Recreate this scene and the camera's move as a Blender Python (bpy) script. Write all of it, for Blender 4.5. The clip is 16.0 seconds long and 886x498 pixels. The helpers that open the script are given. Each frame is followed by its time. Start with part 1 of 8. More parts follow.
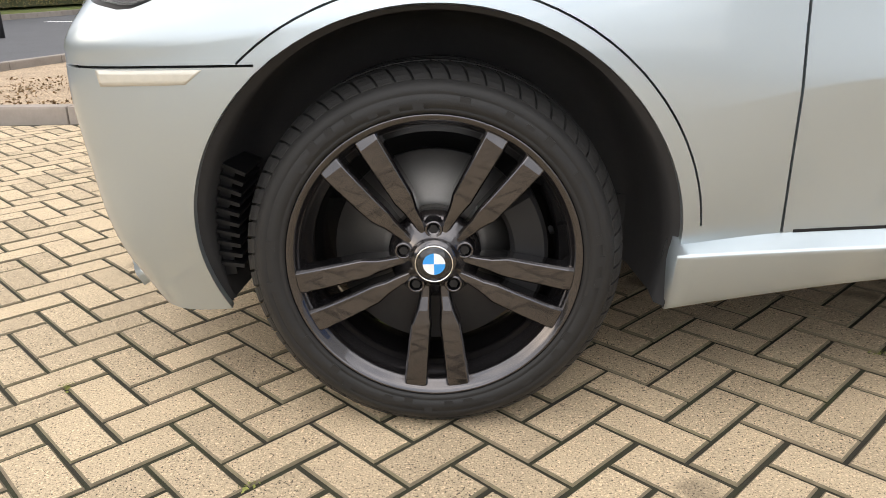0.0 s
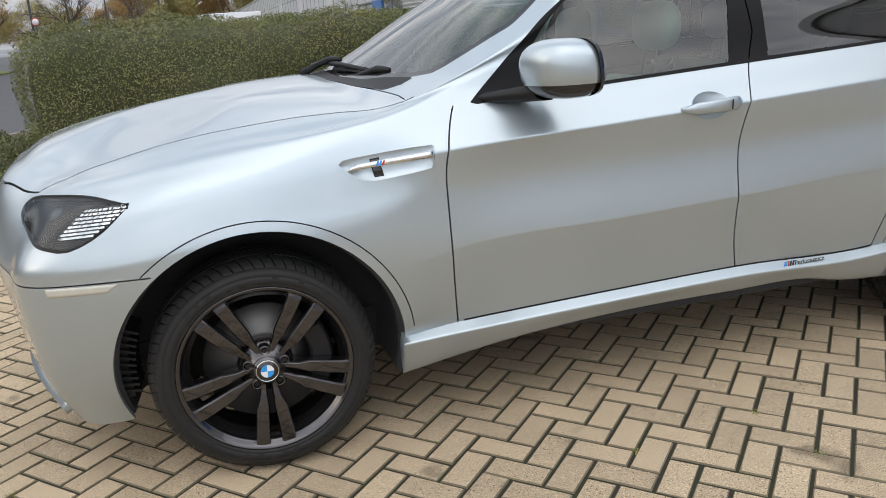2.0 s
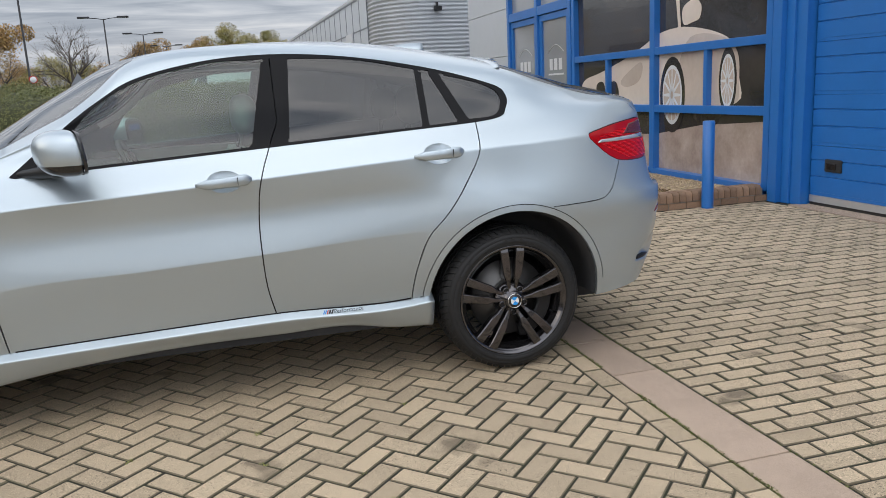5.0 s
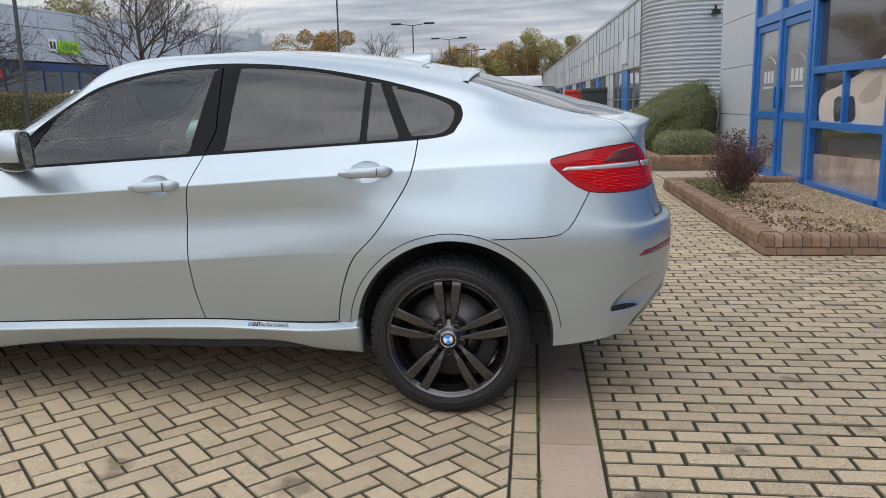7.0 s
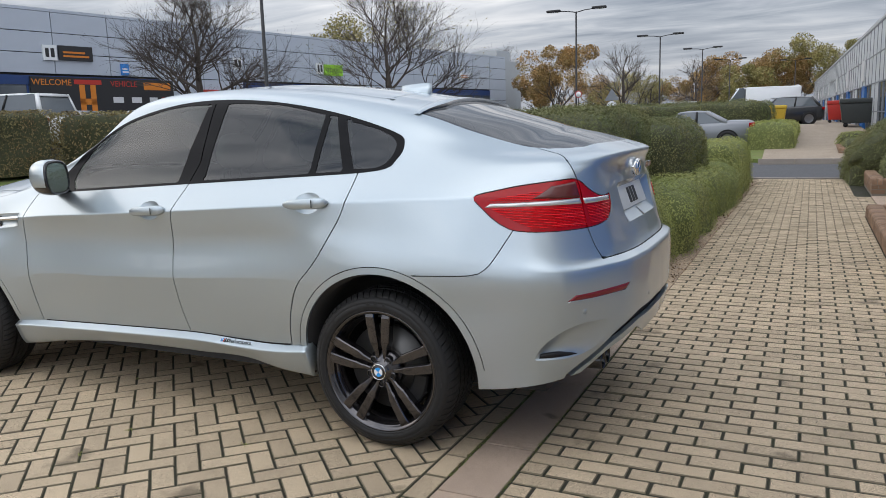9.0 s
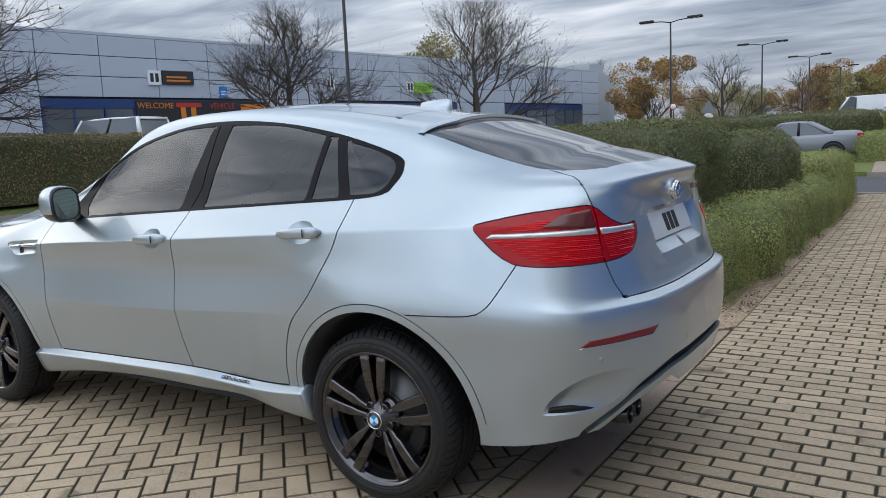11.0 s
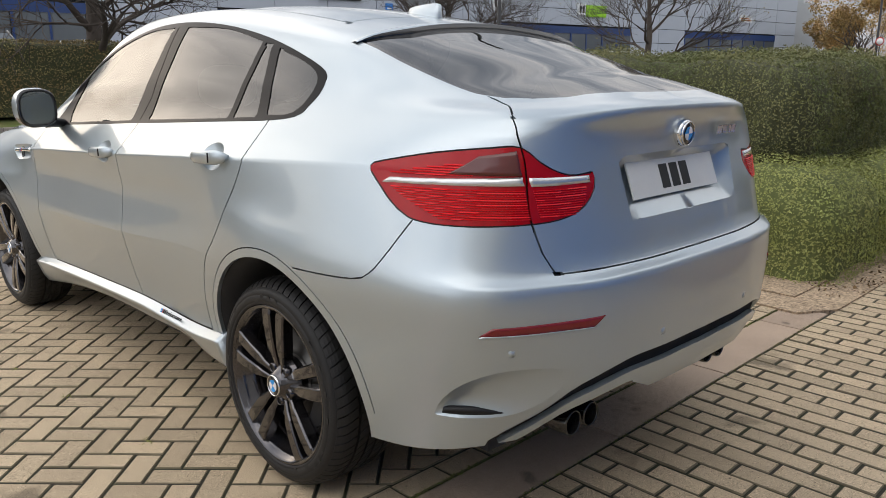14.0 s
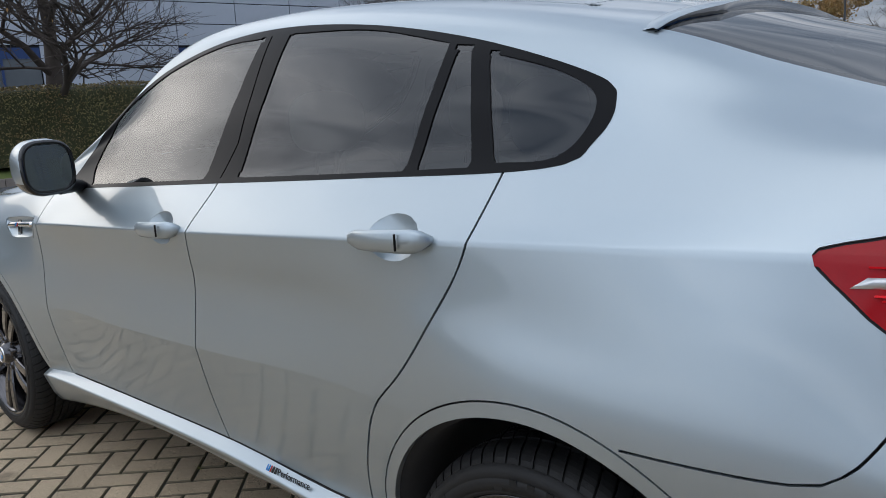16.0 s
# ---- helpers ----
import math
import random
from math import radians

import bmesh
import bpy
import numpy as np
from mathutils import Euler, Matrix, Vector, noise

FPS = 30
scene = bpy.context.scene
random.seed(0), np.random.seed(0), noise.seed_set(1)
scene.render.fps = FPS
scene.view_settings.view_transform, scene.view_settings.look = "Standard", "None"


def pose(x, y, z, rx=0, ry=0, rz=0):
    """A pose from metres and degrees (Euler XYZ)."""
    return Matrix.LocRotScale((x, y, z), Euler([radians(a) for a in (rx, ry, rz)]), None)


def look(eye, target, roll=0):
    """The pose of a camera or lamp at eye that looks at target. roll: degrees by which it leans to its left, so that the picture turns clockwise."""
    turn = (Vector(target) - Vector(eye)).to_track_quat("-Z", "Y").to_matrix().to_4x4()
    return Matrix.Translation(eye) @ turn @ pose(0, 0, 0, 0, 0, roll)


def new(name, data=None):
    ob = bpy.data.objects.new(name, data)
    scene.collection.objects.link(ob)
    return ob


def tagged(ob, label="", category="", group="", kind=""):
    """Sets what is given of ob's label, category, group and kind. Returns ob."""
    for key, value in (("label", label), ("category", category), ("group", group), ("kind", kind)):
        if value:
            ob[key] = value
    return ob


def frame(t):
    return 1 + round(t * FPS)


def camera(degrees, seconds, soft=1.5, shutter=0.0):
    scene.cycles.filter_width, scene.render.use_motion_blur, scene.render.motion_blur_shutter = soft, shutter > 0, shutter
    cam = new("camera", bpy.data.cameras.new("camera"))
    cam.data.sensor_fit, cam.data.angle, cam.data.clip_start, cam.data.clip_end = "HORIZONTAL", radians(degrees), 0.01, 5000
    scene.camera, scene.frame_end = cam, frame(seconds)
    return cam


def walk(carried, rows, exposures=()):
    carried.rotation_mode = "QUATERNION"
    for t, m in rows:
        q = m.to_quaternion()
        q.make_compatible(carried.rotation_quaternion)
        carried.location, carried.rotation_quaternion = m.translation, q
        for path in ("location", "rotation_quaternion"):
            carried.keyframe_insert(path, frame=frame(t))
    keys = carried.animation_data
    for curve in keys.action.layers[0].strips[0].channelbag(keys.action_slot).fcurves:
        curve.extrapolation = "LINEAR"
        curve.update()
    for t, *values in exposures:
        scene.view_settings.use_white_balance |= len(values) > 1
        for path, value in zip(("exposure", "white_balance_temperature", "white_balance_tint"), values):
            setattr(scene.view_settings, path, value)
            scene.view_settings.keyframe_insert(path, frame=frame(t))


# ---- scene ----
cam = camera(60.2, 16.0, soft=0.75)
PATH = [
    (0, (0.045, -2.281, 0.859), (0.006, -0.392, 0.202), -1.1),
    (0.5, (0.013, -2.408, 1.067), (0.012, -0.546, 0.338), -0.9),
    (1, (-0.028, -2.659, 1.23), (0.05, -0.794, 0.511), -1.4),
    (1.5, (-0.002, -3.022, 1.301), (0.254, -1.136, 0.688), -2.9),
    (2, (-0.049, -3.264, 1.382), (0.474, -1.415, 0.826), -3.7),
    (2.5, (-0.026, -3.62, 1.418), (0.738, -1.839, 0.926), -4.0),
    (3, (0.167, -3.956, 1.433), (1.06, -2.219, 1.001), -4.2),
    (3.5, (0.469, -4.045, 1.397), (1.37, -2.305, 0.995), -4.3),
    (4, (0.856, -4.191, 1.402), (1.67, -2.406, 1.012), -4.0),
    (4.5, (1.242, -4.349, 1.417), (1.914, -2.507, 1.021), -3.4),
    (5, (1.657, -4.385, 1.415), (2.164, -2.495, 1.002), -3.0),
    (7.5, (3.74, -4.044, 1.398), (3.303, -2.127, 1.03), -1.0),
    (8, (4.15, -3.855, 1.436), (3.52, -1.994, 1.062), -1.0),
    (8.5, (4.423, -3.783, 1.43), (3.661, -1.967, 1.078), -1.3),
    (9, (4.635, -3.776, 1.45), (3.778, -1.998, 1.127), -1.8),
    (9.5, (4.801, -3.661, 1.462), (3.88, -1.911, 1.163), -2.3),
    (10, (4.825, -3.603, 1.458), (3.859, -1.874, 1.176), -2.6),
    (12.5, (4.731, -2.479, 1.433), (3.466, -0.969, 1.089), -1.1),
    (13, (4.947, -2.312, 1.397), (3.628, -0.861, 1.007), -0.2),
    (13.5, (5.074, -2.248, 1.392), (3.716, -0.843, 0.963), 0.2),
    (14, (5.064, -2.24, 1.4), (3.676, -0.872, 0.95), -0.0),
    (14.5, (4.856, -2.25, 1.416), (3.448, -0.901, 0.973), -0.6),
    (15, (4.507, -2.223, 1.437), (3.095, -0.868, 1.024), -1.7),
    (15.5, (4.114, -2.118, 1.43), (2.728, -0.73, 1.038), -2.5),
    (16, (3.716, -2.001, 1.389), (2.383, -0.56, 1.004), -3.0),
]
walk(cam, [(t, look(eye, target, roll)) for t, eye, target, roll in PATH], [(0.0, 1.45, 7100, 11), (0.5, 1.25, 7150, 11), (1.0, 1.09, 7150, 11), (1.5, 0.90, 6850, 10), (2.0, 0.88, 6700, 10), (4.0, 0.82, 6500, 10), (8.0, 0.82, 6500, 10), (9.0, 0.76, 6450, 10), (10.0, 0.64, 6000, 9), (12.5, 0.61, 6080, 9), (13.0, 0.65, 6200, 10), (13.5, 0.81, 6950, 11), (14.5, 0.77, 6900, 11), (15.0, 0.56, 6500, 10), (16.0, 0.26, 6000, 9)])

# ---- sky, sun, exposure ----
SUN_AZ, SUN_EL = 190.0, 20.0
world = bpy.data.worlds.new("sky")
scene.world = world
world.use_nodes = True
wn, wl = world.node_tree.nodes, world.node_tree.links
wn.clear()


def wnode(kind, **values):
    n = wn.new(kind)
    for k, v in values.items():
        n.inputs[k].default_value = v
    return n


sky = wn.new("ShaderNodeTexSky")
sky.sky_type, sky.sun_disc = "NISHITA", False
sky.sun_elevation, sky.sun_rotation = radians(SUN_EL), radians(90 - SUN_AZ)
sky.air_density, sky.dust_density = 1.0, 3.0
tc = wn.new("ShaderNodeTexCoord")
sep = wn.new("ShaderNodeSeparateXYZ")
wl.new(tc.outputs["Generated"], sep.inputs[0])
# a layer of cloud: the direction is laid out on a flat sheet overhead
up = wnode("ShaderNodeMath")
up.operation = "MAXIMUM"
up.inputs[1].default_value = 0.0
wl.new(sep.outputs["Z"], up.inputs[0])
up2 = wn.new("ShaderNodeMath")
up2.operation = "ADD"
up2.inputs[1].default_value = 0.10
wl.new(up.outputs[0], up2.inputs[0])
flat = wn.new("ShaderNodeVectorMath")
flat.operation = "DIVIDE"
wl.new(tc.outputs["Generated"], flat.inputs[0])
wl.new(up2.outputs[0], flat.inputs[1])
squash = wn.new("ShaderNodeMapping")
squash.inputs["Scale"].default_value = (0.55, 1.3, 0.0)
squash.inputs["Rotation"].default_value = (0, 0, 0.25)
wl.new(flat.outputs[0], squash.inputs[0])
cl = wnode("ShaderNodeTexNoise", Scale=0.8, Detail=7.0, Roughness=0.52, Distortion=0.3)
wl.new(squash.outputs[0], cl.inputs["Vector"])
ramp = wn.new("ShaderNodeValToRGB")
ramp.color_ramp.elements[0].position, ramp.color_ramp.elements[0].color = 0.34, (0.24, 0.29, 0.37, 1)
ramp.color_ramp.elements[1].position, ramp.color_ramp.elements[1].color = 0.66, (1.06, 1.06, 1.08, 1)
mid = ramp.color_ramp.elements.new(0.5)
mid.color = (0.62, 0.66, 0.73, 1)
fine_cl = wnode("ShaderNodeTexNoise", Scale=2.6, Detail=6.0, Roughness=0.55, Distortion=0.6)
wl.new(squash.outputs[0], fine_cl.inputs["Vector"])
blend_cl = wn.new("ShaderNodeMix")
blend_cl.inputs[0].default_value = 0.42
wl.new(cl.outputs["Fac"], blend_cl.inputs[2])
wl.new(fine_cl.outputs["Fac"], blend_cl.inputs[3])
haze = wn.new("ShaderNodeMapRange")
haze.inputs["From Min"].default_value, haze.inputs["From Max"].default_value = 0.03, 0.28
haze.inputs["To Min"].default_value, haze.inputs["To Max"].default_value = 0.55, 1.65
wl.new(up.outputs[0], haze.inputs["Value"])
centred = wn.new("ShaderNodeMath")
centred.operation = "SUBTRACT"
centred.inputs[1].default_value = 0.5
wl.new(blend_cl.outputs[0], centred.inputs[0])
contrast = wn.new("ShaderNodeMath")
contrast.operation = "MULTIPLY_ADD"
contrast.inputs[2].default_value = 0.5
wl.new(centred.outputs[0], contrast.inputs[0])
wl.new(haze.outputs[0], contrast.inputs[1])
wl.new(contrast.outputs[0], ramp.inputs[0])
cover = wnode("ShaderNodeMix")
cover.data_type = "RGBA"
cover.inputs[0].default_value = 0.88
scaled = wn.new("ShaderNodeVectorMath")
scaled.operation = "SCALE"
scaled.inputs["Scale"].default_value = 0.10
wl.new(sky.outputs[0], scaled.inputs[0])
wl.new(scaled.outputs[0], cover.inputs[6])
wl.new(ramp.outputs[0], cover.inputs[7])
# an overcast sky is brighter overhead, and round the veiled sun
zen = wn.new("ShaderNodeMapRange")
zen.inputs["From Min"].default_value, zen.inputs["From Max"].default_value = 0.0, 0.8
zen.inputs["To Min"].default_value, zen.inputs["To Max"].default_value = 0.35, 1.05
wl.new(up.outputs[0], zen.inputs["Value"])
veil = wn.new("ShaderNodeVectorMath")
veil.operation = "DOT_PRODUCT"
veil.inputs[1].default_value = (math.cos(radians(SUN_AZ)) * math.cos(radians(SUN_EL)), math.sin(radians(SUN_AZ)) * math.cos(radians(SUN_EL)), math.sin(radians(SUN_EL)))
wl.new(tc.outputs["Generated"], veil.inputs[0])
glow = wn.new("ShaderNodeMapRange")
glow.inputs["From Min"].default_value, glow.inputs["From Max"].default_value = 0.84, 1.0
glow.inputs["To Min"].default_value, glow.inputs["To Max"].default_value = 0.0, 1.0
wl.new(veil.outputs["Value"], glow.inputs["Value"])
glow2 = wn.new("ShaderNodeMath")
glow2.operation = "POWER"
glow2.inputs[1].default_value = 3.0
wl.new(glow.outputs[0], glow2.inputs[0])
glow3 = wn.new("ShaderNodeMath")
glow3.operation = "MULTIPLY_ADD"
glow3.inputs[1].default_value = 0.24
wl.new(glow2.outputs[0], glow3.inputs[0])
core = wn.new("ShaderNodeMapRange")
core.inputs["From Min"].default_value, core.inputs["From Max"].default_value = 0.965, 1.0
core.inputs["To Min"].default_value, core.inputs["To Max"].default_value = 0.0, 0.45
wl.new(veil.outputs["Value"], core.inputs["Value"])
core2 = wn.new("ShaderNodeMath")
core2.operation = "POWER"
core2.inputs[1].default_value = 2.0
wl.new(core.outputs[0], core2.inputs[0])
both = wn.new("ShaderNodeMath")
both.operation = "ADD"
wl.new(zen.outputs[0], both.inputs[0])
wl.new(core2.outputs[0], both.inputs[1])
# the cloud is thinner over the open side of the estate, away from the row of units
open_side = wn.new("ShaderNodeVectorMath")
open_side.operation = "DOT_PRODUCT"
open_side.inputs[1].default_value = (0.10, -0.99, 0.0)
wl.new(tc.outputs["Generated"], open_side.inputs[0])
thin = wn.new("ShaderNodeMapRange")
thin.interpolation_type = "SMOOTHSTEP"
thin.inputs["From Min"].default_value, thin.inputs["From Max"].default_value = 0.0, 0.95
thin.inputs["To Min"].default_value, thin.inputs["To Max"].default_value = 0.0, 0.50
wl.new(open_side.outputs["Value"], thin.inputs["Value"])
both2 = wn.new("ShaderNodeMath")
both2.operation = "ADD"
wl.new(both.outputs[0], both2.inputs[0])
wl.new(thin.outputs[0], both2.inputs[1])
wl.new(both2.outputs[0], glow3.inputs[2])
lit = wn.new("ShaderNodeVectorMath")
lit.operation = "SCALE"
wl.new(cover.outputs[2], lit.inputs[0])
wl.new(glow3.outputs[0], lit.inputs["Scale"])
bg = wnode("ShaderNodeBackground", Strength=1.2)
wl.new(lit.outputs[0], bg.inputs[0])
wout = wn.new("ShaderNodeOutputWorld")
wl.new(bg.outputs[0], wout.inputs[0])

sun_data = bpy.data.lights.new("sun", "SUN")
sun_data.energy, sun_data.angle, sun_data.color = 0.16, radians(70), (1.0, 0.93, 0.82)
sun = new("sun", sun_data)
sun.matrix_world = look((math.cos(radians(SUN_AZ)) * 50, math.sin(radians(SUN_AZ)) * 50, 50 * math.tan(radians(SUN_EL))), (0, 0, 0))

# ---- materials ----
def mat(name, color, rough=0.6, metal=0.0, vary=0.15, scale=8.0, bump=0.0, bump_scale=60.0, coat=0.0, spec=0.5, island=0.0, coords="Object", tint=None, fine=0.0, specks=0.0, stains=0.0):
    """A surface with a base colour that varies at two scales, grain in its relief and its own gloss."""
    m = bpy.data.materials.new(name)
    m.use_nodes = True
    nodes, links = m.node_tree.nodes, m.node_tree.links
    b = nodes["Principled BSDF"]
    b.inputs["Roughness"].default_value, b.inputs["Metallic"].default_value = rough, metal
    b.inputs["Coat Weight"].default_value, b.inputs["Coat Roughness"].default_value = coat, 0.03
    b.inputs["Specular IOR Level"].default_value = spec
    b.inputs["Base Color"].default_value = (*color, 1)
    where = nodes.new("ShaderNodeNewGeometry").outputs["Position"] if coords == "World" else nodes.new("ShaderNodeTexCoord").outputs[coords]
    value = None

    def math_node(op, a, c):
        n = nodes.new("ShaderNodeMath")
        n.operation = op
        for k, v in enumerate((a, c)):
            if isinstance(v, (int, float)):
                n.inputs[k].default_value = v
            else:
                links.new(v, n.inputs[k])
        return n.outputs[0]

    def grain(s, detail=4.0):
        n = nodes.new("ShaderNodeTexNoise")
        n.inputs["Scale"].default_value, n.inputs["Detail"].default_value, n.inputs["Roughness"].default_value = s, detail, 0.6
        links.new(where, n.inputs["Vector"])
        return n.outputs["Fac"]

    if vary or island or fine:
        value = math_node("ADD", 1.0, 0.0)
        if vary:
            value = math_node("ADD", math_node("MULTIPLY", math_node("SUBTRACT", grain(scale), 0.5), 2.4 * vary), value)
            value = math_node("ADD", math_node("MULTIPLY", math_node("SUBTRACT", grain(scale * 9), 0.5), 1.2 * vary), value)
        if fine:
            value = math_node("ADD", math_node("MULTIPLY", math_node("SUBTRACT", grain(bump_scale, 2.0), 0.5), 2.0 * fine), value)
        def stepped(fac, stops):
            r = nodes.new("ShaderNodeValToRGB")
            el = r.color_ramp.elements
            for k, (p, v) in enumerate(stops):
                e = el[k] if k < 2 else el.new(p)
                e.position, e.color = p, (v, v, v, 1)
            links.new(fac, r.inputs[0])
            return r.outputs[0]

        if specks:
            s_ = stepped(grain(specks, 1.0), ((0.33, 0.22), (0.70, 1.0), (0.372, 0.97), (0.64, 1.0)))
            s2 = stepped(grain(specks * 0.73, 1.0), ((0.625, 0.0), (0.67, 0.5)))
            value = math_node("ADD", math_node("MULTIPLY", value, s_), s2)
        if stains:
            value = math_node("MULTIPLY", value, stepped(grain(stains, 3.0), ((0.64, 1.0), (0.70, 0.55))))
        if island:
            info = nodes.new("ShaderNodeObjectInfo")
            geo = nodes.new("ShaderNodeNewGeometry")
            both = math_node("FRACT", math_node("ADD", info.outputs["Random"], geo.outputs["Random Per Island"]), 0.0)
            value = math_node("ADD", math_node("MULTIPLY", math_node("SUBTRACT", both, 0.5), 2 * island), value)
        if tint:
            mix = nodes.new("ShaderNodeMix")
            mix.data_type = "RGBA"
            mix.inputs[6].default_value, mix.inputs[7].default_value = (*color, 1), (*tint, 1)
            links.new(math_node("MULTIPLY", math_node("SUBTRACT", grain(scale * 0.7 + 0.3), 0.35), 2.5), mix.inputs[0])
            base = mix.outputs[2]
        else:
            rgb = nodes.new("ShaderNodeRGB")
            rgb.outputs[0].default_value = (*color, 1)
            base = rgb.outputs[0]
        mul = nodes.new("ShaderNodeVectorMath")
        mul.operation = "SCALE"
        links.new(base, mul.inputs[0])
        links.new(value, mul.inputs["Scale"])
        links.new(mul.outputs[0], b.inputs["Base Color"])
    if bump:
        bn = nodes.new("ShaderNodeBump")
        bn.inputs["Strength"].default_value, bn.inputs["Distance"].default_value = bump, 0.004
        links.new(grain(bump_scale, 3.0), bn.inputs["Height"])
        links.new(bn.outputs[0], b.inputs["Normal"])
    return m


def glass(name, color, rough=0.02, shine_gain=1.2):
    """A tinted pane: part clear, part tinted dark, with a mirror-like outer face."""
    m = bpy.data.materials.new(name)
    m.use_nodes = True
    nodes, links = m.node_tree.nodes, m.node_tree.links
    nodes.clear()
    out = nodes.new("ShaderNodeOutputMaterial")
    clear = nodes.new("ShaderNodeBsdfTransparent")
    clear.inputs[0].default_value = (*color, 1)
    shine = nodes.new("ShaderNodeBsdfGlossy")
    shine.inputs["Roughness"].default_value = rough
    fr = nodes.new("ShaderNodeFresnel")
    fr.inputs[0].default_value = 1.5
    # both faces of the pane reflect: 2R / (1 + R)
    twice = nodes.new("ShaderNodeMath")
    twice.operation = "MULTIPLY"
    twice.inputs[1].default_value = shine_gain
    links.new(fr.outputs[0], twice.inputs[0])
    whole = nodes.new("ShaderNodeMath")
    whole.operation = "MULTIPLY_ADD"
    whole.inputs[1].default_value, whole.inputs[2].default_value = shine_gain - 1.0, 1.0
    links.new(fr.outputs[0], whole.inputs[0])
    boost = nodes.new("ShaderNodeMath")
    boost.operation = "DIVIDE"
    boost.use_clamp = True
    links.new(twice.outputs[0], boost.inputs[0])
    links.new(whole.outputs[0], boost.inputs[1])
    mix = nodes.new("ShaderNodeMixShader")
    links.new(boost.outputs[0], mix.inputs[0])
    links.new(clear.outputs[0], mix.inputs[1])
    links.new(shine.outputs[0], mix.inputs[2])
    links.new(mix.outputs[0], out.inputs[0])
    return m


M_PAINT = mat("silver_blue_paint", (0.44, 0.50, 0.535), rough=0.37, metal=0.74, vary=0.0, coat=1.0, fine=0.06, bump_scale=1100)
M_BRICK = mat("paving_brick", (0.495, 0.386, 0.258), rough=0.9, vary=0.16, scale=4.0, bump=0.8, bump_scale=230, island=0.13, fine=0.65, coords="World", specks=210, stains=2.3)
M_STRIP = mat("edging_concrete", (0.42, 0.315, 0.235), rough=0.9, vary=0.2, scale=4.0, bump=0.5, bump_scale=160, island=0.1, fine=0.5, coords="World", specks=300, stains=3.0)
M_JOINT = mat("joint_sand", (0.032, 0.027, 0.019), rough=1.0, vary=0.3, scale=6.0, bump=0.7, bump_scale=240, tint=(0.03, 0.036, 0.012))
M_ASPHALT = mat("asphalt", (0.085, 0.085, 0.09), rough=0.9, vary=0.15, scale=1.2, bump=0.5, bump_scale=90, fine=0.8)
M_SOIL = mat("soil", (0.37, 0.275, 0.185), rough=1.0, vary=0.4, scale=3.0, bump=1.0, bump_scale=55, fine=1.4)
M_GRASS = mat("grass", (0.13, 0.18, 0.04), rough=1.0, vary=0.3, scale=3.0, bump=1.0, bump_scale=80, tint=(0.15, 0.14, 0.05))
M_LEAF = mat("hedge_leaves", (0.122, 0.148, 0.052), rough=0.5, spec=0.28, vary=0.35, scale=1.5, island=0.28, tint=(0.205, 0.18, 0.075))
M_RUBBER = mat("tyre_rubber", (0.020, 0.0198, 0.020), rough=0.5, spec=0.24, vary=0.12, scale=14, bump=0.15, bump_scale=300)
M_RIM = mat("gunmetal_rim", (0.062, 0.058, 0.062), rough=0.2, metal=0.9, vary=0.05, coat=1.0)
M_BLACK = mat("black_plastic", (0.012, 0.012, 0.013), rough=0.45, spec=0.3, vary=0.1, scale=20)
M_GLOSS = mat("gloss_black", (0.012, 0.012, 0.013), rough=0.12, vary=0.0, coat=0.5)
M_DARK = mat("dark_underside", (0.034, 0.034, 0.036), rough=0.9, vary=0.2)
M_CHROME = mat("chrome", (0.80, 0.80, 0.80), rough=0.08, metal=1.0, vary=0.0)
M_GLASS = glass("light_tint_glass", (0.50, 0.66, 0.59), shine_gain=2.0)
M_TINT = glass("dark_tint_glass", (0.12, 0.13, 0.13), shine_gain=2.0)
M_FARSIDE = glass("shaded_side_glass", (0.56, 0.66, 0.61), shine_gain=1.2)
M_SATIN = mat("satin_black_trim", (0.005, 0.005, 0.006), rough=0.28, vary=0.1, scale=30, spec=0.12)
M_SCREEN = glass("windscreen_glass", (0.70, 0.80, 0.76), shine_gain=2.6)
M_REARSCREEN = glass("rear_screen_glass", (0.10, 0.105, 0.11), shine_gain=2.0)
M_BLUE = mat("blue_paint", (0.017, 0.142, 0.45), rough=0.34, vary=0.08, scale=3.0, coat=0.2)
M_CLAD = mat("grey_cladding", (0.53, 0.555, 0.585), rough=0.42, metal=0.15, vary=0.05, scale=0.6)
M_CORR = mat("ribbed_cladding", (0.42, 0.44, 0.46), rough=0.4, metal=0.35, vary=0.05, scale=0.8)
M_LENS = mat("marker_lens", (0.50, 0.48, 0.42), rough=0.12, vary=0.1, scale=60, coat=1.0)
M_CLEAR = glass("clear_lens", (0.88, 0.90, 0.90))
M_RED = mat("red_lens", (0.36, 0.002, 0.006), rough=0.2, vary=0.1, scale=30, coat=0.35, spec=0.15)
M_DISC = mat("brake_steel", (0.15, 0.145, 0.14), rough=0.5, metal=1.0, vary=0.12, scale=20)
M_WHITE = mat("white_enamel", (0.75, 0.77, 0.78), rough=0.25, vary=0.0, coat=0.5)
M_BADGE_BLUE = mat("blue_enamel", (0.02, 0.28, 0.70), rough=0.25, vary=0.0, coat=0.5)

# ---- building helpers ----
def part(name, bm, material, parent=None, label="", smooth=True):
    """Links a bmesh as one mesh object under a thing or under a part."""
    me = bpy.data.meshes.new(name)
    bm.to_mesh(me)
    bm.free()
    me.materials.append(material)
    if smooth:
        me.shade_smooth()
    ob = new(name, me)
    if parent is not None:
        ob.parent = parent
    if label:
        ob["label"] = label
    return ob


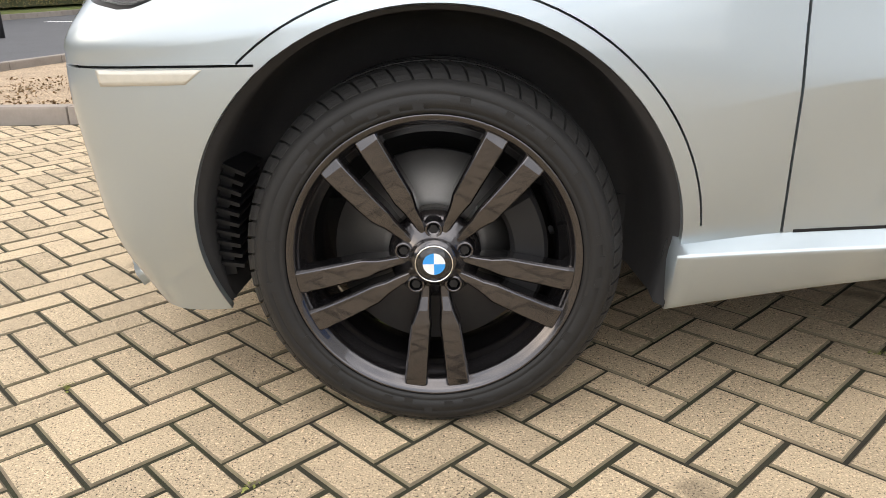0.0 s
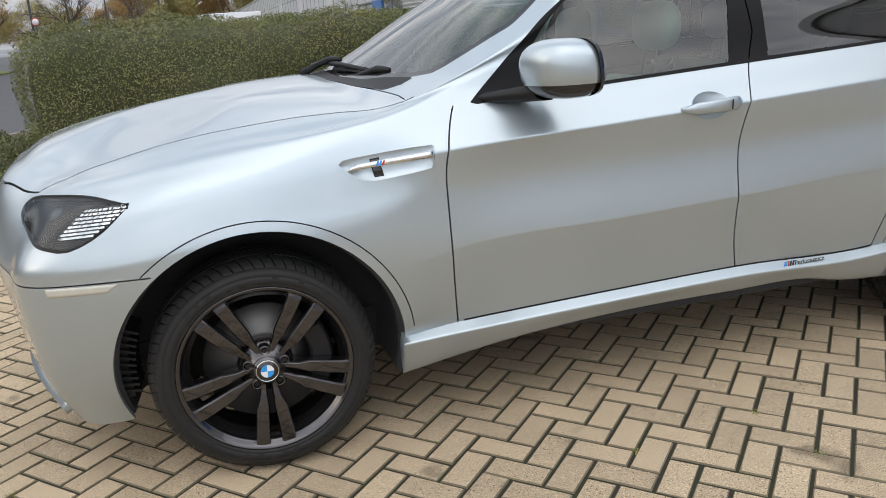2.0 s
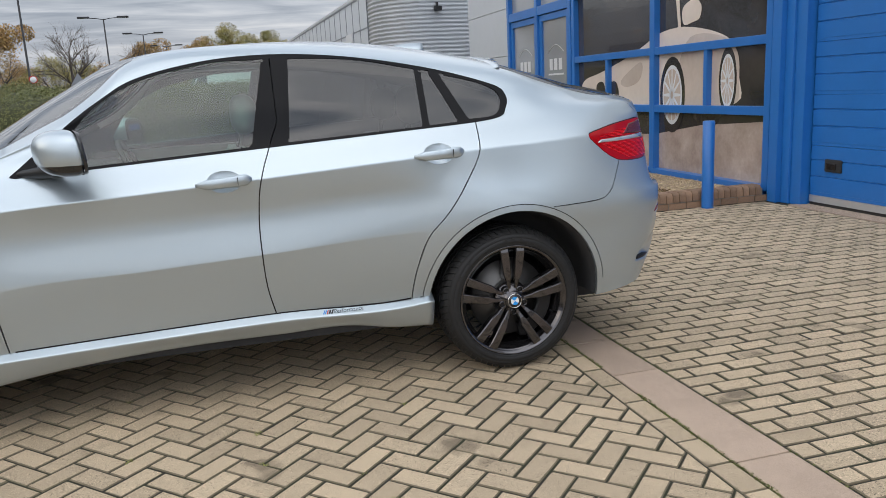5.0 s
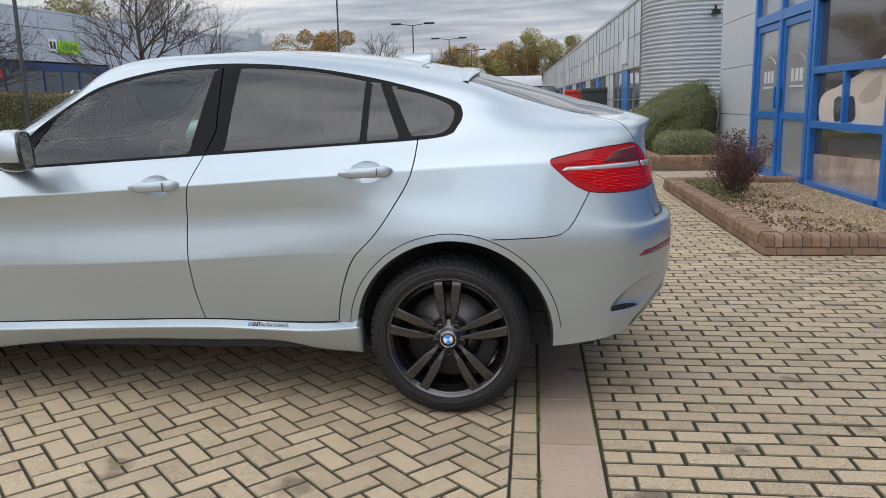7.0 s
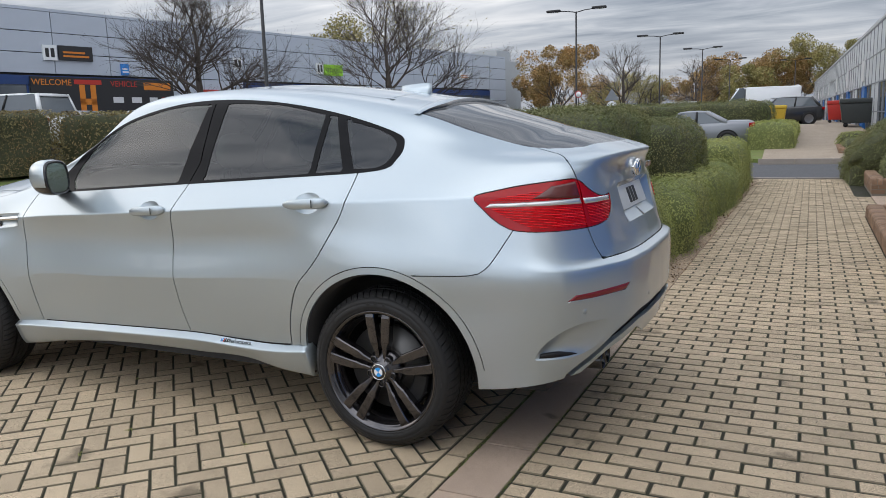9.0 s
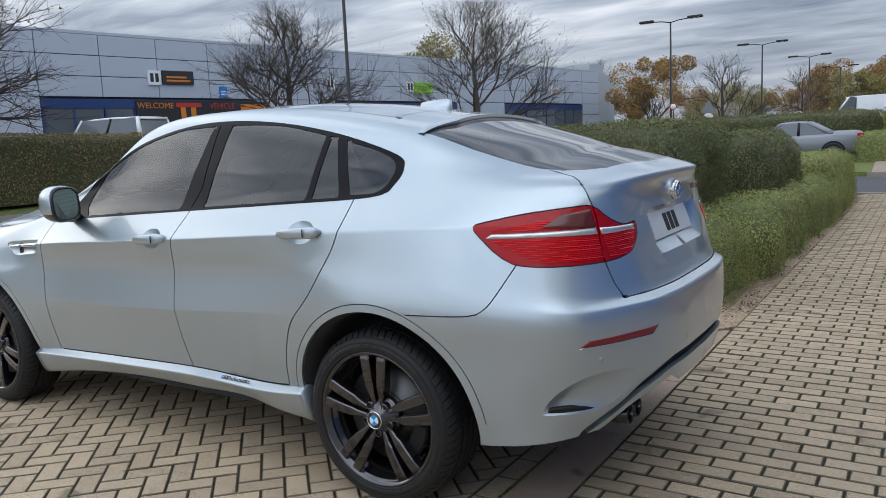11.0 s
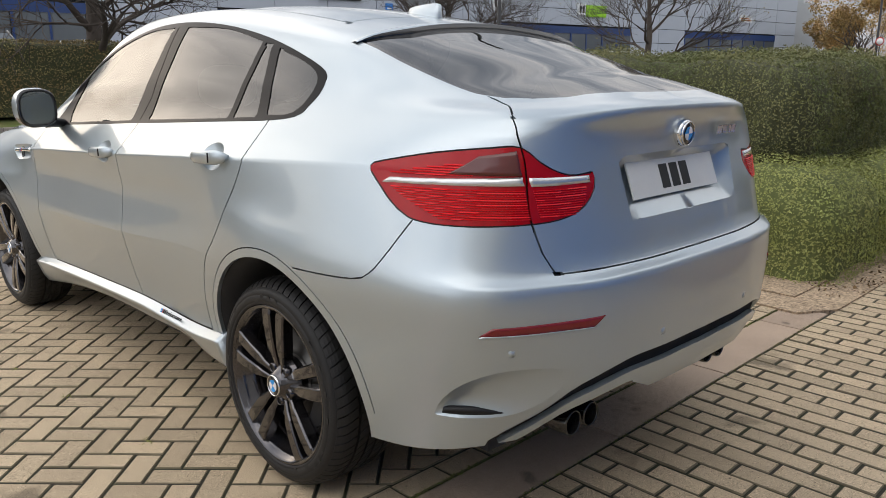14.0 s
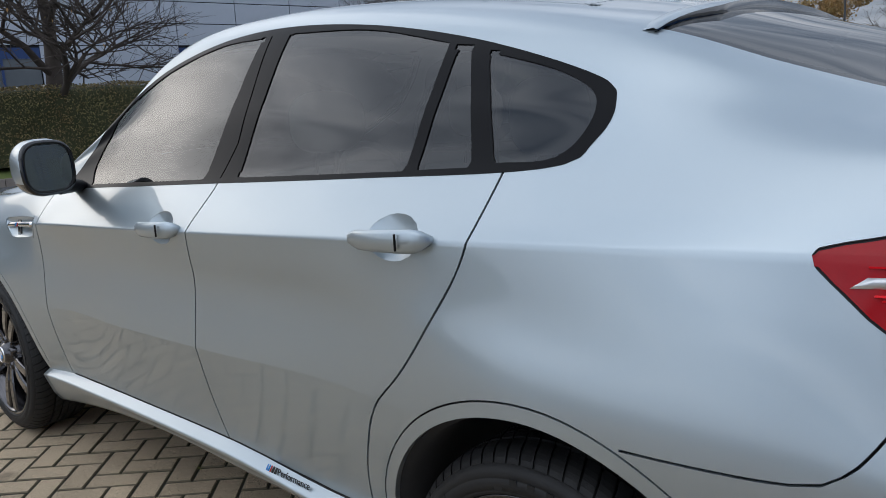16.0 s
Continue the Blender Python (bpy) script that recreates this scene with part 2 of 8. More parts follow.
def thing(name, label, category, group="", kind="", at=(0, 0, 0), rz=0.0):
    ob = new(name)
    ob.empty_display_size = 0.2
    ob.matrix_basis = pose(*at, 0, 0, rz)
    return tagged(ob, label, category, group, kind)


def box(bm, x0, x1, y0, y1, z0, z1, bevel=0.0, m=None):
    made = bmesh.ops.create_cube(bm, size=1.0)["verts"]
    bmesh.ops.scale(bm, vec=(x1 - x0, y1 - y0, z1 - z0), verts=made)
    bmesh.ops.translate(bm, vec=((x0 + x1) / 2, (y0 + y1) / 2, (z0 + z1) / 2), verts=made)
    if bevel:
        edges = list({e for v in made for e in v.link_edges})
        res = bmesh.ops.bevel(bm, geom=edges, offset=bevel, segments=2, profile=0.7, affect="EDGES", clamp_overlap=True)
        made = list({v for f in res["faces"] for v in f.verts} | {v for v in made if v.is_valid})
    if m is not None:
        bmesh.ops.transform(bm, matrix=m, verts=made)
    return made


def boxes(*specs, bevel=0.0, m=None):
    bm = bmesh.new()
    for s in specs:
        box(bm, *s, bevel=bevel, m=m)
    return bm


def tube(bm, path, radius, sides=8, cap=True):
    """A round bar along a path; radius is one number or one for each point."""
    n = len(path)
    radii = radius if isinstance(radius, (list, tuple)) else [radius] * n
    rings = []
    for i, p in enumerate(path):
        p = Vector(p)
        d = Vector(path[min(i + 1, n - 1)]) - Vector(path[max(i - 1, 0)])
        d = d.normalized() if d.length > 1e-9 else Vector((0, 0, 1))
        a = d.orthogonal().normalized() if abs(d.z) < 0.9 else Vector((1, 0, 0))
        a = (a - d * a.dot(d)).normalized()
        b = d.cross(a)
        rings.append([bm.verts.new(p + radii[i] * (math.cos(2 * math.pi * k / sides) * a + math.sin(2 * math.pi * k / sides) * b)) for k in range(sides)])
    for r, q in zip(rings, rings[1:]):
        for k in range(sides):
            bm.faces.new((r[k], r[(k + 1) % sides], q[(k + 1) % sides], q[k]))
    if cap:
        bm.faces.new(rings[0][::-1])
        bm.faces.new(rings[-1])


def lathe(bm, profile, sides=64, axis="y", m=None, close=False):
    """Turns a profile of (radius, height) round an axis."""
    rings = []
    for r, h in profile:
        ring = []
        for k in range(sides):
            a = 2 * math.pi * k / sides
            co = Vector((r * math.cos(a), h, r * math.sin(a))) if axis == "y" else Vector((r * math.cos(a), r * math.sin(a), h))
            ring.append(bm.verts.new(m @ co if m is not None else co))
        rings.append(ring)
    pairs = list(zip(rings, rings[1:])) + ([(rings[-1], rings[0])] if close else [])
    for r, q in pairs:
        for k in range(sides):
            bm.faces.new((r[k], q[k], q[(k + 1) % sides], r[(k + 1) % sides]))
    return rings


def spline(ts, ps):
    """A smooth curve through control values; returns a function of t (arrays allowed)."""
    ts, ps = np.asarray(ts, float), np.asarray(ps, float)
    ps = ps.reshape(len(ts), -1)
    h = np.diff(ts)[:, None]
    d = np.diff(ps, axis=0) / h
    tan = np.empty_like(ps)
    tan[1:-1] = (d[:-1] * h[1:] + d[1:] * h[:-1]) / (h[1:] + h[:-1])
    tan[0], tan[-1] = d[0], d[-1]

    def at(t):
        t = np.clip(np.asarray(t, float), ts[0], ts[-1])
        i = np.clip(np.searchsorted(ts, t, side="right") - 1, 0, len(ts) - 2)
        hh = (ts[i + 1] - ts[i])
        q = ((t - ts[i]) / hh)[..., None]
        hh = hh[..., None]
        return (2 * q**3 - 3 * q**2 + 1) * ps[i] + (q**3 - 2 * q**2 + q) * hh * tan[i] + (3 * q**2 - 2 * q**3) * ps[i + 1] + (q**3 - q**2) * hh * tan[i + 1]

    return at


def signed(poly, closed=True):
    """A function of points (n, 2): the distance to a closed outline, positive inside."""
    p = np.asarray(poly, float)
    a, b = p, np.roll(p, -1, axis=0)

    def f(q):
        q = np.asarray(q, float)
        ab = b - a
        best = np.full(len(q), 1e9)
        inside = np.zeros(len(q), bool)
        for k in range(len(a)):
            t = np.clip(((q - a[k]) @ ab[k]) / max(ab[k] @ ab[k], 1e-12), 0, 1)
            best = np.minimum(best, np.linalg.norm(q - a[k] - t[:, None] * ab[k], axis=1))
            cross = (a[k, 1] > q[:, 1]) != (b[k, 1] > q[:, 1])
            with np.errstate(divide="ignore", invalid="ignore"):
                hit = q[:, 0] < (b[k, 0] - a[k, 0]) * (q[:, 1] - a[k, 1]) / (b[k, 1] - a[k, 1]) + a[k, 0]
            inside ^= cross & hit
        return np.where(inside, best, -best)

    return f


def rounded(poly, n=6, sharp=()):
    """A closed outline drawn smooth through its corners; those in sharp stay corners."""
    m, out = len(poly), []
    p = [np.array(q, float) for q in poly]
    for k in range(m):
        p0, p1, p2, p3 = p[k - 1], p[k], p[(k + 1) % m], p[(k + 2) % m]
        t1 = (p2 - p1 if k in sharp else (p2 - p0) / 2)
        t2 = p2 - p1 if (k + 1) % m in sharp else (p3 - p1) / 2
        for i in range(n):
            q = i / n
            out.append((2 * q**3 - 3 * q**2 + 1) * p1 + (q**3 - 2 * q**2 + q) * t1 + (3 * q**2 - 2 * q**3) * p2 + (q**3 - q**2) * t2)
    return np.array(out)



# ---- ground: the yard, its paving and edgings ----
def plate(name, outline, z, material, label, category, thick=0.12):
    bm = bmesh.new()
    top = [bm.verts.new((x, y, z)) for x, y in outline]
    bm.faces.new(top)
    r = bmesh.ops.extrude_face_region(bm, geom=list(bm.faces))
    bmesh.ops.translate(bm, vec=(0, 0, -thick), verts=[v for v in r["geom"] if isinstance(v, bmesh.types.BMVert)])
    bmesh.ops.recalc_face_normals(bm, faces=bm.faces)
    return tagged(part(name, bm, material, smooth=False), label, category, kind="structure")


bm = bmesh.new()
bmesh.ops.create_grid(bm, x_segments=60, y_segments=60, size=900)
bmesh.ops.translate(bm, vec=(0, 0, -0.075), verts=bm.verts)
tagged(part("ground", bm, M_ASPHALT), "grey asphalt of the estate roads and yards", "ground", kind="structure")
X_CUT = -5.9
bed = boxes((X_CUT, 3.33, -12, 2.88, -0.14, -0.0048), (3.33, 3.58, -12, 2.40, -0.15, -0.007), (3.58, 7.4, -12, 14.9, -0.142, -0.0048))
pavement = tagged(part("pavement", bed, M_JOINT, smooth=False), "block paving in buff concrete bricks with dark mossy joints", "paving", kind="structure")

# ---- plants ----
def leaf_mesh(name, centres, normals_, size, seed, flat=0.6, extra=None):
    """Many small four-cornered leaves at the given places, turned roughly along the normals."""
    rng = np.random.default_rng(seed)
    n = len(centres)
    nn = normals_ + rng.normal(0, flat, (n, 3))
    nn /= np.linalg.norm(nn, axis=1, keepdims=True) + 1e-9
    t = np.cross(nn, rng.normal(0, 1, (n, 3)))
    t /= np.linalg.norm(t, axis=1, keepdims=True) + 1e-9
    b = np.cross(nn, t)
    sz_ = size * rng.uniform(0.6, 1.35, (n, 1))
    v = np.stack([centres - t * sz_, centres - b * sz_ * 0.5 + nn * sz_ * 0.15, centres + t * sz_, centres + b * sz_ * 0.5 + nn * sz_ * 0.15], 1).reshape(-1, 3)
    f = np.arange(4 * n).reshape(-1, 4)
    verts, polys = [v], [f]
    if extra is not None:
        verts.append(np.array(extra[0], float))
        polys_extra = [tuple(int(i) + 4 * n for i in p) for p in extra[1]]
    else:
        polys_extra = []
    me = bpy.data.meshes.new(name)
    me.from_pydata(np.concatenate(verts).tolist(), [], f.tolist() + polys_extra)
    return me


def hedge_shape(x0, x1, y0, y1, h, seed, step=0.12, rough=0.07, round_=0.22):
    """A clipped hedge: a block with soft edges and an uneven skin, as vertices and faces."""
    bm = bmesh.new()
    nx, ny, nz = max(2, int((x1 - x0) / step)), max(2, int((y1 - y0) / step)), max(2, int(h / step))
    c = Vector(((x0 + x1) / 2, (y0 + y1) / 2, h / 2))
    half_ = Vector(((x1 - x0) / 2, (y1 - y0) / 2, h / 2))
    made = {}

    def vert(i, j, k):
        if (i, j, k) in made:
            return made[(i, j, k)]
        p = Vector((x0 + (x1 - x0) * i / nx, y0 + (y1 - y0) * j / ny, h * k / nz))
        d = p - c
        r = min(round_, half_.x * 0.9, half_.y * 0.9, half_.z * 0.9)
        core = Vector((max(-half_.x + r, min(half_.x - r, d.x)), max(-half_.y + r, min(half_.y - r, d.y)), max(-half_.z, min(half_.z - r, d.z))))
        off = d - core
        if off.length > 1e-6:
            off = off.normalized() * r
        p = c + core + off
        n1 = noise.noise(p * 1.3 + Vector((seed, 0, 0))) * rough * 1.4 + noise.noise(p * 4.1 + Vector((0, seed, 0))) * rough * 0.8
        p += (off.normalized() if off.length > 1e-6 else Vector((0, 0, 1))) * n1
        made[(i, j, k)] = bm.verts.new(p)
        return made[(i, j, k)]

    for i in range(nx):
        for j in range(ny):
            bm.faces.new([vert(i, j, nz), vert(i + 1, j, nz), vert(i + 1, j + 1, nz), vert(i, j + 1, nz)])
        for k in range(nz):
            bm.faces.new([vert(i, 0, k), vert(i + 1, 0, k), vert(i + 1, 0, k + 1), vert(i, 0, k + 1)])
            bm.faces.new([vert(i + 1, ny, k), vert(i, ny, k), vert(i, ny, k + 1), vert(i + 1, ny, k + 1)])
    for j in range(ny):
        for k in range(nz):
            bm.faces.new([vert(0, j + 1, k), vert(0, j, k), vert(0, j, k + 1), vert(0, j + 1, k + 1)])
            bm.faces.new([vert(nx, j, k), vert(nx, j + 1, k), vert(nx, j + 1, k + 1), vert(nx, j, k + 1)])
    return bm


def scatter(bm, density, seed, depth=0.06):
    """Places and normals spread over the faces of a mesh."""
    rng = np.random.default_rng(seed)
    bm.normal_update()
    cs, ns = [], []
    for f in bm.faces:
        n = rng.poisson(f.calc_area() * density)
        if not n:
            continue
        a, b, c, d = [np.array(v.co) for v in (list(f.verts) + [f.verts[-1]])[:4]]
        u, v = rng.random((2, n, 1))
        cs.append((a * (1 - u) + b * u) * (1 - v) + (d * (1 - u) + c * u) * v + np.array(f.normal) * rng.uniform(-depth * 0.4, depth, (n, 1)))
        ns.append(np.repeat(np.array(f.normal)[None], n, 0))
    return np.concatenate(cs), np.concatenate(ns)


def hedge(name, x0, x1, y0, y1, h, density, size, material, label, seed, rz=0.0, z=0.0, step=0.12, rough=0.07, round_=0.22, category="hedge", core=None, flat=0.6, slope=0.0):
    bm = hedge_shape(x0, x1, y0, y1, h, seed, step, rough, round_)
    for v in bm.verts:
        v.co.z *= 1 - slope * max(0.0, min(1.0, (x1 - v.co.x) / (x1 - x0))) ** 1.3
    cs, ns = scatter(bm, density, seed)
    bmesh.ops.scale(bm, vec=(0.97, 0.97, 0.97), verts=bm.verts, space=Matrix.Translation((-(x0 + x1) / 2, -(y0 + y1) / 2, 0)))
    bm.verts.index_update()
    t = thing(name, label, category, at=(0, 0, z), rz=rz)
    me = leaf_mesh("leaves", cs, ns, size, seed, flat)
    me.materials.append(material)
    ob = new("leaves", me)
    ob.parent = t
    tagged(ob, kind="stuff")
    # solid core in a darker green, painted as the shade between the leaves
    part("twig_core", bm, core or M_HEDGE_SHADE, t)
    return t


# the hedge_inside colours are darkened greens that stand for shaded depth
M_HEDGE_SHADE = mat("hedge_inside", (0.062, 0.066, 0.03), rough=0.95, vary=0.3, scale=9.0, bump=0.8, bump_scale=60)
M_LEAF_LOW = mat("low_hedge_leaves", (0.275, 0.315, 0.092), rough=0.55, spec=0.25, vary=0.3, scale=1.5, island=0.22, tint=(0.37, 0.36, 0.13))
M_LOW_HEDGE_SHADE = mat("low_hedge_inside", (0.14, 0.16, 0.055), rough=0.95, vary=0.3, scale=9.0, bump=0.8, bump_scale=60)
M_LEAF_BROWN = mat("beech_leaves", (0.20, 0.175, 0.065), rough=0.6, vary=0.3, scale=1.2, island=0.5, tint=(0.20, 0.125, 0.05))
M_LEAF_VAR = mat("variegated_leaves", (0.16, 0.18, 0.06), rough=0.5, vary=0.2, scale=2.0, island=0.5, tint=(0.30, 0.30, 0.15))
M_LEAF_RED = mat("barberry_leaves", (0.09, 0.035, 0.03), rough=0.6, vary=0.25, scale=3.0, island=0.5)
M_LEAF_ORANGE = mat("autumn_leaves", (0.33, 0.18, 0.055), rough=0.6, vary=0.25, scale=0.5, island=0.35, tint=(0.27, 0.21, 0.075))
M_LEAF_OLIVE = mat("yellow_green_leaves", (0.21, 0.20, 0.06), rough=0.6, vary=0.25, scale=0.5, island=0.35, tint=(0.30, 0.23, 0.075))
M_BARK = mat("bark", (0.075, 0.06, 0.05), rough=0.9, vary=0.3, scale=6.0, bump=0.8, bump_scale=50)
GREEN, LOWC = "dense clipped dark green hedge with small leaves", "low clipped green hedge beside the path"
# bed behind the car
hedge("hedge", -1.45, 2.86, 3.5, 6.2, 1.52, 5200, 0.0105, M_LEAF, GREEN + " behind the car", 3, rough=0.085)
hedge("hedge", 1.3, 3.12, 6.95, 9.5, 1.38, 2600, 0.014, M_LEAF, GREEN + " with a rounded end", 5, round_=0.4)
hedge("hedge", -0.9, 3.40, 2.95, 4.4, 0.72, 5600, 0.0100, M_LEAF_LOW, LOWC, 7, rough=0.06, round_=0.32, core=M_LOW_HEDGE_SHADE, flat=0.30)
hedge("hedge", 2.35, 3.50, 4.2, 14.3, 0.66, 2900, 0.0130, M_LEAF_LOW, LOWC, 8, rough=0.08, round_=0.32, core=M_LOW_HEDGE_SHADE, flat=0.30)
hedge("hedge", 1.2, 3.44, 10.2, 14.25, 0.92, 2000, 0.0150, M_LEAF_LOW, LOWC, 6, rough=0.08, round_=0.32, core=M_LOW_HEDGE_SHADE, flat=0.30)
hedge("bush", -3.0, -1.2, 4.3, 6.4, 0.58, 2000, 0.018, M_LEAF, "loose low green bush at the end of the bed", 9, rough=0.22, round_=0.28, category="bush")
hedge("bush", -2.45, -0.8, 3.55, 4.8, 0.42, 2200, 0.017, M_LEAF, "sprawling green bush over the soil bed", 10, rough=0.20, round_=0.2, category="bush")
plate("flower_bed", [(-3.6, 3.0), (3.32, 2.60), (3.36, 14.8), (-1.5, 14.8), (-4.4, 9.0), (-5.2, 5.4), (-4.6, 3.8)], 0.022, M_SOIL, "bare brown soil bed with wood chips", "soil bed")
plate("soil_edge", [(2.2, 2.42), (3.45, 2.30), (3.60, 2.55), (3.62, 14.6), (3.2, 14.6), (3.1, 2.9), (2.2, 2.75)], 0.012, M_SOIL, "bare trodden soil at the edge of the path", "soil", 0.05)
# beyond the crossing road, and across the estate road
hedge("hedge", -6.0, 3.2, 29.3, 31.0, 1.62, 420, 0.032, M_LEAF, GREEN + " beyond the side road", 12, step=0.22, z=0.33, rough=0.1, round_=0.35)
hedge("hedge", -5.0, 2.4, 34.0, 42.0, 1.45, 130, 0.05, M_LEAF, GREEN + " beyond the side road", 13, step=0.5, z=0.55)
hedge("hedge", 2.5, 4.1, 25.5, 34.5, 0.95, 500, 0.027, M_LEAF_LOW, LOWC, 14, step=0.22, z=0.15, rough=0.1, round_=0.35, core=M_LOW_HEDGE_SHADE)
hedge("hedge", -18.0, -16.5, -14.0, 13.0, 1.9, 520, 0.03, M_LEAF_BROWN, "clipped olive and brown hedge behind a grass verge", 15, step=0.2, z=0.3)
hedge("hedge", -18.0, -16.5, 13.2, 60.0, 1.85, 160, 0.05, M_LEAF_BROWN, "clipped olive and brown hedge behind a grass verge", 16, step=0.3, z=0.3)
hedge("hedge", -7.2, -4.6, 46.0, 90.0, 1.3, 70, 0.07, M_LEAF_BROWN, "long clipped brown hedge beside the estate road", 17, step=0.6)
# planting along the building
hedge("bush", 5.35, 7.35, 13.0, 16.4, 1.85, 1600, 0.017, M_LEAF, "large rounded dark green bush against the wall", 20, rough=0.12, round_=0.6, category="bush", slope=0.62)
hedge("bush", 5.85, 7.0, 11.3, 12.6, 0.72, 2600, 0.014, M_LEAF_VAR, "rounded variegated green and cream bush", 21, rough=0.06, round_=0.4, category="bush")
hedge("bush", 5.35, 6.0, 13.2, 13.9, 0.45, 900, 0.02, M_LEAF_VAR, "small variegated bush in a planter", 22, rough=0.06, round_=0.25, category="bush")
hedge("bush", 5.5, 6.4, 26.5, 28.0, 0.7, 400, 0.03, M_LEAF_LOW, "small rounded green bush beside the path", 23, rough=0.06, round_=0.3, category="bush")
hedge("bush", 5.6, 6.5, 24.0, 25.4, 0.55, 400, 0.03, M_LEAF_VAR, "small rounded green bush beside the path", 24, rough=0.06, round_=0.3, category="bush")


def barberry(x, y, z, seed):
    """A twiggy purple-leaved shrub."""
    t = thing("shrub", "twiggy purple-leaved shrub in the brick planter", "shrub", at=(x, y, z))
    rnd = random.Random(seed)
    bm, cs = bmesh.new(), []
    for _ in range(46):
        a, lean, l = rnd.uniform(0, 6.28), rnd.uniform(0.1, 0.75), rnd.uniform(0.45, 0.85)
        p, path = Vector((rnd.uniform(-0.08, 0.08), rnd.uniform(-0.12, 0.12), 0)), []
        for k in range(6):
            path.append(p.copy())
            p += Vector((math.cos(a) * lean, math.sin(a) * lean, 1.0)).normalized() * l / 6 + Vector((rnd.uniform(-1, 1), rnd.uniform(-1, 1), 0)) * 0.015
            if k > 1:
                cs += [tuple(p + Vector((rnd.gauss(0, 0.045), rnd.gauss(0, 0.045), rnd.gauss(0, 0.04)))) for _ in range(26)]
        tube(bm, path, [0.006 - 0.0007 * k for k in range(6)], 5)
    part("stem", bm, M_BARK, t)
    cs = np.array(cs)
    me = leaf_mesh("leaves", cs, np.random.default_rng(seed).normal(0, 1, cs.shape), 0.014, seed)
    me.materials.append(M_LEAF_RED)
    new("leaves", me).parent = t


barberry(6.15, 7.0, 0.07, 1)
barberry(5.95, 6.2, 0.07, 2)


def limbs(bm, p, d, length, radius, level, rnd, tips, spread=0.6, lift=0.10):
    path, radii = [p.copy()], [radius]
    n = 4
    for k in range(n):
        d = (d + Vector((rnd.gauss(0, 0.13), rnd.gauss(0, 0.13), rnd.gauss(0, 0.08) + lift * 0.25))).normalized()
        p = p + d * length / n
        path.append(p.copy())
        radii.append(radius * (1 - 0.5 * (k + 1) / n))
        if level > 0 and k >= (1 if level < 4 else 2):
            for _ in range(2 if level > 1 else 3):
                side = Vector((rnd.gauss(0, 1), rnd.gauss(0, 1), rnd.gauss(0, 0.5))).normalized()
                limbs(bm, p, (d * (1 - spread * 0.5) + side * spread + Vector((0, 0, lift))).normalized(), length * rnd.uniform(0.58, 0.84), radii[-1] * 0.70, level - 1, rnd, tips, spread, lift)
    if level == 0:
        tips.append(tuple(p))
    tube(bm, path, radii, 6 if level > 2 else (4 if level > 0 else 3), cap=False)


def bare_tree(x, y, height, seed, label, leaves=0, material=None, spread=0.6, trunk=0.16, levels=4):
    t = thing("tree", label, "tree", group="trees of the estate", at=(x, y, -0.03))
    rnd = random.Random(seed)
    bm, tips = bmesh.new(), []
    clear = height * 0.20
    sway = [Vector((rnd.gauss(0, 0.012) * height * q, rnd.gauss(0, 0.012) * height * q, height * q)) for q in (0.0, 0.10, 0.22, 0.34, 0.46, 0.58, 0.70)]
    tube(bm, [(0, 0, -0.1)] + sway[1:], [trunk * 1.3, trunk * 1.05, trunk * 0.95, trunk * 0.78, trunk * 0.6, trunk * 0.42, trunk * 0.25], 10)
    for k in range(11):
        q = 0.20 + 0.48 * k / 10
        i = min(5, int(q / 0.12))
        a = k * 2.4 + rnd.uniform(-0.4, 0.4)
        p = sway[i].lerp(sway[min(6, i + 1)], 0.5)
        p.z = height * q
        up_ = 0.35 + 1.1 * (k / 10) ** 1.5
        limbs(bm, p, Vector((math.cos(a), math.sin(a), up_)).normalized(), height * (0.30 - 0.14 * k / 10), trunk * (0.50 - 0.28 * k / 10), levels - 2, rnd, tips, spread)
    part("trunk", bm, M_BARK, t)
    if leaves and tips:
        rng = np.random.default_rng(seed)
        pick = np.array(tips)[rng.integers(0, len(tips), leaves)] + rng.normal(0, 0.10, (leaves, 3))
        me = leaf_mesh("leaves", pick, rng.normal(0, 1, (leaves, 3)), 0.05, seed)
        me.materials.append(material)
        new("leaves", me).parent = t
    return t


def crown_tree(x, y, height, width, seed, material, label, size=0.10, count=9000):
    t = thing("tree", label, "tree", group="trees of the estate", at=(x, y, -0.03))
    rnd, rng = random.Random(seed), np.random.default_rng(seed)
    bm, tips = bmesh.new(), []
    tube(bm, [(0, 0, -0.1), (0, 0, height * 0.3)], [0.2, 0.14], 8)
    for k in range(5):
        a = k * 1.257
        limbs(bm, Vector((0, 0, height * 0.26)), Vector((math.cos(a), math.sin(a), 1.2)).normalized(), height * 0.26, 0.09, 1, rnd, tips)
    part("trunk", bm, M_BARK, t)
    blobs = [(rng.normal(0, width * 0.26), rng.normal(0, width * 0.26), height * rng.uniform(0.38, 0.92), rng.uniform(0.12, 0.24) * width) for _ in range(16)]
    cs = []
    for bx, by, bz, br in blobs:
        d = rng.normal(0, 1, (count // 16, 3))
        d /= np.linalg.norm(d, axis=1, keepdims=True)
        cs.append(np.array((bx, by, bz)) + d * br * rng.uniform(0.55, 1.05, (len(d), 1)) * np.array((1, 1, 0.85)))
    cs = np.concatenate(cs)
    me = leaf_mesh("leaves", cs, rng.normal(0, 1, cs.shape), size, seed)
    me.materials.append(material)
    new("leaves", me).parent = t
    return t


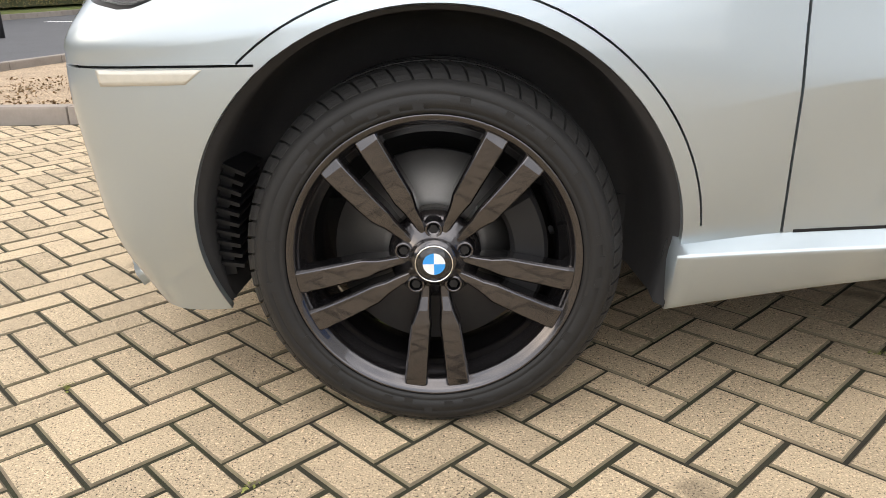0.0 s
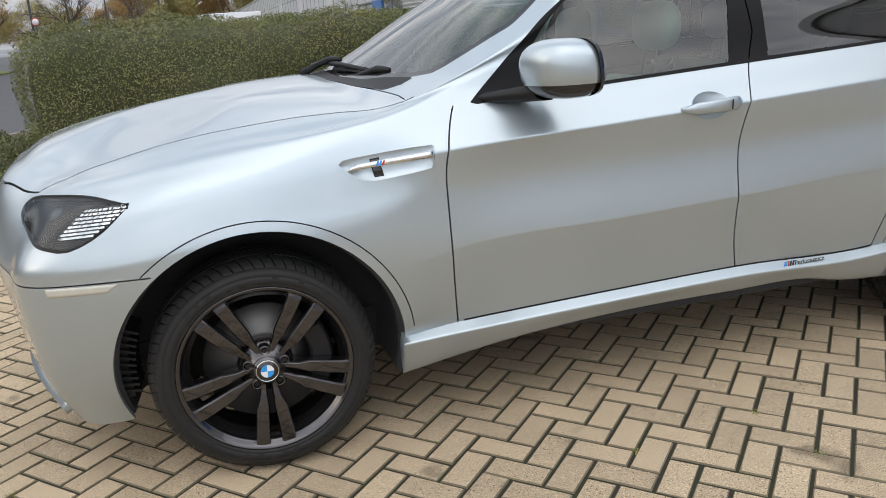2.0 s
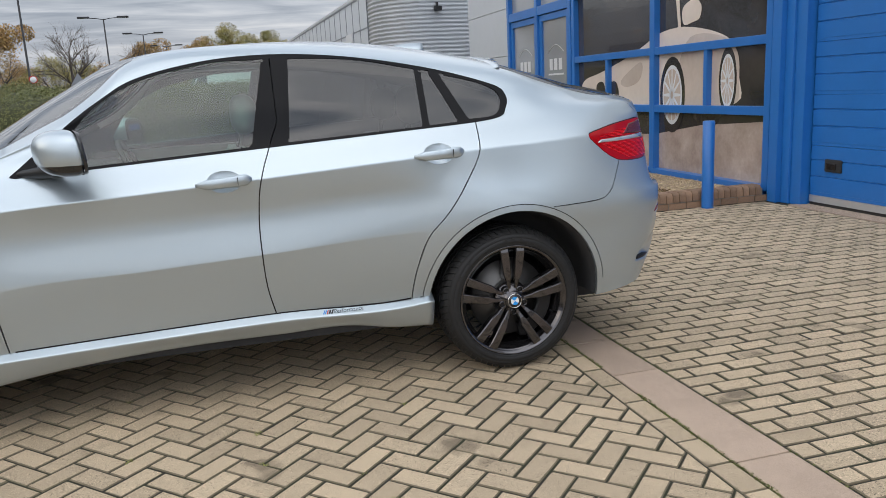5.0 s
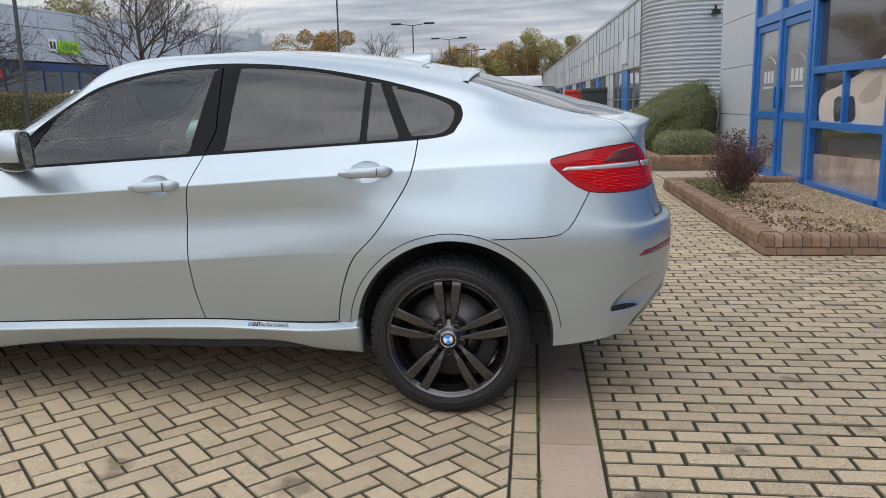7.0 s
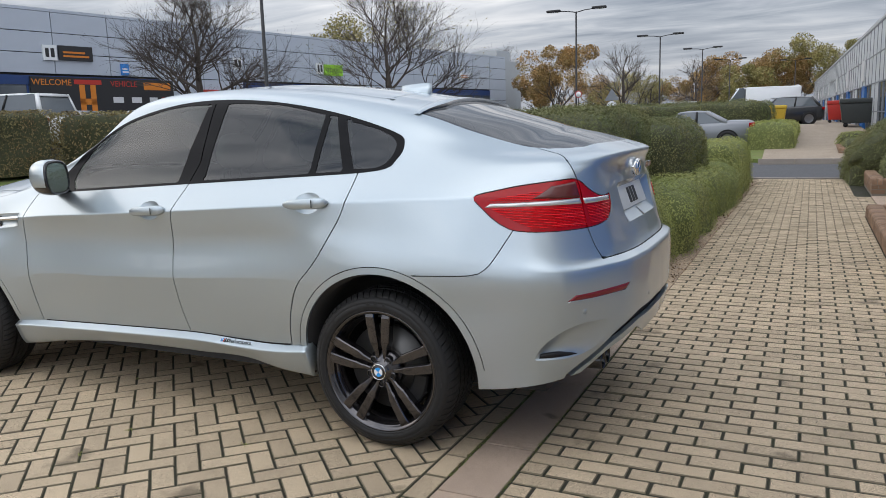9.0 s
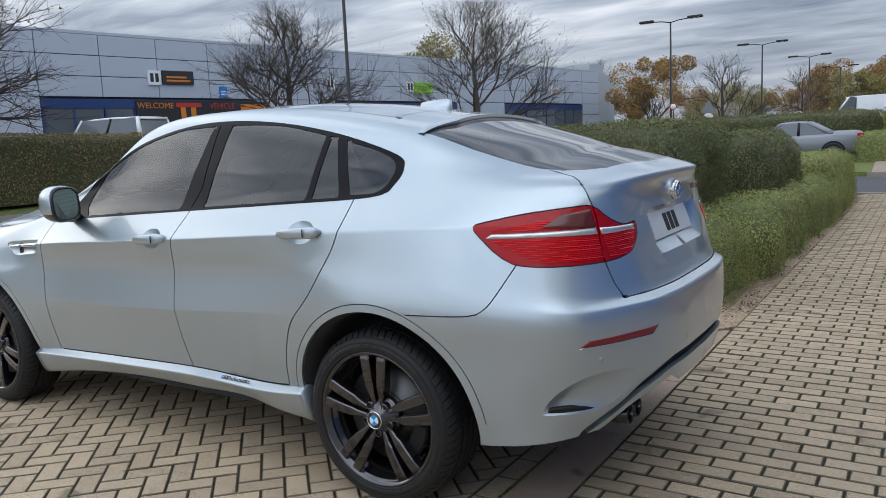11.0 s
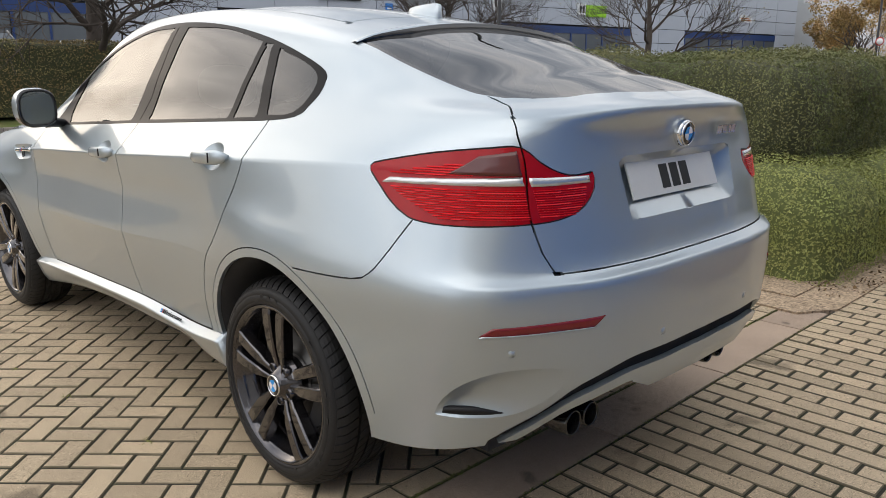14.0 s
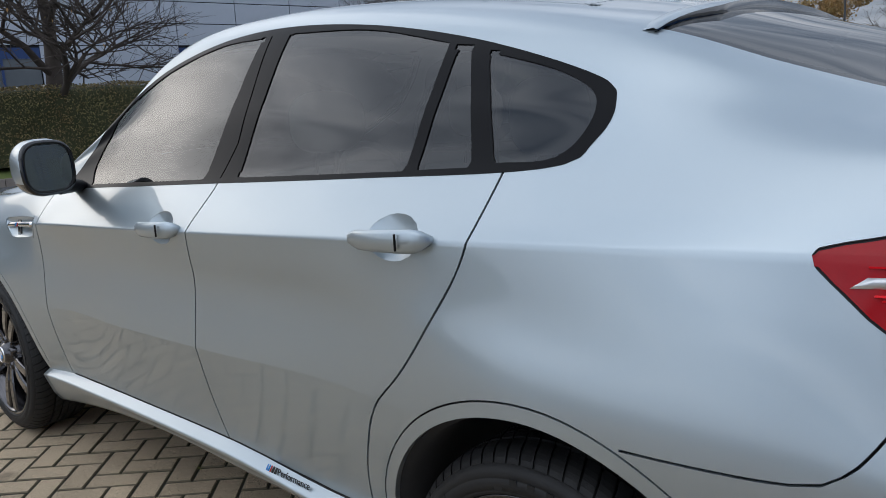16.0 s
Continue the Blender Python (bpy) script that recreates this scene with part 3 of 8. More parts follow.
BARE = "leafless tree with spreading limbs behind the hedge"
bare_tree(-17.2, 6.2, 8.4, 31, "leafless tree with a thick trunk and a few brown leaves", 500, M_LEAF_ORANGE, 0.75, 0.24, 5)
bare_tree(-18.6, 21.4, 8.0, 32, BARE, 120, M_LEAF_OLIVE, 0.65, 0.2, 5)
bare_tree(-16.2, 33.4, 9.6, 33, "tall half bare tree with some yellow leaves", 1500, M_LEAF_OLIVE, 0.55, 0.18, 5)
bare_tree(-8.9, 58.0, 7.8, 34, "leafless round-headed tree beside the road", 0, None, 0.6, 0.16, 4)
bare_tree(-27.0, 78.0, 11, 35, BARE, 0, None, 0.6, 0.2, 4)
bare_tree(-36.0, 80.0, 11, 36, BARE, 0, None, 0.6, 0.2, 4)
bare_tree(-6.5, 82.0, 8, 37, BARE, 0, None, 0.6, 0.16, 4)
bare_tree(-46.0, -14.0, 10, 61, "leafless tree far behind the road", 0, None, 0.6, 0.2, 4)
bare_tree(-40.0, -24.0, 9, 62, "leafless tree far behind the road", 0, None, 0.6, 0.2, 4)
bare_tree(-34.0, -34.0, 9, 63, "leafless tree far behind the road", 0, None, 0.6, 0.2, 4)
crown_tree(-15.4, 62.0, 8.3, 5.6, 41, M_LEAF_ORANGE, "orange and yellow autumn tree beside the road")
crown_tree(-18.6, 68.0, 6.5, 4.0, 42, M_LEAF_ORANGE, "orange autumn tree beside the road")
crown_tree(-46.0, 76.0, 15, 11, 43, M_LEAF_OLIVE, "yellow-green tree behind the far building", 0.16)
for k, (x, y, h, w, m_) in enumerate(((-8, 128, 11, 10, 0), (-2, 135, 10, 9, 0), (2.5, 134, 11, 7, 0), (5.6, 122, 14, 9, 1), (12, 150, 14, 8, 1), (-15, 140, 9, 9, 0), (-24, 138, 9, 10, 1), (-33, 142, 10, 11, 0), (-0.5, 122, 10.5, 7, 0), (-5, 120, 9, 7, 1))):
    crown_tree(x, y, h, w, 50 + k, M_LEAF_OLIVE if m_ else M_LEAF_ORANGE, "autumn tree in the far row" if m_ else "orange autumn tree in the far row", 0.13, 14000)

# ---- the near unit: roller door, window wall, glazed doors ----
XF = 7.4
near = thing("business_unit", "near business unit with blue doors and grey cladding", "building")
M_PANE = mat("grey_film_glass", (0.27, 0.285, 0.30), rough=0.10, vary=0.05, scale=2, coat=0.6)
M_PIC_DARK = mat("picture_dark", (0.034, 0.032, 0.031), rough=0.12, vary=0.25, scale=1.2, coat=0.6, tint=(0.07, 0.058, 0.05))
M_PIC_SKIN = mat("picture_light", (0.70, 0.60, 0.52), rough=0.15, vary=0.10, scale=1.5, coat=0.6)
M_PIC_SHADE = mat("picture_shade", (0.54, 0.45, 0.385), rough=0.15, vary=0.15, scale=1.5, coat=0.6)
M_PIC_FLOOR = mat("picture_floor", (0.46, 0.375, 0.32), rough=0.15, vary=0.3, scale=2.5, coat=0.6, tint=(0.26, 0.19, 0.165))
M_SIGN_GREY = mat("pale_print", (0.60, 0.61, 0.62), rough=0.4, vary=0.05)
M_RUBBERSEAL = mat("black_seal", (0.02, 0.02, 0.02), rough=0.7, vary=0.1)
M_ALU = mat("aluminium_trim", (0.55, 0.56, 0.57), rough=0.4, metal=0.6, vary=0.08)
# walls behind the fronts
part("wall", boxes((XF + 0.02, XF + 12, 2.47, 13.6, 0.0, 0.10), (XF + 0.02, XF + 12, -12.0, 13.6, 3.35, 5.4), (XF + 0.30, XF + 12, 10.85, 13.6, 0.10, 3.35), (XF + 0.3, XF + 0.5, -12, -3.2, 0, 3.35), (XF + 0.02, XF + 0.5, -12, -3.25, 0, 3.35)), M_CLAD, near, smooth=False)
part("roof", boxes((XF - 0.05, XF + 12.1, -12.1, 13.7, 5.4, 5.55)), M_ALU, near, smooth=False)
for z0, z1 in ((0.10, 1.05), (1.06, 1.98), (1.99, 2.92), (2.93, 3.85), (3.86, 5.38)):
    bm = boxes((XF - 0.02, XF + 0.28, 10.85, 13.55, z0, z1), bevel=0.008)
    part("cladding_panel", bm, M_CLAD, near, smooth=False)
# roller door of many sections, with its blue frame
door = part("roller_door", boxes((XF + 0.14, XF + 0.17, -2.5, 2.35, 0.02, 3.4)), M_BLUE, near, "blue sectional roller door", smooth=False)
z, k = 0.11, 0
while z < 3.2:
    h = 0.52
    bm = bmesh.new()
    line_ = [(0.15, 0.0), (0.108, 0.002), (0.108, 0.036), (0.105, 0.038), (0.105, 0.190), (0.116, 0.196), (0.116, 0.204), (0.105, 0.210), (0.105, 0.360), (0.116, 0.366), (0.116, 0.374), (0.105, 0.380), (0.105, 0.514), (0.108, 0.517), (0.15, 0.517)]
    ends_ = [[bm.verts.new((XF + dx_, y_, z + dz_)) for dx_, dz_ in line_] for y_ in (-2.48, 2.33)]
    for q in range(len(line_) - 1):
        bm.faces.new((ends_[0][q], ends_[1][q], ends_[1][q + 1], ends_[0][q + 1]))
    bmesh.ops.recalc_face_normals(bm, faces=bm.faces)
    part("section", bm, M_BLUE, door, smooth=False)
    z, k = z + h, k + 1
part("bottom_seal", boxes((XF + 0.10, XF + 0.16, -2.48, 2.33, 0.04, 0.11)), M_ALU, door, "pale metal bottom edge", smooth=False)
part("rubber_strip", boxes((XF + 0.11, XF + 0.15, -2.48, 2.33, 0.0, 0.04)), M_RUBBERSEAL, door, smooth=False)
grip = part("recessed_handle", boxes((XF + 0.085, XF + 0.12, 1.90, 2.12, 0.37, 0.50), bevel=0.035), M_RUBBERSEAL, door, "black recessed handle", smooth=False)
part("grip", boxes((XF + 0.078, XF + 0.09, 1.96, 2.09, 0.40, 0.46), bevel=0.006), M_GLOSS, grip, smooth=False)
for y0, y1, d in ((2.35, 2.50, 0.0), (2.50, 2.62, -0.03), (2.62, 2.76, -0.09), (-2.70, -2.50, 0.0)):
    part("door_frame", boxes((XF + d, XF + 0.2, y0, y1 - 0.003, 0.0, 3.4), bevel=0.006), M_BLUE, near, "blue painted door frame", smooth=False)
part("door_frame", boxes((XF, XF + 0.2, -2.5, 2.35, 3.32, 3.48), bevel=0.006), M_BLUE, near, smooth=False)
# window wall with a big printed picture of a pale saloon car
Y0, Y1 = 2.80, 7.80
for y0, y1 in ((Y0, Y0 + 0.10), (5.18, 5.30), (Y1 - 0.1, Y1)):
    part("mullion", boxes((XF - 0.06, XF + 0.10, y0, y1, 0.10, 3.35), bevel=0.008), M_BLUE, near, "blue painted mullion", smooth=False)
for z0, z1, d in ((0.0, 0.16, -0.10), (0.93, 1.03, -0.055), (1.70, 1.80, -0.055), (2.72, 2.82, -0.055), (3.25, 3.37, -0.05)):
    for y0, y1 in ((Y0 + 0.1, 5.18), (5.30, Y1 - 0.1)):
        part("transom", boxes((XF + d, XF + 0.09, y0 + 0.002, y1 - 0.002, z0, z1), bevel=0.008), M_BLUE, near, "blue painted transom", smooth=False)
for y in (3.98, 6.55):
    part("mullion", boxes((XF - 0.05, XF + 0.08, y, y + 0.07, 1.03, 1.70), bevel=0.006), M_BLUE, near, "blue painted mullion", smooth=False)
XG = XF + 0.03


def picture(name, outline, material, lift, label=""):
    """A flat printed shape on the panes; outline in (y, z)."""
    bm = bmesh.new()
    bm.faces.new([bm.verts.new((XG - lift, y, z)) for y, z in outline])
    bm.normal_update()
    bmesh.ops.solidify(bm, geom=list(bm.faces), thickness=0.0008)
    bmesh.ops.recalc_face_normals(bm, faces=bm.faces)
    return part(name, bm, material, window_wall, label, smooth=False)


window_wall = part("window_panes", boxes((XG, XG + 0.02, Y0 + 0.05, Y1 - 0.05, 0.12, 3.3)), M_PIC_DARK, near, "window wall with a large printed picture of a pale car", smooth=False)
picture("printed_floor", [(Y0 + 0.1, 0.12), (7.7, 0.12), (7.7, 0.55), (5.3, 0.62), (4.2, 0.78), (Y0 + 0.1, 0.86)], M_PIC_FLOOR, 0.002)
picture("printed_body", rounded([(7.55, 1.02), (7.62, 1.25), (7.45, 1.42), (6.9, 1.52), (6.1, 1.70), (5.55, 1.86), (5.2, 1.98), (4.6, 2.02), (3.9, 1.90), (3.55, 1.72), (3.45, 1.35), (3.5, 1.06), (4.6, 1.02), (5.4, 0.96), (6.4, 0.90), (7.2, 0.93)], 4), M_PIC_SKIN, 0.004)
picture("printed_shade", rounded([(4.75, 0.98), (4.72, 1.5), (4.45, 1.88), (3.85, 1.86), (3.5, 1.66), (3.45, 1.3), (3.52, 1.05), (4.2, 0.99)], 4), M_PIC_SHADE, 0.006)
picture("printed_pillar", [(4.72, 1.98), (4.66, 1.98), (4.78, 2.95), (4.86, 3.2), (4.93, 3.2)], M_PIC_SKIN, 0.006)
picture("printed_mirror", rounded([(4.60, 2.05), (4.62, 2.25), (4.38, 2.34), (4.22, 2.25), (4.25, 2.10), (4.4, 2.06)], 4), M_PIC_SKIN, 0.008)
for cy, cz, ry, rz_ in ((4.85, 1.16, 0.30, 0.50), (3.66, 1.32, 0.17, 0.40)):
    def oval(f, n=28):
        return [(cy + ry * f * math.cos(2 * math.pi * i / n), cz + rz_ * f * math.sin(2 * math.pi * i / n)) for i in range(n)]
    wheel_print = picture("printed_wheel", oval(1.0), M_PIC_DARK, 0.008)
    picture("printed_rim", oval(0.78), M_SIGN_GREY, 0.010)
    picture("printed_rim_inside", oval(0.68), M_PIC_SHADE, 0.012)
    for i in range(12):
        a = 2 * math.pi * i / 12
        c_, s_ = math.cos(a), math.sin(a)
        picture("printed_spoke", [(cy + ry * (0.1 * c_ - 0.05 * s_), cz + rz_ * (0.1 * s_ + 0.05 * c_)), (cy + ry * (0.68 * c_ - 0.03 * s_), cz + rz_ * (0.68 * s_ + 0.03 * c_)), (cy + ry * (0.68 * c_ + 0.03 * s_), cz + rz_ * (0.68 * s_ - 0.03 * c_)), (cy + ry * (0.1 * c_ + 0.05 * s_), cz + rz_ * (0.1 * s_ - 0.05 * c_))], M_SIGN_GREY, 0.014)
for k in range(2):
    picture("printed_grille", rounded([(7.0 - 0.42 * k, 1.05), (7.05 - 0.42 * k, 1.32), (6.82 - 0.42 * k, 1.36), (6.74 - 0.42 * k, 1.10)], 4), M_PIC_DARK, 0.008)
picture("printed_lamp", rounded([(6.25, 1.38), (5.72, 1.62), (5.62, 1.52), (5.75, 1.35), (6.1, 1.28)], 4), M_PIC_SHADE, 0.008)
# glazed double door
for y0, y1 in ((Y1 + 0.02, Y1 + 0.14), (9.25, 9.37), (10.72, 10.84)):
    part("door_post", boxes((XF - 0.07, XF + 0.12, y0, y1, 0.0, 3.35), bevel=0.008), M_BLUE, near, "blue painted door post", smooth=False)
for z0, z1 in ((2.62, 2.78), (3.24, 3.36)):
    part("door_head", boxes((XF - 0.065, XF + 0.11, 7.95, 10.72, z0, z1), bevel=0.008), M_BLUE, near, smooth=False)
part("fanlight", boxes((XF + 0.02, XF + 0.04, 7.95, 10.72, 2.78, 3.24)), M_PANE, near, "grey filmed fanlight", smooth=False)
for y0, y1 in ((7.96, 9.24), (9.39, 10.71)):
    leaf = part("glazed_door", boxes((XF - 0.03, XF + 0.06, y0, y0 + 0.10, 0.02, 2.61), (XF - 0.03, XF + 0.06, y1 - 0.10, y1, 0.02, 2.61), (XF - 0.03, XF + 0.06, y0 + 0.1, y1 - 0.1, 0.02, 0.16), (XF - 0.03, XF + 0.06, y0 + 0.1, y1 - 0.1, 2.5, 2.61), (XF - 0.03, XF + 0.06, y0 + 0.1, y1 - 0.1, 1.02, 1.14), bevel=0.004), M_BLUE, near, "blue door with grey filmed glass", smooth=False)
    part("pane", boxes((XF + 0.01, XF + 0.03, y0 + 0.09, y1 - 0.09, 0.15, 1.03), (XF + 0.01, XF + 0.03, y0 + 0.09, y1 - 0.09, 1.13, 2.51)), M_PANE, leaf, smooth=False)
    c = (y0 + y1) / 2
    bm = bmesh.new()
    tube(bm, [(XF + 0.006, c + 0.34 - 0.68 * i / 10, 1.93 + 0.13 * math.sin(math.pi * i / 10)) for i in range(11)], 0.006, 4)
    part("sign_line", bm, M_SIGN_GREY, leaf, smooth=False)
    for i in range(3):
        part("sign_bar", boxes((XF + 0.004, XF + 0.009, c - 0.26 + 0.2 * i, c - 0.13 + 0.2 * i, 1.62, 1.82)), M_SIGN_GREY, leaf, smooth=False)
    part("sign_bar", boxes((XF + 0.004, XF + 0.009, c - 0.33, c + 0.33, 1.53, 1.56)), M_SIGN_GREY, leaf, smooth=False)
    part("pull_handle", boxes((XF - 0.09, XF - 0.05, (y1 if y0 < 9 else y0) - 0.06 + (0 if y0 < 9 else 0.07), (y1 if y0 < 9 else y0) + (0 if y0 < 9 else 0.07) - 0.01, 1.2, 1.55), bevel=0.008), M_BLUE, leaf, smooth=False)
bm = bmesh.new()
tube(bm, [(XF - 0.03, 11.3, 0.35), (XF - 0.10, 11.3, 0.35), (XF - 0.10, 11.3, 0.68), (XF - 0.10, 11.75, 0.68), (XF - 0.10, 11.75, 0.35), (XF - 0.03, 11.75, 0.35)], 0.018, 8)
tagged(part("grab_rail", bm, M_ALU), "grey metal grab rail fixed on the cladding", "rail")
tagged(part("threshold", boxes((5.6, XF, 8.25, 11.0, -0.05, 0.02)), M_STRIP, smooth=False), "plain concrete threshold slab before the doors", "slab", kind="structure")
tagged(part("door_sill", boxes((XF - 0.10, XF + 0.2, -2.6, 2.4, -0.05, 0.008)), M_STRIP, smooth=False), "concrete sill under the roller door", "sill", kind="structure")
# bollard
b = thing("bollard", "round blue painted steel bollard before the windows", "bollard", at=(6.52, 2.70, 0))
bm = bmesh.new()
lathe(bm, [(0.0, 0.93), (0.055, 0.93), (0.062, 0.92), (0.062, 0.0)], 28, axis="z")
part("post", bm, M_BLUE, b)
part("base", boxes((-0.085, 0.085, -0.085, 0.085, -0.01, 0.006), bevel=0.003), M_STRIP, b, smooth=False)


# brick planters with rounded coping
M_PLBRICK = mat("brown_brick", (0.27, 0.168, 0.105), rough=0.85, vary=0.2, scale=6, bump=0.5, bump_scale=120, island=0.22, fine=0.2)
M_MORTAR = mat("mortar", (0.24, 0.21, 0.17), rough=1.0, vary=0.2, scale=8)
coping_me = {}


def planter(x0, x1, y0, y1, h, sides):
    t = thing("brick_planter", "low brown brick planter with rounded coping bricks", "planter", group="planters along the building")
    wall = 0.20
    specs = {"w": (x0 + 0.01, x0 + wall - 0.01, y0 + 0.01, y1 - 0.01), "s": (x0 + wall - 0.012, x1, y0 + 0.012, y0 + wall - 0.012), "n": (x0 + wall - 0.012, x1, y1 - wall + 0.012, y1 - 0.012)}
    part("wall_core", boxes(*[(*specs[s], 0.0, h - 0.03) for s in sides]), M_MORTAR, t, smooth=False)
    part("soil", boxes((x0 + wall, x1, y0 + (wall if "s" in sides else 0), y1 - (wall if "n" in sides else 0), 0, h - 0.075)), M_SOIL, t, smooth=False)
    if not coping_me:
        for key, (lx, ly) in {"w": (0.21, 0.070), "s": (0.070, 0.21)}.items():
            bm = bmesh.new()
            box(bm, -lx / 2, lx / 2, -ly / 2, ly / 2, 0, 0.105)
            top = [e for e in bm.edges if all(v.co.z > 0.1 for v in e.verts)]
            long_ = [e for e in top if (abs(e.verts[0].co.x - e.verts[1].co.x) < 1e-5 if key == "w" else abs(e.verts[0].co.y - e.verts[1].co.y) < 1e-5)]
            bmesh.ops.bevel(bm, geom=long_, offset=0.045, segments=4, affect="EDGES", profile=0.5)
            me = bpy.data.meshes.new("coping_brick")
            bm.to_mesh(me)
            bm.free()
            me.materials.append(M_PLBRICK)
            coping_me[key] = me
        bm = boxes((-0.1, 0.1, -0.004, 0.012, 0, 0.064))
        me = bpy.data.meshes.new("brick")
        bm.to_mesh(me)
        bm.free()
        me.materials.append(M_PLBRICK)
        coping_me["b"] = me
    rnd = random.Random(int(x0 * 100))
    for s in sides:
        if s == "w":
            y = y0 + (0.25 if "s" in sides else 0.04)
            while y < y1 - 0.03:
                o = new("coping_brick", coping_me["w"])
                o.parent, o.matrix_basis = t, pose(x0 + wall / 2, y, h - 0.095 + rnd.uniform(-0.003, 0.003), 0, 0, rnd.uniform(-1, 1))
                y += 0.079
            rows, a0, a1 = int((h - 0.1) / 0.075), y0, y1
            for r in range(max(1, rows)):
                a = a0 + (0.0 if r % 2 else 0.107)
                if not r % 2:
                    o = new("brick", coping_me["b"])
                    o.parent, o.matrix_basis = t, pose(x0 + 0.004, a0 + 0.05, h - 0.17 - 0.075 * r, 0, 0, -90) @ Matrix.Diagonal((0.48, 1, 1, 1))
                while a + 0.1 < a1:
                    o = new("brick", coping_me["b"])
                    o.parent, o.matrix_basis = t, pose(x0 + 0.004, a + 0.1, h - 0.17 - 0.075 * r, 0, 0, -90)
                    a += 0.214
        else:
            yy = y0 + wall / 2 if s == "s" else y1 - wall / 2
            x = x0 + 0.04 if s == "s" else x0 + wall + 0.04
            while x < x1 - 0.02:
                o = new("coping_brick", coping_me["s"])
                o.parent, o.matrix_basis = t, pose(x, yy, h - 0.095 + rnd.uniform(-0.003, 0.003), 0, 0, rnd.uniform(-1, 1))
                x += 0.079
            rows = int((h - 0.1) / 0.075)
            for r in range(max(1, rows)):
                x = x0 + (0.0 if r % 2 else 0.107)
                if not r % 2:
                    o = new("brick", coping_me["b"])
                    o.parent, o.matrix_basis = t, pose(x0 + 0.05, (y0 + 0.004) if s == "s" else (y1 - 0.004), h - 0.17 - 0.075 * r, 0, 0, 0 if s == "s" else 180) @ Matrix.Diagonal((0.48, 1, 1, 1))
                while x + 0.1 < x1:
                    o = new("brick", coping_me["b"])
                    o.parent, o.matrix_basis = t, pose(x + 0.1, (y0 + 0.004) if s == "s" else (y1 - 0.004), h - 0.17 - 0.075 * r, 0, 0, 0 if s == "s" else 180)
                    x += 0.214
    return t


planter(5.36, 7.28, 2.78, 8.15, 0.175, "wsn")
M_GRAVEL = mat("buff_gravel", (0.50, 0.40, 0.25), rough=0.9, vary=0.2, scale=5, island=0.5)
M_LITTER = mat("dead_leaves", (0.17, 0.105, 0.05), rough=0.9, vary=0.3, scale=5, island=0.5)


def strewn(name, x0, x1, y0, y1, z, count, size, material, label, category, seed, tall=0.006, flat=0.5):
    """Small pieces lying loose over a bed."""
    rng = np.random.default_rng(seed)
    cs = np.stack([rng.uniform(x0, x1, count), rng.uniform(y0, y1, count), z + np.abs(rng.normal(0, tall, count))], 1)
    keep = np.array([noise.noise(Vector((a * 1.7, b * 1.7, seed))) > -0.25 for a, b, _ in cs])
    me = leaf_mesh(name, cs[keep], np.tile((0.0, 0.0, 1.0), (int(keep.sum()), 1)), size, seed, flat)
    me.materials.append(material)
    return tagged(new(name, me), label, category, kind="stuff")


strewn("gravel", 6.2, 7.25, 2.98, 8.0, 0.104, 9000, 0.013, M_GRAVEL, "loose pale buff gravel in the planter", "gravel", 4)
strewn("leaf_litter", 5.6, 6.5, 2.98, 7.9, 0.104, 2600, 0.019, M_LITTER, "dead brown leaves and twigs in the planter", "leaf litter", 5, 0.012, 0.9)
strewn("ground_cover", 5.6, 6.05, 5.6, 7.9, 0.11, 2200, 0.015, M_LEAF, "low green weeds in the planter", "weeds", 6, 0.05, 1.0)
strewn("leaf_litter", -4.5, 0.5, 3.1, 5.6, 0.024, 3600, 0.017, M_LITTER, "dead leaves and wood chips on the soil bed", "leaf litter", 11, 0.006, 0.8)
strewn("leaf_litter", 2.3, 3.55, 2.45, 3.1, 0.014, 420, 0.013, M_LITTER, "dead leaves on the trodden soil", "leaf litter", 12, 0.004, 0.8)
strewn("leaf_litter", 3.45, 3.62, 3.0, 14.0, 0.014, 700, 0.013, M_LITTER, "dead leaves along the foot of the low hedge", "leaf litter", 13, 0.004, 0.8)
planter(5.60, 7.35, 11.05, 14.2, 0.30, "wsn")
planter(5.45, 7.2, 23.6, 29.0, 0.30, "ws")

# ---- the long far unit beyond the side road, with a curved ribbed corner ----
far = thing("business_unit", "long grey clad business unit with blue entrances", "building", rz=1.8, at=(7.5, 24.0, 0))
HF = 5.2
part("wall", boxes((0.06, 16, 2.0, 86, 0, HF)), M_RUBBERSEAL, far, smooth=False)
bm = bmesh.new()
arc = [(0.0, 2.6), (0.0, 1.9)] + [(1.9 - 1.9 * math.cos(a), 1.9 - 1.9 * math.sin(a)) for a in np.linspace(0, math.pi / 2, 12)] + [(10, 0.0)]
rows = []
z = 0.0
while z < HF + 0.4:
    for dz, d in ((0.0, 0.0), (0.035, 0.03), (0.075, 0.035), (0.11, 0.0), (0.135, 0.0)):
        rows.append((z + dz, d))
    z += 0.15
grid_ = [[bm.verts.new((x - d * (1.0 if i < 8 else 0.3), y - d * (0.2 if i < 8 else 1.0), zz)) for i, (x, y) in enumerate(arc)] for zz, d in rows]
for a, b_ in zip(grid_, grid_[1:]):
    for i in range(len(arc) - 1):
        bm.faces.new((a[i], a[i + 1], b_[i + 1], b_[i]))
bmesh.ops.recalc_face_normals(bm, faces=bm.faces)
part("ribbed_corner", bm, M_CORR, far, "curved silver ribbed metal corner", smooth=False)
part("parapet", boxes((-0.05, 0.3, 2.6, 86, HF, HF + 0.12)), M_ALU, far, smooth=False)
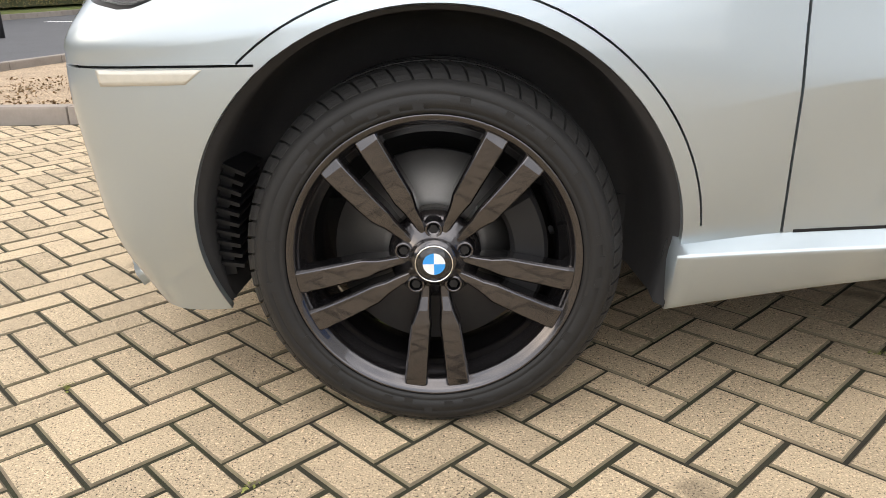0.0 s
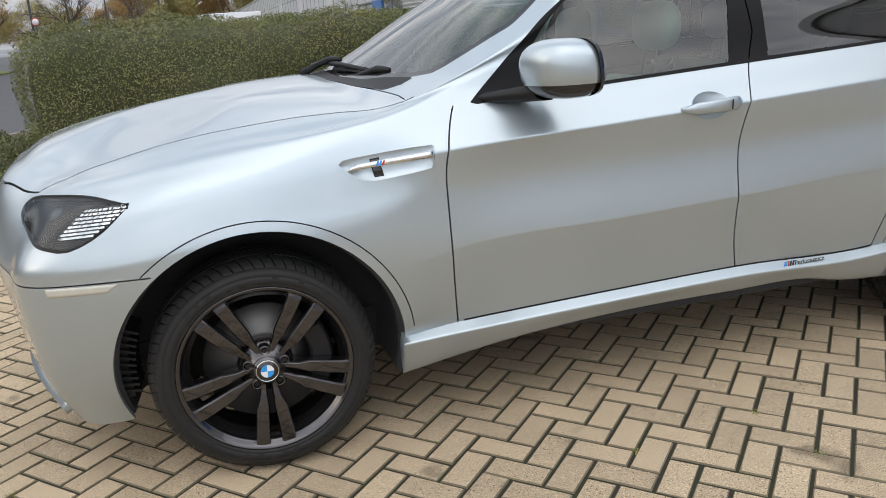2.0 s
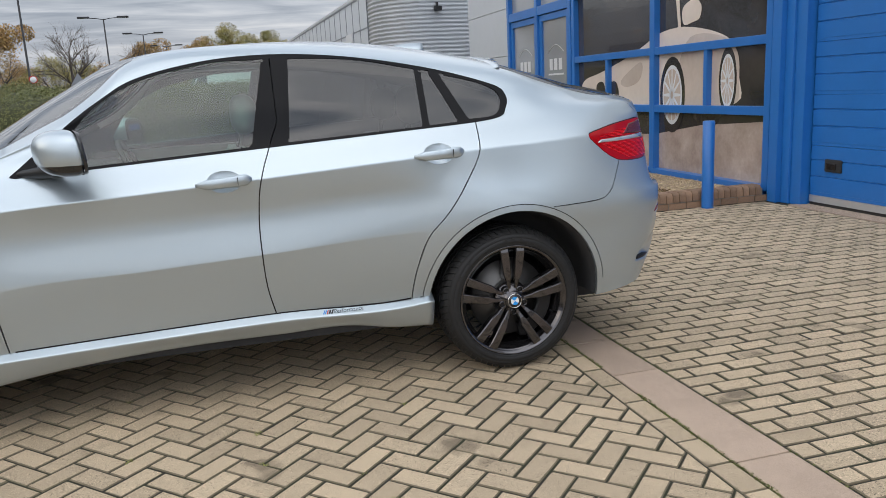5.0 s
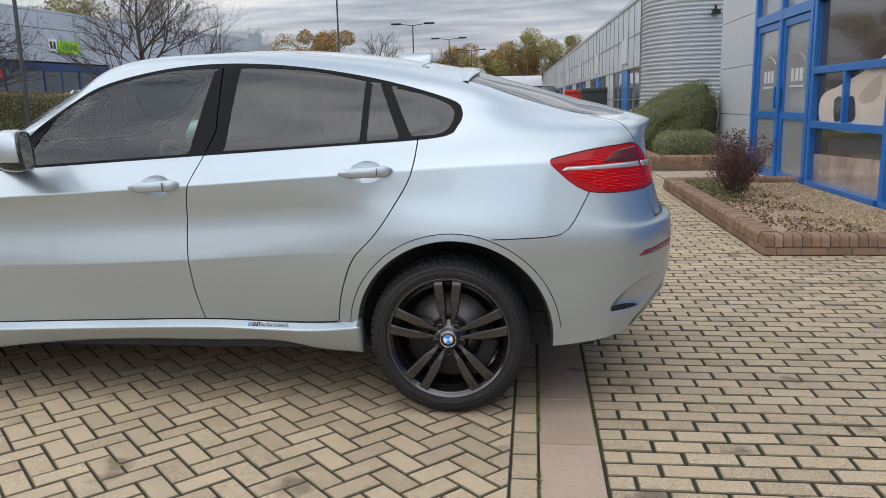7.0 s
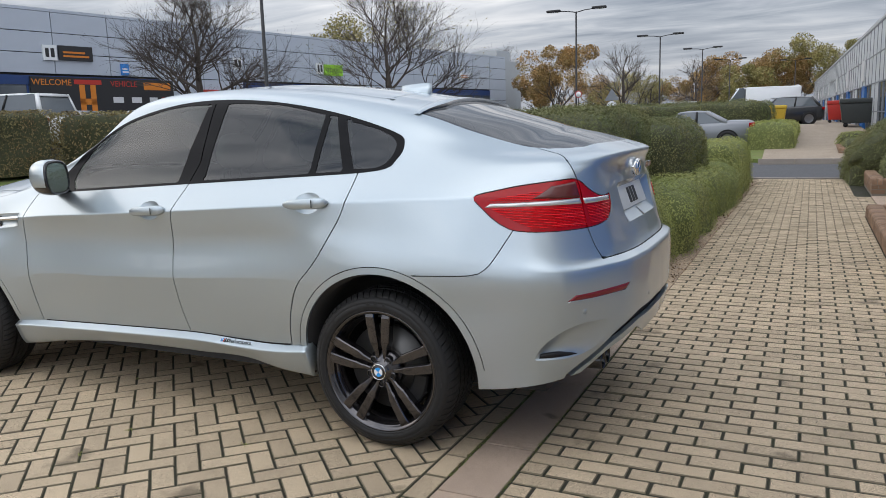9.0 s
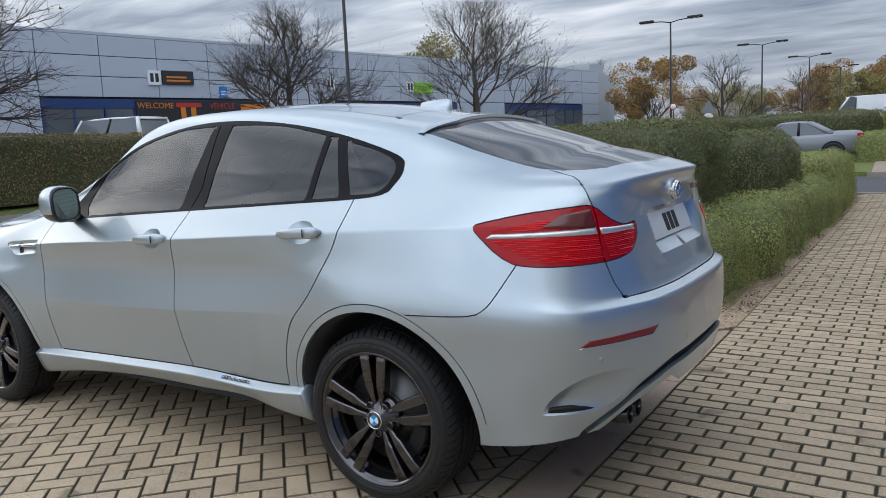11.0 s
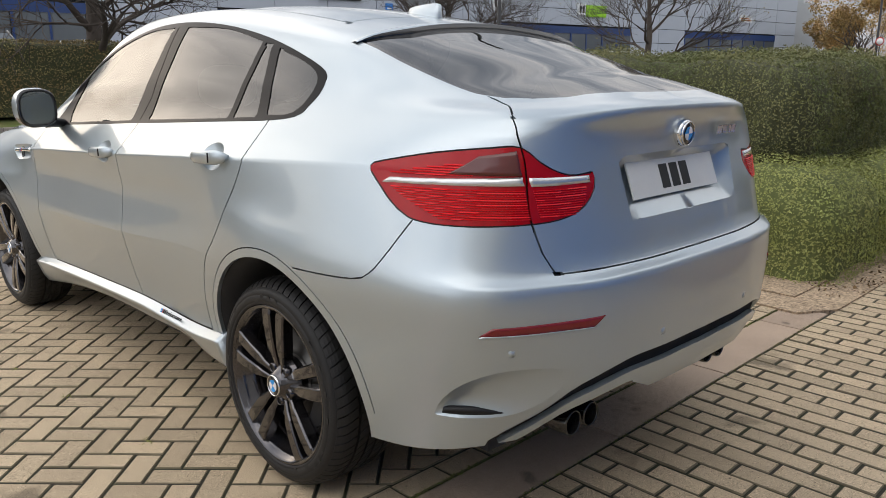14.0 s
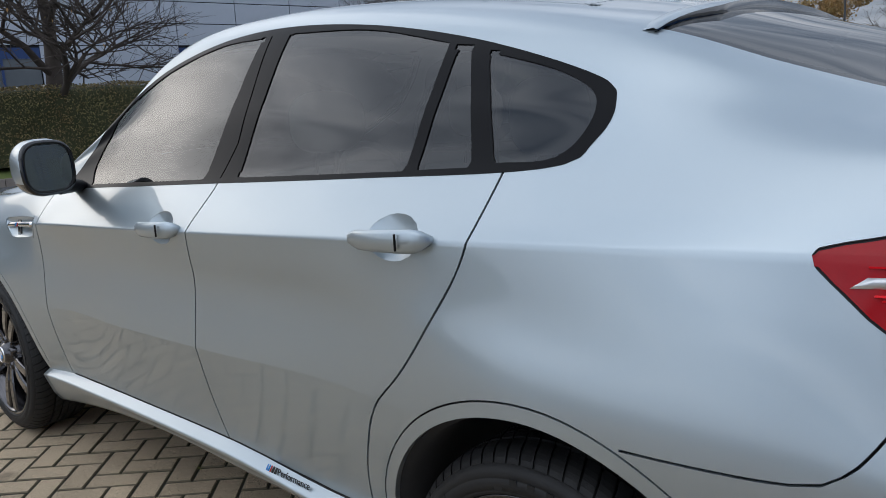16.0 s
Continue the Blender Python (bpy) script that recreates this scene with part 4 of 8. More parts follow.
part("security_lamp", boxes((1.9, 2.15, -0.28, -0.05, 4.2, 4.35), (2.0, 2.05, -0.15, 0.05, 4.3, 4.5)), M_BLACK, far, smooth=False)
bm = bmesh.new()
for r in range(5):
    box(bm, -0.055, 0.0, 2.66, 85.9, 0.12 + 1.25 * r, 0.17 + 1.25 * r)
for k in range(56):
    box(bm, -0.05, 0.0, 2.63 + 1.5 * k, 2.67 + 1.5 * k, 0.0, HF - 0.02)
M_STRIPGREY = mat("grey_cover_strip", (0.20, 0.215, 0.235), rough=0.5, vary=0.1)
tagged(part("cover_strip", bm, M_STRIPGREY, far, smooth=False), kind="stuff")
M_FARGLASS = mat("far_glass", (0.10, 0.115, 0.13), rough=0.08, vary=0.1, scale=0.6, coat=0.5)
panel_me = bpy.data.meshes.new("cladding_panel")
bm = boxes((-0.03, 0.05, 0.015, 1.485, 0.012, 1.24), bevel=0.01)
bm.to_mesh(panel_me)
bm.free()
panel_me.materials.append(M_CLAD)
glass_me = bpy.data.meshes.new("window_pane")
bm = boxes((-0.01, 0.05, 0.03, 1.47, 0.03, 1.22))
bm.to_mesh(glass_me)
bm.free()
glass_me.materials.append(M_FARGLASS)
for k in range(55):
    for r in range(4):
        glazed = r < 2 and k % 7 not in (5, 6)
        o = new("window_pane" if glazed else "cladding_panel", glass_me if glazed else panel_me)
        o.parent, o.matrix_basis = far, pose(0, 2.65 + 1.5 * k, 0.15 + 1.25 * r)
    if k % 7 == 0:
        part("door_frame", boxes((-0.07, 0.06, 2.65 + 1.5 * k + 2.9, 2.65 + 1.5 * k + 3.02, 0, 2.6), (-0.07, 0.06, 2.65 + 1.5 * k + 4.45, 2.65 + 1.5 * k + 4.57, 0, 2.6), (-0.07, 0.06, 2.65 + 1.5 * k + 2.9, 2.65 + 1.5 * k + 4.57, 2.5, 2.66), (-0.05, 0.06, 2.65 + 1.5 * k + 3.02, 2.65 + 1.5 * k + 4.45, 0, 2.5)), M_BLUE, far, "blue entrance door", smooth=False)
        part("unit_sign", boxes((-0.12, -0.06, 2.65 + 1.5 * k + 3.0, 2.65 + 1.5 * k + 4.4, 2.9, 3.9)), M_SIGN_GREY, far, "white sign board", smooth=False)

# ---- the long unit across the estate road ----
across = thing("business_unit", "long pale blue-grey clad business unit with shop fronts", "building", at=(-32.9, 2.1, 0), rz=-9.0)
M_CLAD2 = mat("pale_cladding", (0.44, 0.48, 0.545), rough=0.4, metal=0.1, vary=0.05, scale=0.3)
M_NAVY = mat("navy_front", (0.02, 0.05, 0.16), rough=0.3, vary=0.1)
HA = 7.5
part("wall", boxes((-20, -0.08, -40, 66.4, 0, HA)), M_RUBBERSEAL, across, smooth=False)
part("parapet", boxes((-0.3, 0.06, -40, 66.4, HA, HA + 0.14)), M_CLAD2, across, smooth=False)
me2 = bpy.data.meshes.new("cladding_panel")
bm = boxes((-0.05, 0.05, 0.02, 2.98, 0.02, 0.98))
bm.to_mesh(me2)
bm.free()
me2.materials.append(M_CLAD2)
me3 = bpy.data.meshes.new("window_pane")
bm = boxes((-0.02, 0.04, 0.05, 2.95, 0.05, 4.0))
bm.to_mesh(me3)
bm.free()
me3.materials.append(M_FARGLASS)
me4 = bpy.data.meshes.new("shop_front")
bm = boxes((-0.02, 0.08, 0.0, 3.0, 3.95, 4.4), (-0.02, 0.08, 0.0, 0.1, 0, 4.0), (-0.02, 0.07, 1.45, 1.55, 0, 4.0))
bm.to_mesh(me4)
bm.free()
me4.materials.append(M_NAVY)
for k in range(35):
    y = -38.6 + 3.0 * k
    front = k % 6 in (0, 1, 2, 3)
    for r in range(3 if front else 6):
        o = new("cladding_panel", me2)
        o.parent, o.matrix_basis = across, pose(0, y, HA - 1.0 * (r + 1))
    if front:
        o = new("window_pane", me3)
        o.parent, o.matrix_basis = across, pose(0, y, 0)
        o = new("shop_front", me4)
        o.parent, o.matrix_basis = across, pose(0, y, 0)
M_ORANGE = mat("orange_print", (0.62, 0.20, 0.02), rough=0.5, vary=0.05)
M_BLACKSIGN = mat("black_sign", (0.02, 0.02, 0.022), rough=0.5, vary=0.05)
M_GREENSIGN = mat("green_sign", (0.30, 0.62, 0.03), rough=0.5, vary=0.05)
M_REDP = mat("red_print", (0.45, 0.03, 0.02), rough=0.5, vary=0.05)
M_SKYSIGN = mat("blue_sign", (0.03, 0.22, 0.62), rough=0.5, vary=0.05)


def words(text, size, material, parent, m, name="lettering", thick=0.004):
    """Letters of the built-in font as a mesh."""
    cu = bpy.data.curves.new(name, "FONT")
    cu.body, cu.size, cu.extrude, cu.align_x, cu.resolution_u = text, size, thick, "CENTER", 3
    tmp = bpy.data.objects.new(name, cu)
    me = bpy.data.meshes.new_from_object(tmp)
    bpy.data.objects.remove(tmp)
    me.materials.clear()
    me.materials.append(material)
    o = new(name, me)
    o.parent, o.matrix_basis = parent, m
    return o


def sign_board(y, z, w, h, material, label, text="", tcol=None, size=0.5, bars=0):
    s = part("sign_board", boxes((0.06, 0.16, y - w / 2, y + w / 2, z - h / 2, z + h / 2), bevel=0.01), material, across, label, smooth=False)
    if text:
        words(text, size, tcol, s, pose(0.17, y, z - size * 0.35, 90, 0, 90))
    for i in range(bars):
        part("print", boxes((0.16, 0.175, y - w * 0.38, y + w * 0.38 * (1 - 0.3 * (i % 2)), z - h * 0.28 + i * h * 0.26, z - h * 0.28 + i * h * 0.26 + h * 0.13)), tcol, s, smooth=False)
    return s


for y_ in (21.15, 33.0, 40.3):
    board_ = sign_board(y_, 5.52, 0.70, 0.74, M_WHITE, "white unit number board")
    for dy in (-0.15, 0.13):
        part("print", boxes((0.16, 0.172, y_ + dy - 0.09, y_ + dy + 0.09, 5.30, 5.74)), M_BLACKSIGN, board_, smooth=False)
sign_board(22.5, 5.55, 1.8, 0.72, M_BLACKSIGN, "black sign with orange print", bars=2, tcol=M_ORANGE)
sign_board(25.2, 4.86, 0.45, 0.6, M_SKYSIGN, "small blue sign", bars=2, tcol=M_WHITE)
sign_board(41.7, 5.45, 1.9, 0.75, M_GREENSIGN, "bright green sign board", "TO LET", M_BLACKSIGN, 0.42)
sign_board(58.9, 5.6, 1.7, 0.55, M_WHITE, "white sign board", bars=2, tcol=M_ORANGE)
s = part("sign_board", boxes((0.08, 0.2, 20.0, 28.1, 1.2, 4.35)), M_BLACKSIGN, across, "black printed shop front", smooth=False)
words("WELCOME", 0.42, M_ORANGE, s, pose(0.21, 21.05, 3.95, 90, 0, 90))
words("VEHICLE", 0.42, M_REDP, s, pose(0.21, 25.0, 3.95, 90, 0, 90))
for y0, y1, z0, z1, m_ in ((22.45, 22.75, 2.3, 4.0, M_ORANGE), (23.05, 23.35, 2.3, 4.0, M_ORANGE), (22.45, 23.35, 3.0, 3.3, M_ORANGE), (22.2, 23.7, 4.02, 4.25, M_REDP), (24.3, 24.9, 3.1, 3.4, M_SIGN_GREY), (25.4, 26.0, 3.1, 3.4, M_SIGN_GREY), (26.5, 27.0, 3.1, 3.4, M_SIGN_GREY), (26.2, 27.9, 3.8, 4.2, M_ORANGE), (27.3, 27.9, 3.1, 3.4, M_REDP)):
    part("print", boxes((0.2, 0.212, y0, y1, z0, z1)), m_, s, smooth=False)
sign_board(31.0, 3.6, 1.8, 0.6, M_REDP, "red and orange shop sign", bars=2, tcol=M_ORANGE)
sign_board(35.0, 3.7, 2.4, 0.6, M_REDP, "orange shop sign", bars=2, tcol=M_ORANGE)
part("ribbed_end", boxes((-2.0, 0.0, 66.45, 69.5, 0, HA - 0.2), (-4, -1, 66.6, 69.2, HA - 0.2, HA + 0.9)), M_CORR, across, "grey ribbed end block", smooth=False)

# ---- estate road, verge, kerbs, lamps ----
M_KERB = mat("kerb_concrete", (0.27, 0.235, 0.205), rough=0.95, vary=0.2, scale=4, bump=0.5, bump_scale=90, island=0.12)
M_YELLOW = mat("yellow_line", (0.55, 0.42, 0.08), rough=0.8, vary=0.25, scale=5)
M_WHITELINE = mat("white_line", (0.62, 0.62, 0.60), rough=0.8, vary=0.25, scale=5)
verge_ = plate("verge", [(-18.4, -60), (-15.6, -60), (-15.6, 70), (-18.4, 70)], 0.03, M_GRASS, "mown grass verge with fallen leaves", "verge", 0.5)
for v in verge_.data.vertices:
    if v.co.x < -17 and v.co.z > 0:
        v.co.z += 0.45
plate("car_park", [(-32.5, -60), (-18.45, -60), (-18.45, 70), (-32.5, 70)], 0.98, M_ASPHALT, "raised asphalt car park behind the hedge", "car park", 1.1)
def rise(y):
    """The ground beyond the side road climbs a little."""
    return max(0.0, min(y - 22.0, 16.0)) * 0.045


far_verge = plate("verge_far", [(-3.2, 24), (3.3, 22.4), (3.3, 90), (-3.2, 90)], 0.03, M_GRASS, "grass and soil under the far hedges", "verge")
kerb_me = bpy.data.meshes.new("kerb_stone")
bm = boxes((-0.0625, 0.0625, 0.004, 0.908, -0.1, 0.115), bevel=0.018)
bm.to_mesh(kerb_me)
bm.free()
kerb_me.materials.append(M_KERB)


def kerb_line(name, points, label, drop=0.0):
    t = thing(name, label, "kerb", kind="structure")
    for (xa, ya), (xb, yb) in zip(points, points[1:]):
        length = math.hypot(xb - xa, yb - ya)
        n_ = max(1, round(length / 0.915))
        for k in range(n_):
            q = k / n_
            o = new("kerb_stone", kerb_me)
            o.parent = t
            o.matrix_basis = pose(xa + (xb - xa) * q, ya + (yb - ya) * q, drop, 0, 0, math.degrees(math.atan2(yb - ya, xb - xa)) - 90) @ Matrix.Diagonal((1, length / n_ / 0.915, 1, 1))
    return t


kerb_line("kerb_bed", [(2.55, 2.64), (0.5, 2.80), (-1.8, 2.90), (-3.4, 3.02), (-4.3, 3.5), (-5.0, 4.5), (-5.2, 5.6), (-4.5, 9.0), (-2.5, 13.0), (-1.2, 14.7), (3.3, 14.9)], "worn concrete kerb round the soil bed")
kerb_line("kerb_path", [(3.4, 14.95), (7.3, 14.95)], "dropped concrete kerb across the path", -0.085)
kerb_line("kerb_path_far", [(3.2, 21.6), (7.3, 21.6)], "concrete kerb beyond the side road", -0.02)
kerb_line("kerb_verge", [(-15.5, -40), (-15.5, 40)], "concrete kerb along the grass verge")
M_FARPATH = mat("worn_paving", (0.33, 0.265, 0.20), rough=0.9, vary=0.22, scale=1.5, bump=0.6, bump_scale=60, fine=0.6, coords="World")
far_path = plate("path_far", [(3.3, 21.7), (7.2, 21.7), (4.2, 110), (0.6, 110)], 0.06, M_FARPATH, "far stretch of block paved path", "path", 0.2)
plate("road_line", [(X_CUT - 0.10, -40), (X_CUT - 0.02, -40), (X_CUT - 0.02, 3.0), (X_CUT - 0.10, 3.0)], -0.070, M_YELLOW, "worn yellow line at the road's edge", "road marking", 0.01)
plate("road_line_second", [(X_CUT - 0.30, -40), (X_CUT - 0.22, -40), (X_CUT - 0.22, 3.0), (X_CUT - 0.30, 3.0)], -0.070, M_YELLOW, "worn yellow line at the road's edge", "road marking", 0.01)
for k, (x, y) in enumerate(((-9, 24), (-11, 23.4), (-13, 22.8))):
    plate("give_way_mark", [(x, y), (x + 1.1, y - 0.3), (x + 1.1, y + 0.1), (x, y + 0.4)], -0.069, M_WHITELINE, "white broken line on the road", "road marking", 0.01)
for ob_ in (far_path, far_verge):
    bm = bmesh.new()
    bm.from_mesh(ob_.data)
    for y_ in (26, 30, 34, 38):
        bmesh.ops.bisect_plane(bm, geom=bm.verts[:] + bm.edges[:] + bm.faces[:], plane_co=(0, y_, 0), plane_no=(0, 1, 0))
    for v in bm.verts:
        v.co.z += rise(v.co.y)
    bm.to_mesh(ob_.data)
    bm.free()
M_POLE = mat("dark_steel", (0.018, 0.018, 0.02), rough=0.6, metal=0.0, vary=0.1)


def street_lamp(x, y, h, r=0.07, heads=2, rz=0):
    t = thing("street_lamp", "dark steel street lamp with two flat heads", "street lamp", group="street lamps", at=(x, y, -0.05), rz=rz)
    bm = bmesh.new()
    tube(bm, [(0, 0, -0.2), (0, 0, 1.2), (0, 0, 1.25), (0, 0, h)], [r * 1.4, r * 1.4, r, r * 0.7], 10)
    part("column", bm, M_POLE, t)
    for s in (1, -1):
        bm = bmesh.new()
        tube(bm, [(0, 0, h - 0.05), (0.5 * s, 0, h + 0.05), (1.2 * s, 0, h + 0.10)], 0.03, 6)
        part("arm", bm, M_POLE, t)
        hd = part("lamp_head", boxes((1.0 * s if s > 0 else -1.85, 1.85 if s > 0 else -1.0, -0.17, 0.17, h + 0.06, h + 0.20), bevel=0.05), M_POLE, t)
        part("diffuser", boxes((1.15 if s > 0 else -1.7, 1.7 if s > 0 else -1.15, -0.12, 0.12, h + 0.045, h + 0.062)), M_SIGN_GREY, hd, smooth=False)
    return t


street_lamp(-9.6, 14.4, 9.5, 0.055)
for x, y in ((-8.6, 43.4), (-6.8, 62.0), (-5.4, 77.6), (-4.5, 96.0), (2.5, 104.0)):
    street_lamp(x, y, 8.0)
street_lamp(-8.0, -13.0, 8.0)


def road_sign(x, y, h, r, face, label):
    t = thing("road_sign", label, "road sign", at=(x, y, 0))
    bm = bmesh.new()
    tube(bm, [(0, 0, -0.1), (0, 0, h)], 0.03, 8)
    part("post", bm, M_POLE, t)
    bm = bmesh.new()
    lathe(bm, [(0.0, -0.03), (r, -0.03), (r, -0.01), (0.0, -0.01)], 24, m=Matrix.Translation((0, 0, h - r)))
    part("disc", bm, face, t)
    bm = bmesh.new()
    lathe(bm, [(r * 0.8, -0.035), (r * 1.02, -0.035), (r * 1.02, -0.028)], 24, m=Matrix.Translation((0, 0, h - r)))
    part("border", bm, M_REDP if face is M_WHITE else M_SIGN_GREY, t)


road_sign(-8.4, 43.2, 3.2, 0.21, M_WHITE, "round white and red speed sign on a post")
road_sign(-5.6, 40.0, 2.42, 0.28, M_SIGN_GREY, "round sign seen from behind on a grey post")
bm = bmesh.new()
tri = [bm.verts.new((-5.6 + a, 40.0, z_)) for a, z_ in ((-0.42, 2.46), (0.42, 2.46), (0.0, 3.12))]
bm.faces.new(tri)
bm.normal_update()
bmesh.ops.solidify(bm, geom=list(bm.faces), thickness=0.012)
tagged(part("warning_sign", bm, M_STRIPGREY, smooth=False), "triangular sign seen from behind above a round one", "road sign")
s = thing("sign_frame", "white notice board on two posts", "notice board", at=(-4.6, 60, 0))
part("board", boxes((-1.0, 1.0, -0.03, 0.03, 1.2, 2.6)), M_SIGN_GREY, s, smooth=False)
for x in (-0.9, 0.9):
    part("post", boxes((x - 0.04, x + 0.04, 0.0, 0.06, -0.1, 2.6)), M_ALU, s, smooth=False)


# ---- parked vehicles and bins ----
def car_paint(name, color, metal=0.3):
    return mat(name, color, rough=0.3, metal=metal, vary=0.03, scale=2, coat=0.8)


P_WHITE, P_GREY, P_BLACK = car_paint("white_car", (0.70, 0.71, 0.72), 0), car_paint("grey_car", (0.20, 0.21, 0.23)), car_paint("black_car", (0.02, 0.021, 0.024))
P_SILVER, P_REDCAR, P_BLUECAR = car_paint("silver_car", (0.45, 0.46, 0.48)), car_paint("red_car", (0.42, 0.03, 0.03), 0), car_paint("blue_car", (0.03, 0.07, 0.18))
# nose at -x: half length, half width, waist, roof, screen foot, roof's front, roof's rear, rear screen foot, deck
SALOON = (2.32, 0.90, 0.92, 1.43, -0.95, -0.28, 0.72, 1.50, 1.03)
HATCH = (2.02, 0.88, 0.93, 1.49, -0.98, -0.35, 1.42, 1.86, 0.97)
SUV = (2.28, 0.94, 1.08, 1.69, -1.00, -0.42, 1.62, 2.10, 1.10)
VAN = (2.75, 1.00, 1.32, 2.52, -1.98, -1.15, 2.66, 2.72, 1.32)


M_BOLT = mat("grey_alloy", (0.20, 0.20, 0.21), rough=0.35, metal=0.7, vary=0.1)


def vehicle(kind, shape, x, y, rz, paint, label, category):
    """A parked vehicle: a lofted lower body, a glazed cabin with pillars, a crowned roof, wheels and lamps."""
    L, w, waist, top, sf, rf, rr, rs, deck = shape
    van = shape is VAN
    t = thing(kind, label, category, group="parked vehicles", at=(x, y, -0.02 + (rise(y) + 0.03 if x > -3 else (1.0 if x < -15 else 0.0))), rz=rz)
    # lower body
    bm = bmesh.new()
    secs = []
    for xx, k, zt, zb in ((-L, 0.70, 0.62, 0.40), (-L + 0.05, 0.82, 0.70, 0.26), (-L + 0.28, 0.93, waist - 0.20, 0.22), (-L + 0.75, 0.985, waist - 0.10, 0.22), (sf, 1.0, waist, 0.22), (0.0, 1.0, waist + 0.02, 0.22), (rs - 0.35, 1.0, waist + 0.05, 0.22), (rs, 0.985, deck, 0.24), (L - 0.22, 0.95, deck - 0.01, 0.26), (L - 0.05, 0.87, deck - 0.06, 0.30), (L, 0.78, deck - 0.22, 0.42)):
        half_ = [(0.0, zb), (0.84 * k * w, zb), (0.965 * k * w, zb + 0.10), (k * w, zb + 0.26), (k * w * 0.985, zt - 0.13), (k * w * 0.94, zt - 0.03), (k * w * 0.82, zt), (0.0, zt + 0.035)]
        secs.append([bm.verts.new((xx, -a, b_)) for a, b_ in half_] + [bm.verts.new((xx, a, b_)) for a, b_ in half_[-2:0:-1]])
    n_ = len(secs[0])
    for a, b_ in zip(secs, secs[1:]):
        for i in range(n_):
            bm.faces.new((a[i], b_[i], b_[(i + 1) % n_], a[(i + 1) % n_]))
    bm.faces.new(secs[0])
    bm.faces.new(secs[-1][::-1])
    bmesh.ops.recalc_face_normals(bm, faces=bm.faces)
    part("body", bm, paint, t)
    # cabin: glass all round, tapering to the roof
    bw, tw, zg = 0.90 * w, (0.90 if van else 0.74) * w, top - 0.07
    foot, head = waist - 0.02, zg
    bx = -0.62 if van else rs
    tx = -0.62 if van else rr
    bm = bmesh.new()
    low_ = [bm.verts.new(p) for p in ((sf, -bw * 0.88, foot), (sf + 0.22, -bw, foot), (bx - 0.2, -bw, foot + 0.03), (bx, -bw * 0.86, foot + 0.03), (bx, bw * 0.86, foot + 0.03), (bx - 0.2, bw, foot + 0.03), (sf + 0.22, bw, foot), (sf, bw * 0.88, foot))]
    up_ = [bm.verts.new(p) for p in ((rf, -tw * 0.88, head), (rf + 0.15, -tw, head), (tx - 0.15, -tw, head), (tx, -tw * 0.86, head), (tx, tw * 0.86, head), (tx - 0.15, tw, head), (rf + 0.15, tw, head), (rf, tw * 0.88, head))]
    for i in range(8):
        bm.faces.new((low_[i], low_[(i + 1) % 8], up_[(i + 1) % 8], up_[i]))
    bmesh.ops.recalc_face_normals(bm, faces=bm.faces)
    part("cabin_glass", bm, M_FARGLASS, t, smooth=False)
    if van:
        bm = boxes((-0.66, L - 0.02, -0.97 * w, 0.97 * w, waist - 0.12, top - 0.03), bevel=0.09)
        for v in bm.verts:
            v.co.y *= 1 - 0.07 * max(0.0, (v.co.z - waist) / (top - waist))
        part("cargo_body", bm, paint, t)
    for side_ in (1, -1):
        for k, (a, b_) in enumerate((((sf + 0.10, bw * 0.965, foot), (rf + 0.07, tw * 0.965, head)), (((sf + rs) * 0.5 + 0.05, bw, foot), ((rf + rr) * 0.5 + 0.12, tw, head)), ((bx - 0.10, bw * 0.95, foot), (tx - 0.07, tw * 0.95, head)))):
            if van and k:
                continue
            bm = bmesh.new()
            tube(bm, [(a[0], -a[1] * side_, a[2]), (b_[0], -b_[1] * side_, b_[2])], [0.050, 0.042] if k != 2 else [0.10, 0.07], 8)
            part("pillar", bm, paint if k != 1 else M_BLACK, t)
    # roof
    bm = bmesh.new()
    secs = []
    for q in np.linspace(0, 1, 9):
        xx = rf - 0.06 + (rr - rf + 0.14) * q
        zc = top - 0.055 * (2 * q - 1) ** 2
        secs.append([bm.verts.new((xx, c_ * tw * 1.03 * (1 - 0.10 * (2 * q - 1) ** 4), zc - d_)) for c_, d_ in ((-0.97, 0.10), (-1.0, 0.06), (-0.90, 0.025), (-0.5, 0.006), (0, 0), (0.5, 0.006), (0.90, 0.025), (1.0, 0.06), (0.97, 0.10))])
    for a, b_ in zip(secs, secs[1:]):
        for i in range(8):
            bm.faces.new((a[i], b_[i], b_[i + 1], a[i + 1]))
    bm.faces.new(secs[0])
    bm.faces.new(secs[-1][::-1])
    bmesh.ops.recalc_face_normals(bm, faces=bm.faces)
    part("roof", bm, paint, t)
    axle = L * 0.61
    rw = 0.33 if shape in (SALOON, HATCH) else 0.37
    for wx in (-axle, axle):
        for side_ in (1, -1):
            at_ = Matrix.Translation((wx, -w * side_ - 0.008 * side_, rw)) @ Matrix.Rotation(0 if side_ > 0 else math.pi, 4, "Z")
            bm = bmesh.new()
            lathe(bm, [(0.0, -0.003), (rw + 0.055, -0.003), (rw + 0.06, 0.02)], 24, m=at_)
            part("wheel_arch", bm, M_BLACK, t, smooth=False)
            bm = bmesh.new()
            lathe(bm, [(rw * 0.66, 0.0), (rw * 0.70, -0.022), (rw * 0.93, -0.022), (rw, 0.0), (rw, 0.2)], 24, m=at_)
            wh = part("wheel", bm, M_RUBBER, t)
            bm = bmesh.new()
            lathe(bm, [(0.0, -0.014), (rw * 0.2, -0.016), (rw * 0.62, -0.006), (rw * 0.68, -0.018)], 24, m=at_)
            part("rim", bm, M_BOLT, wh)
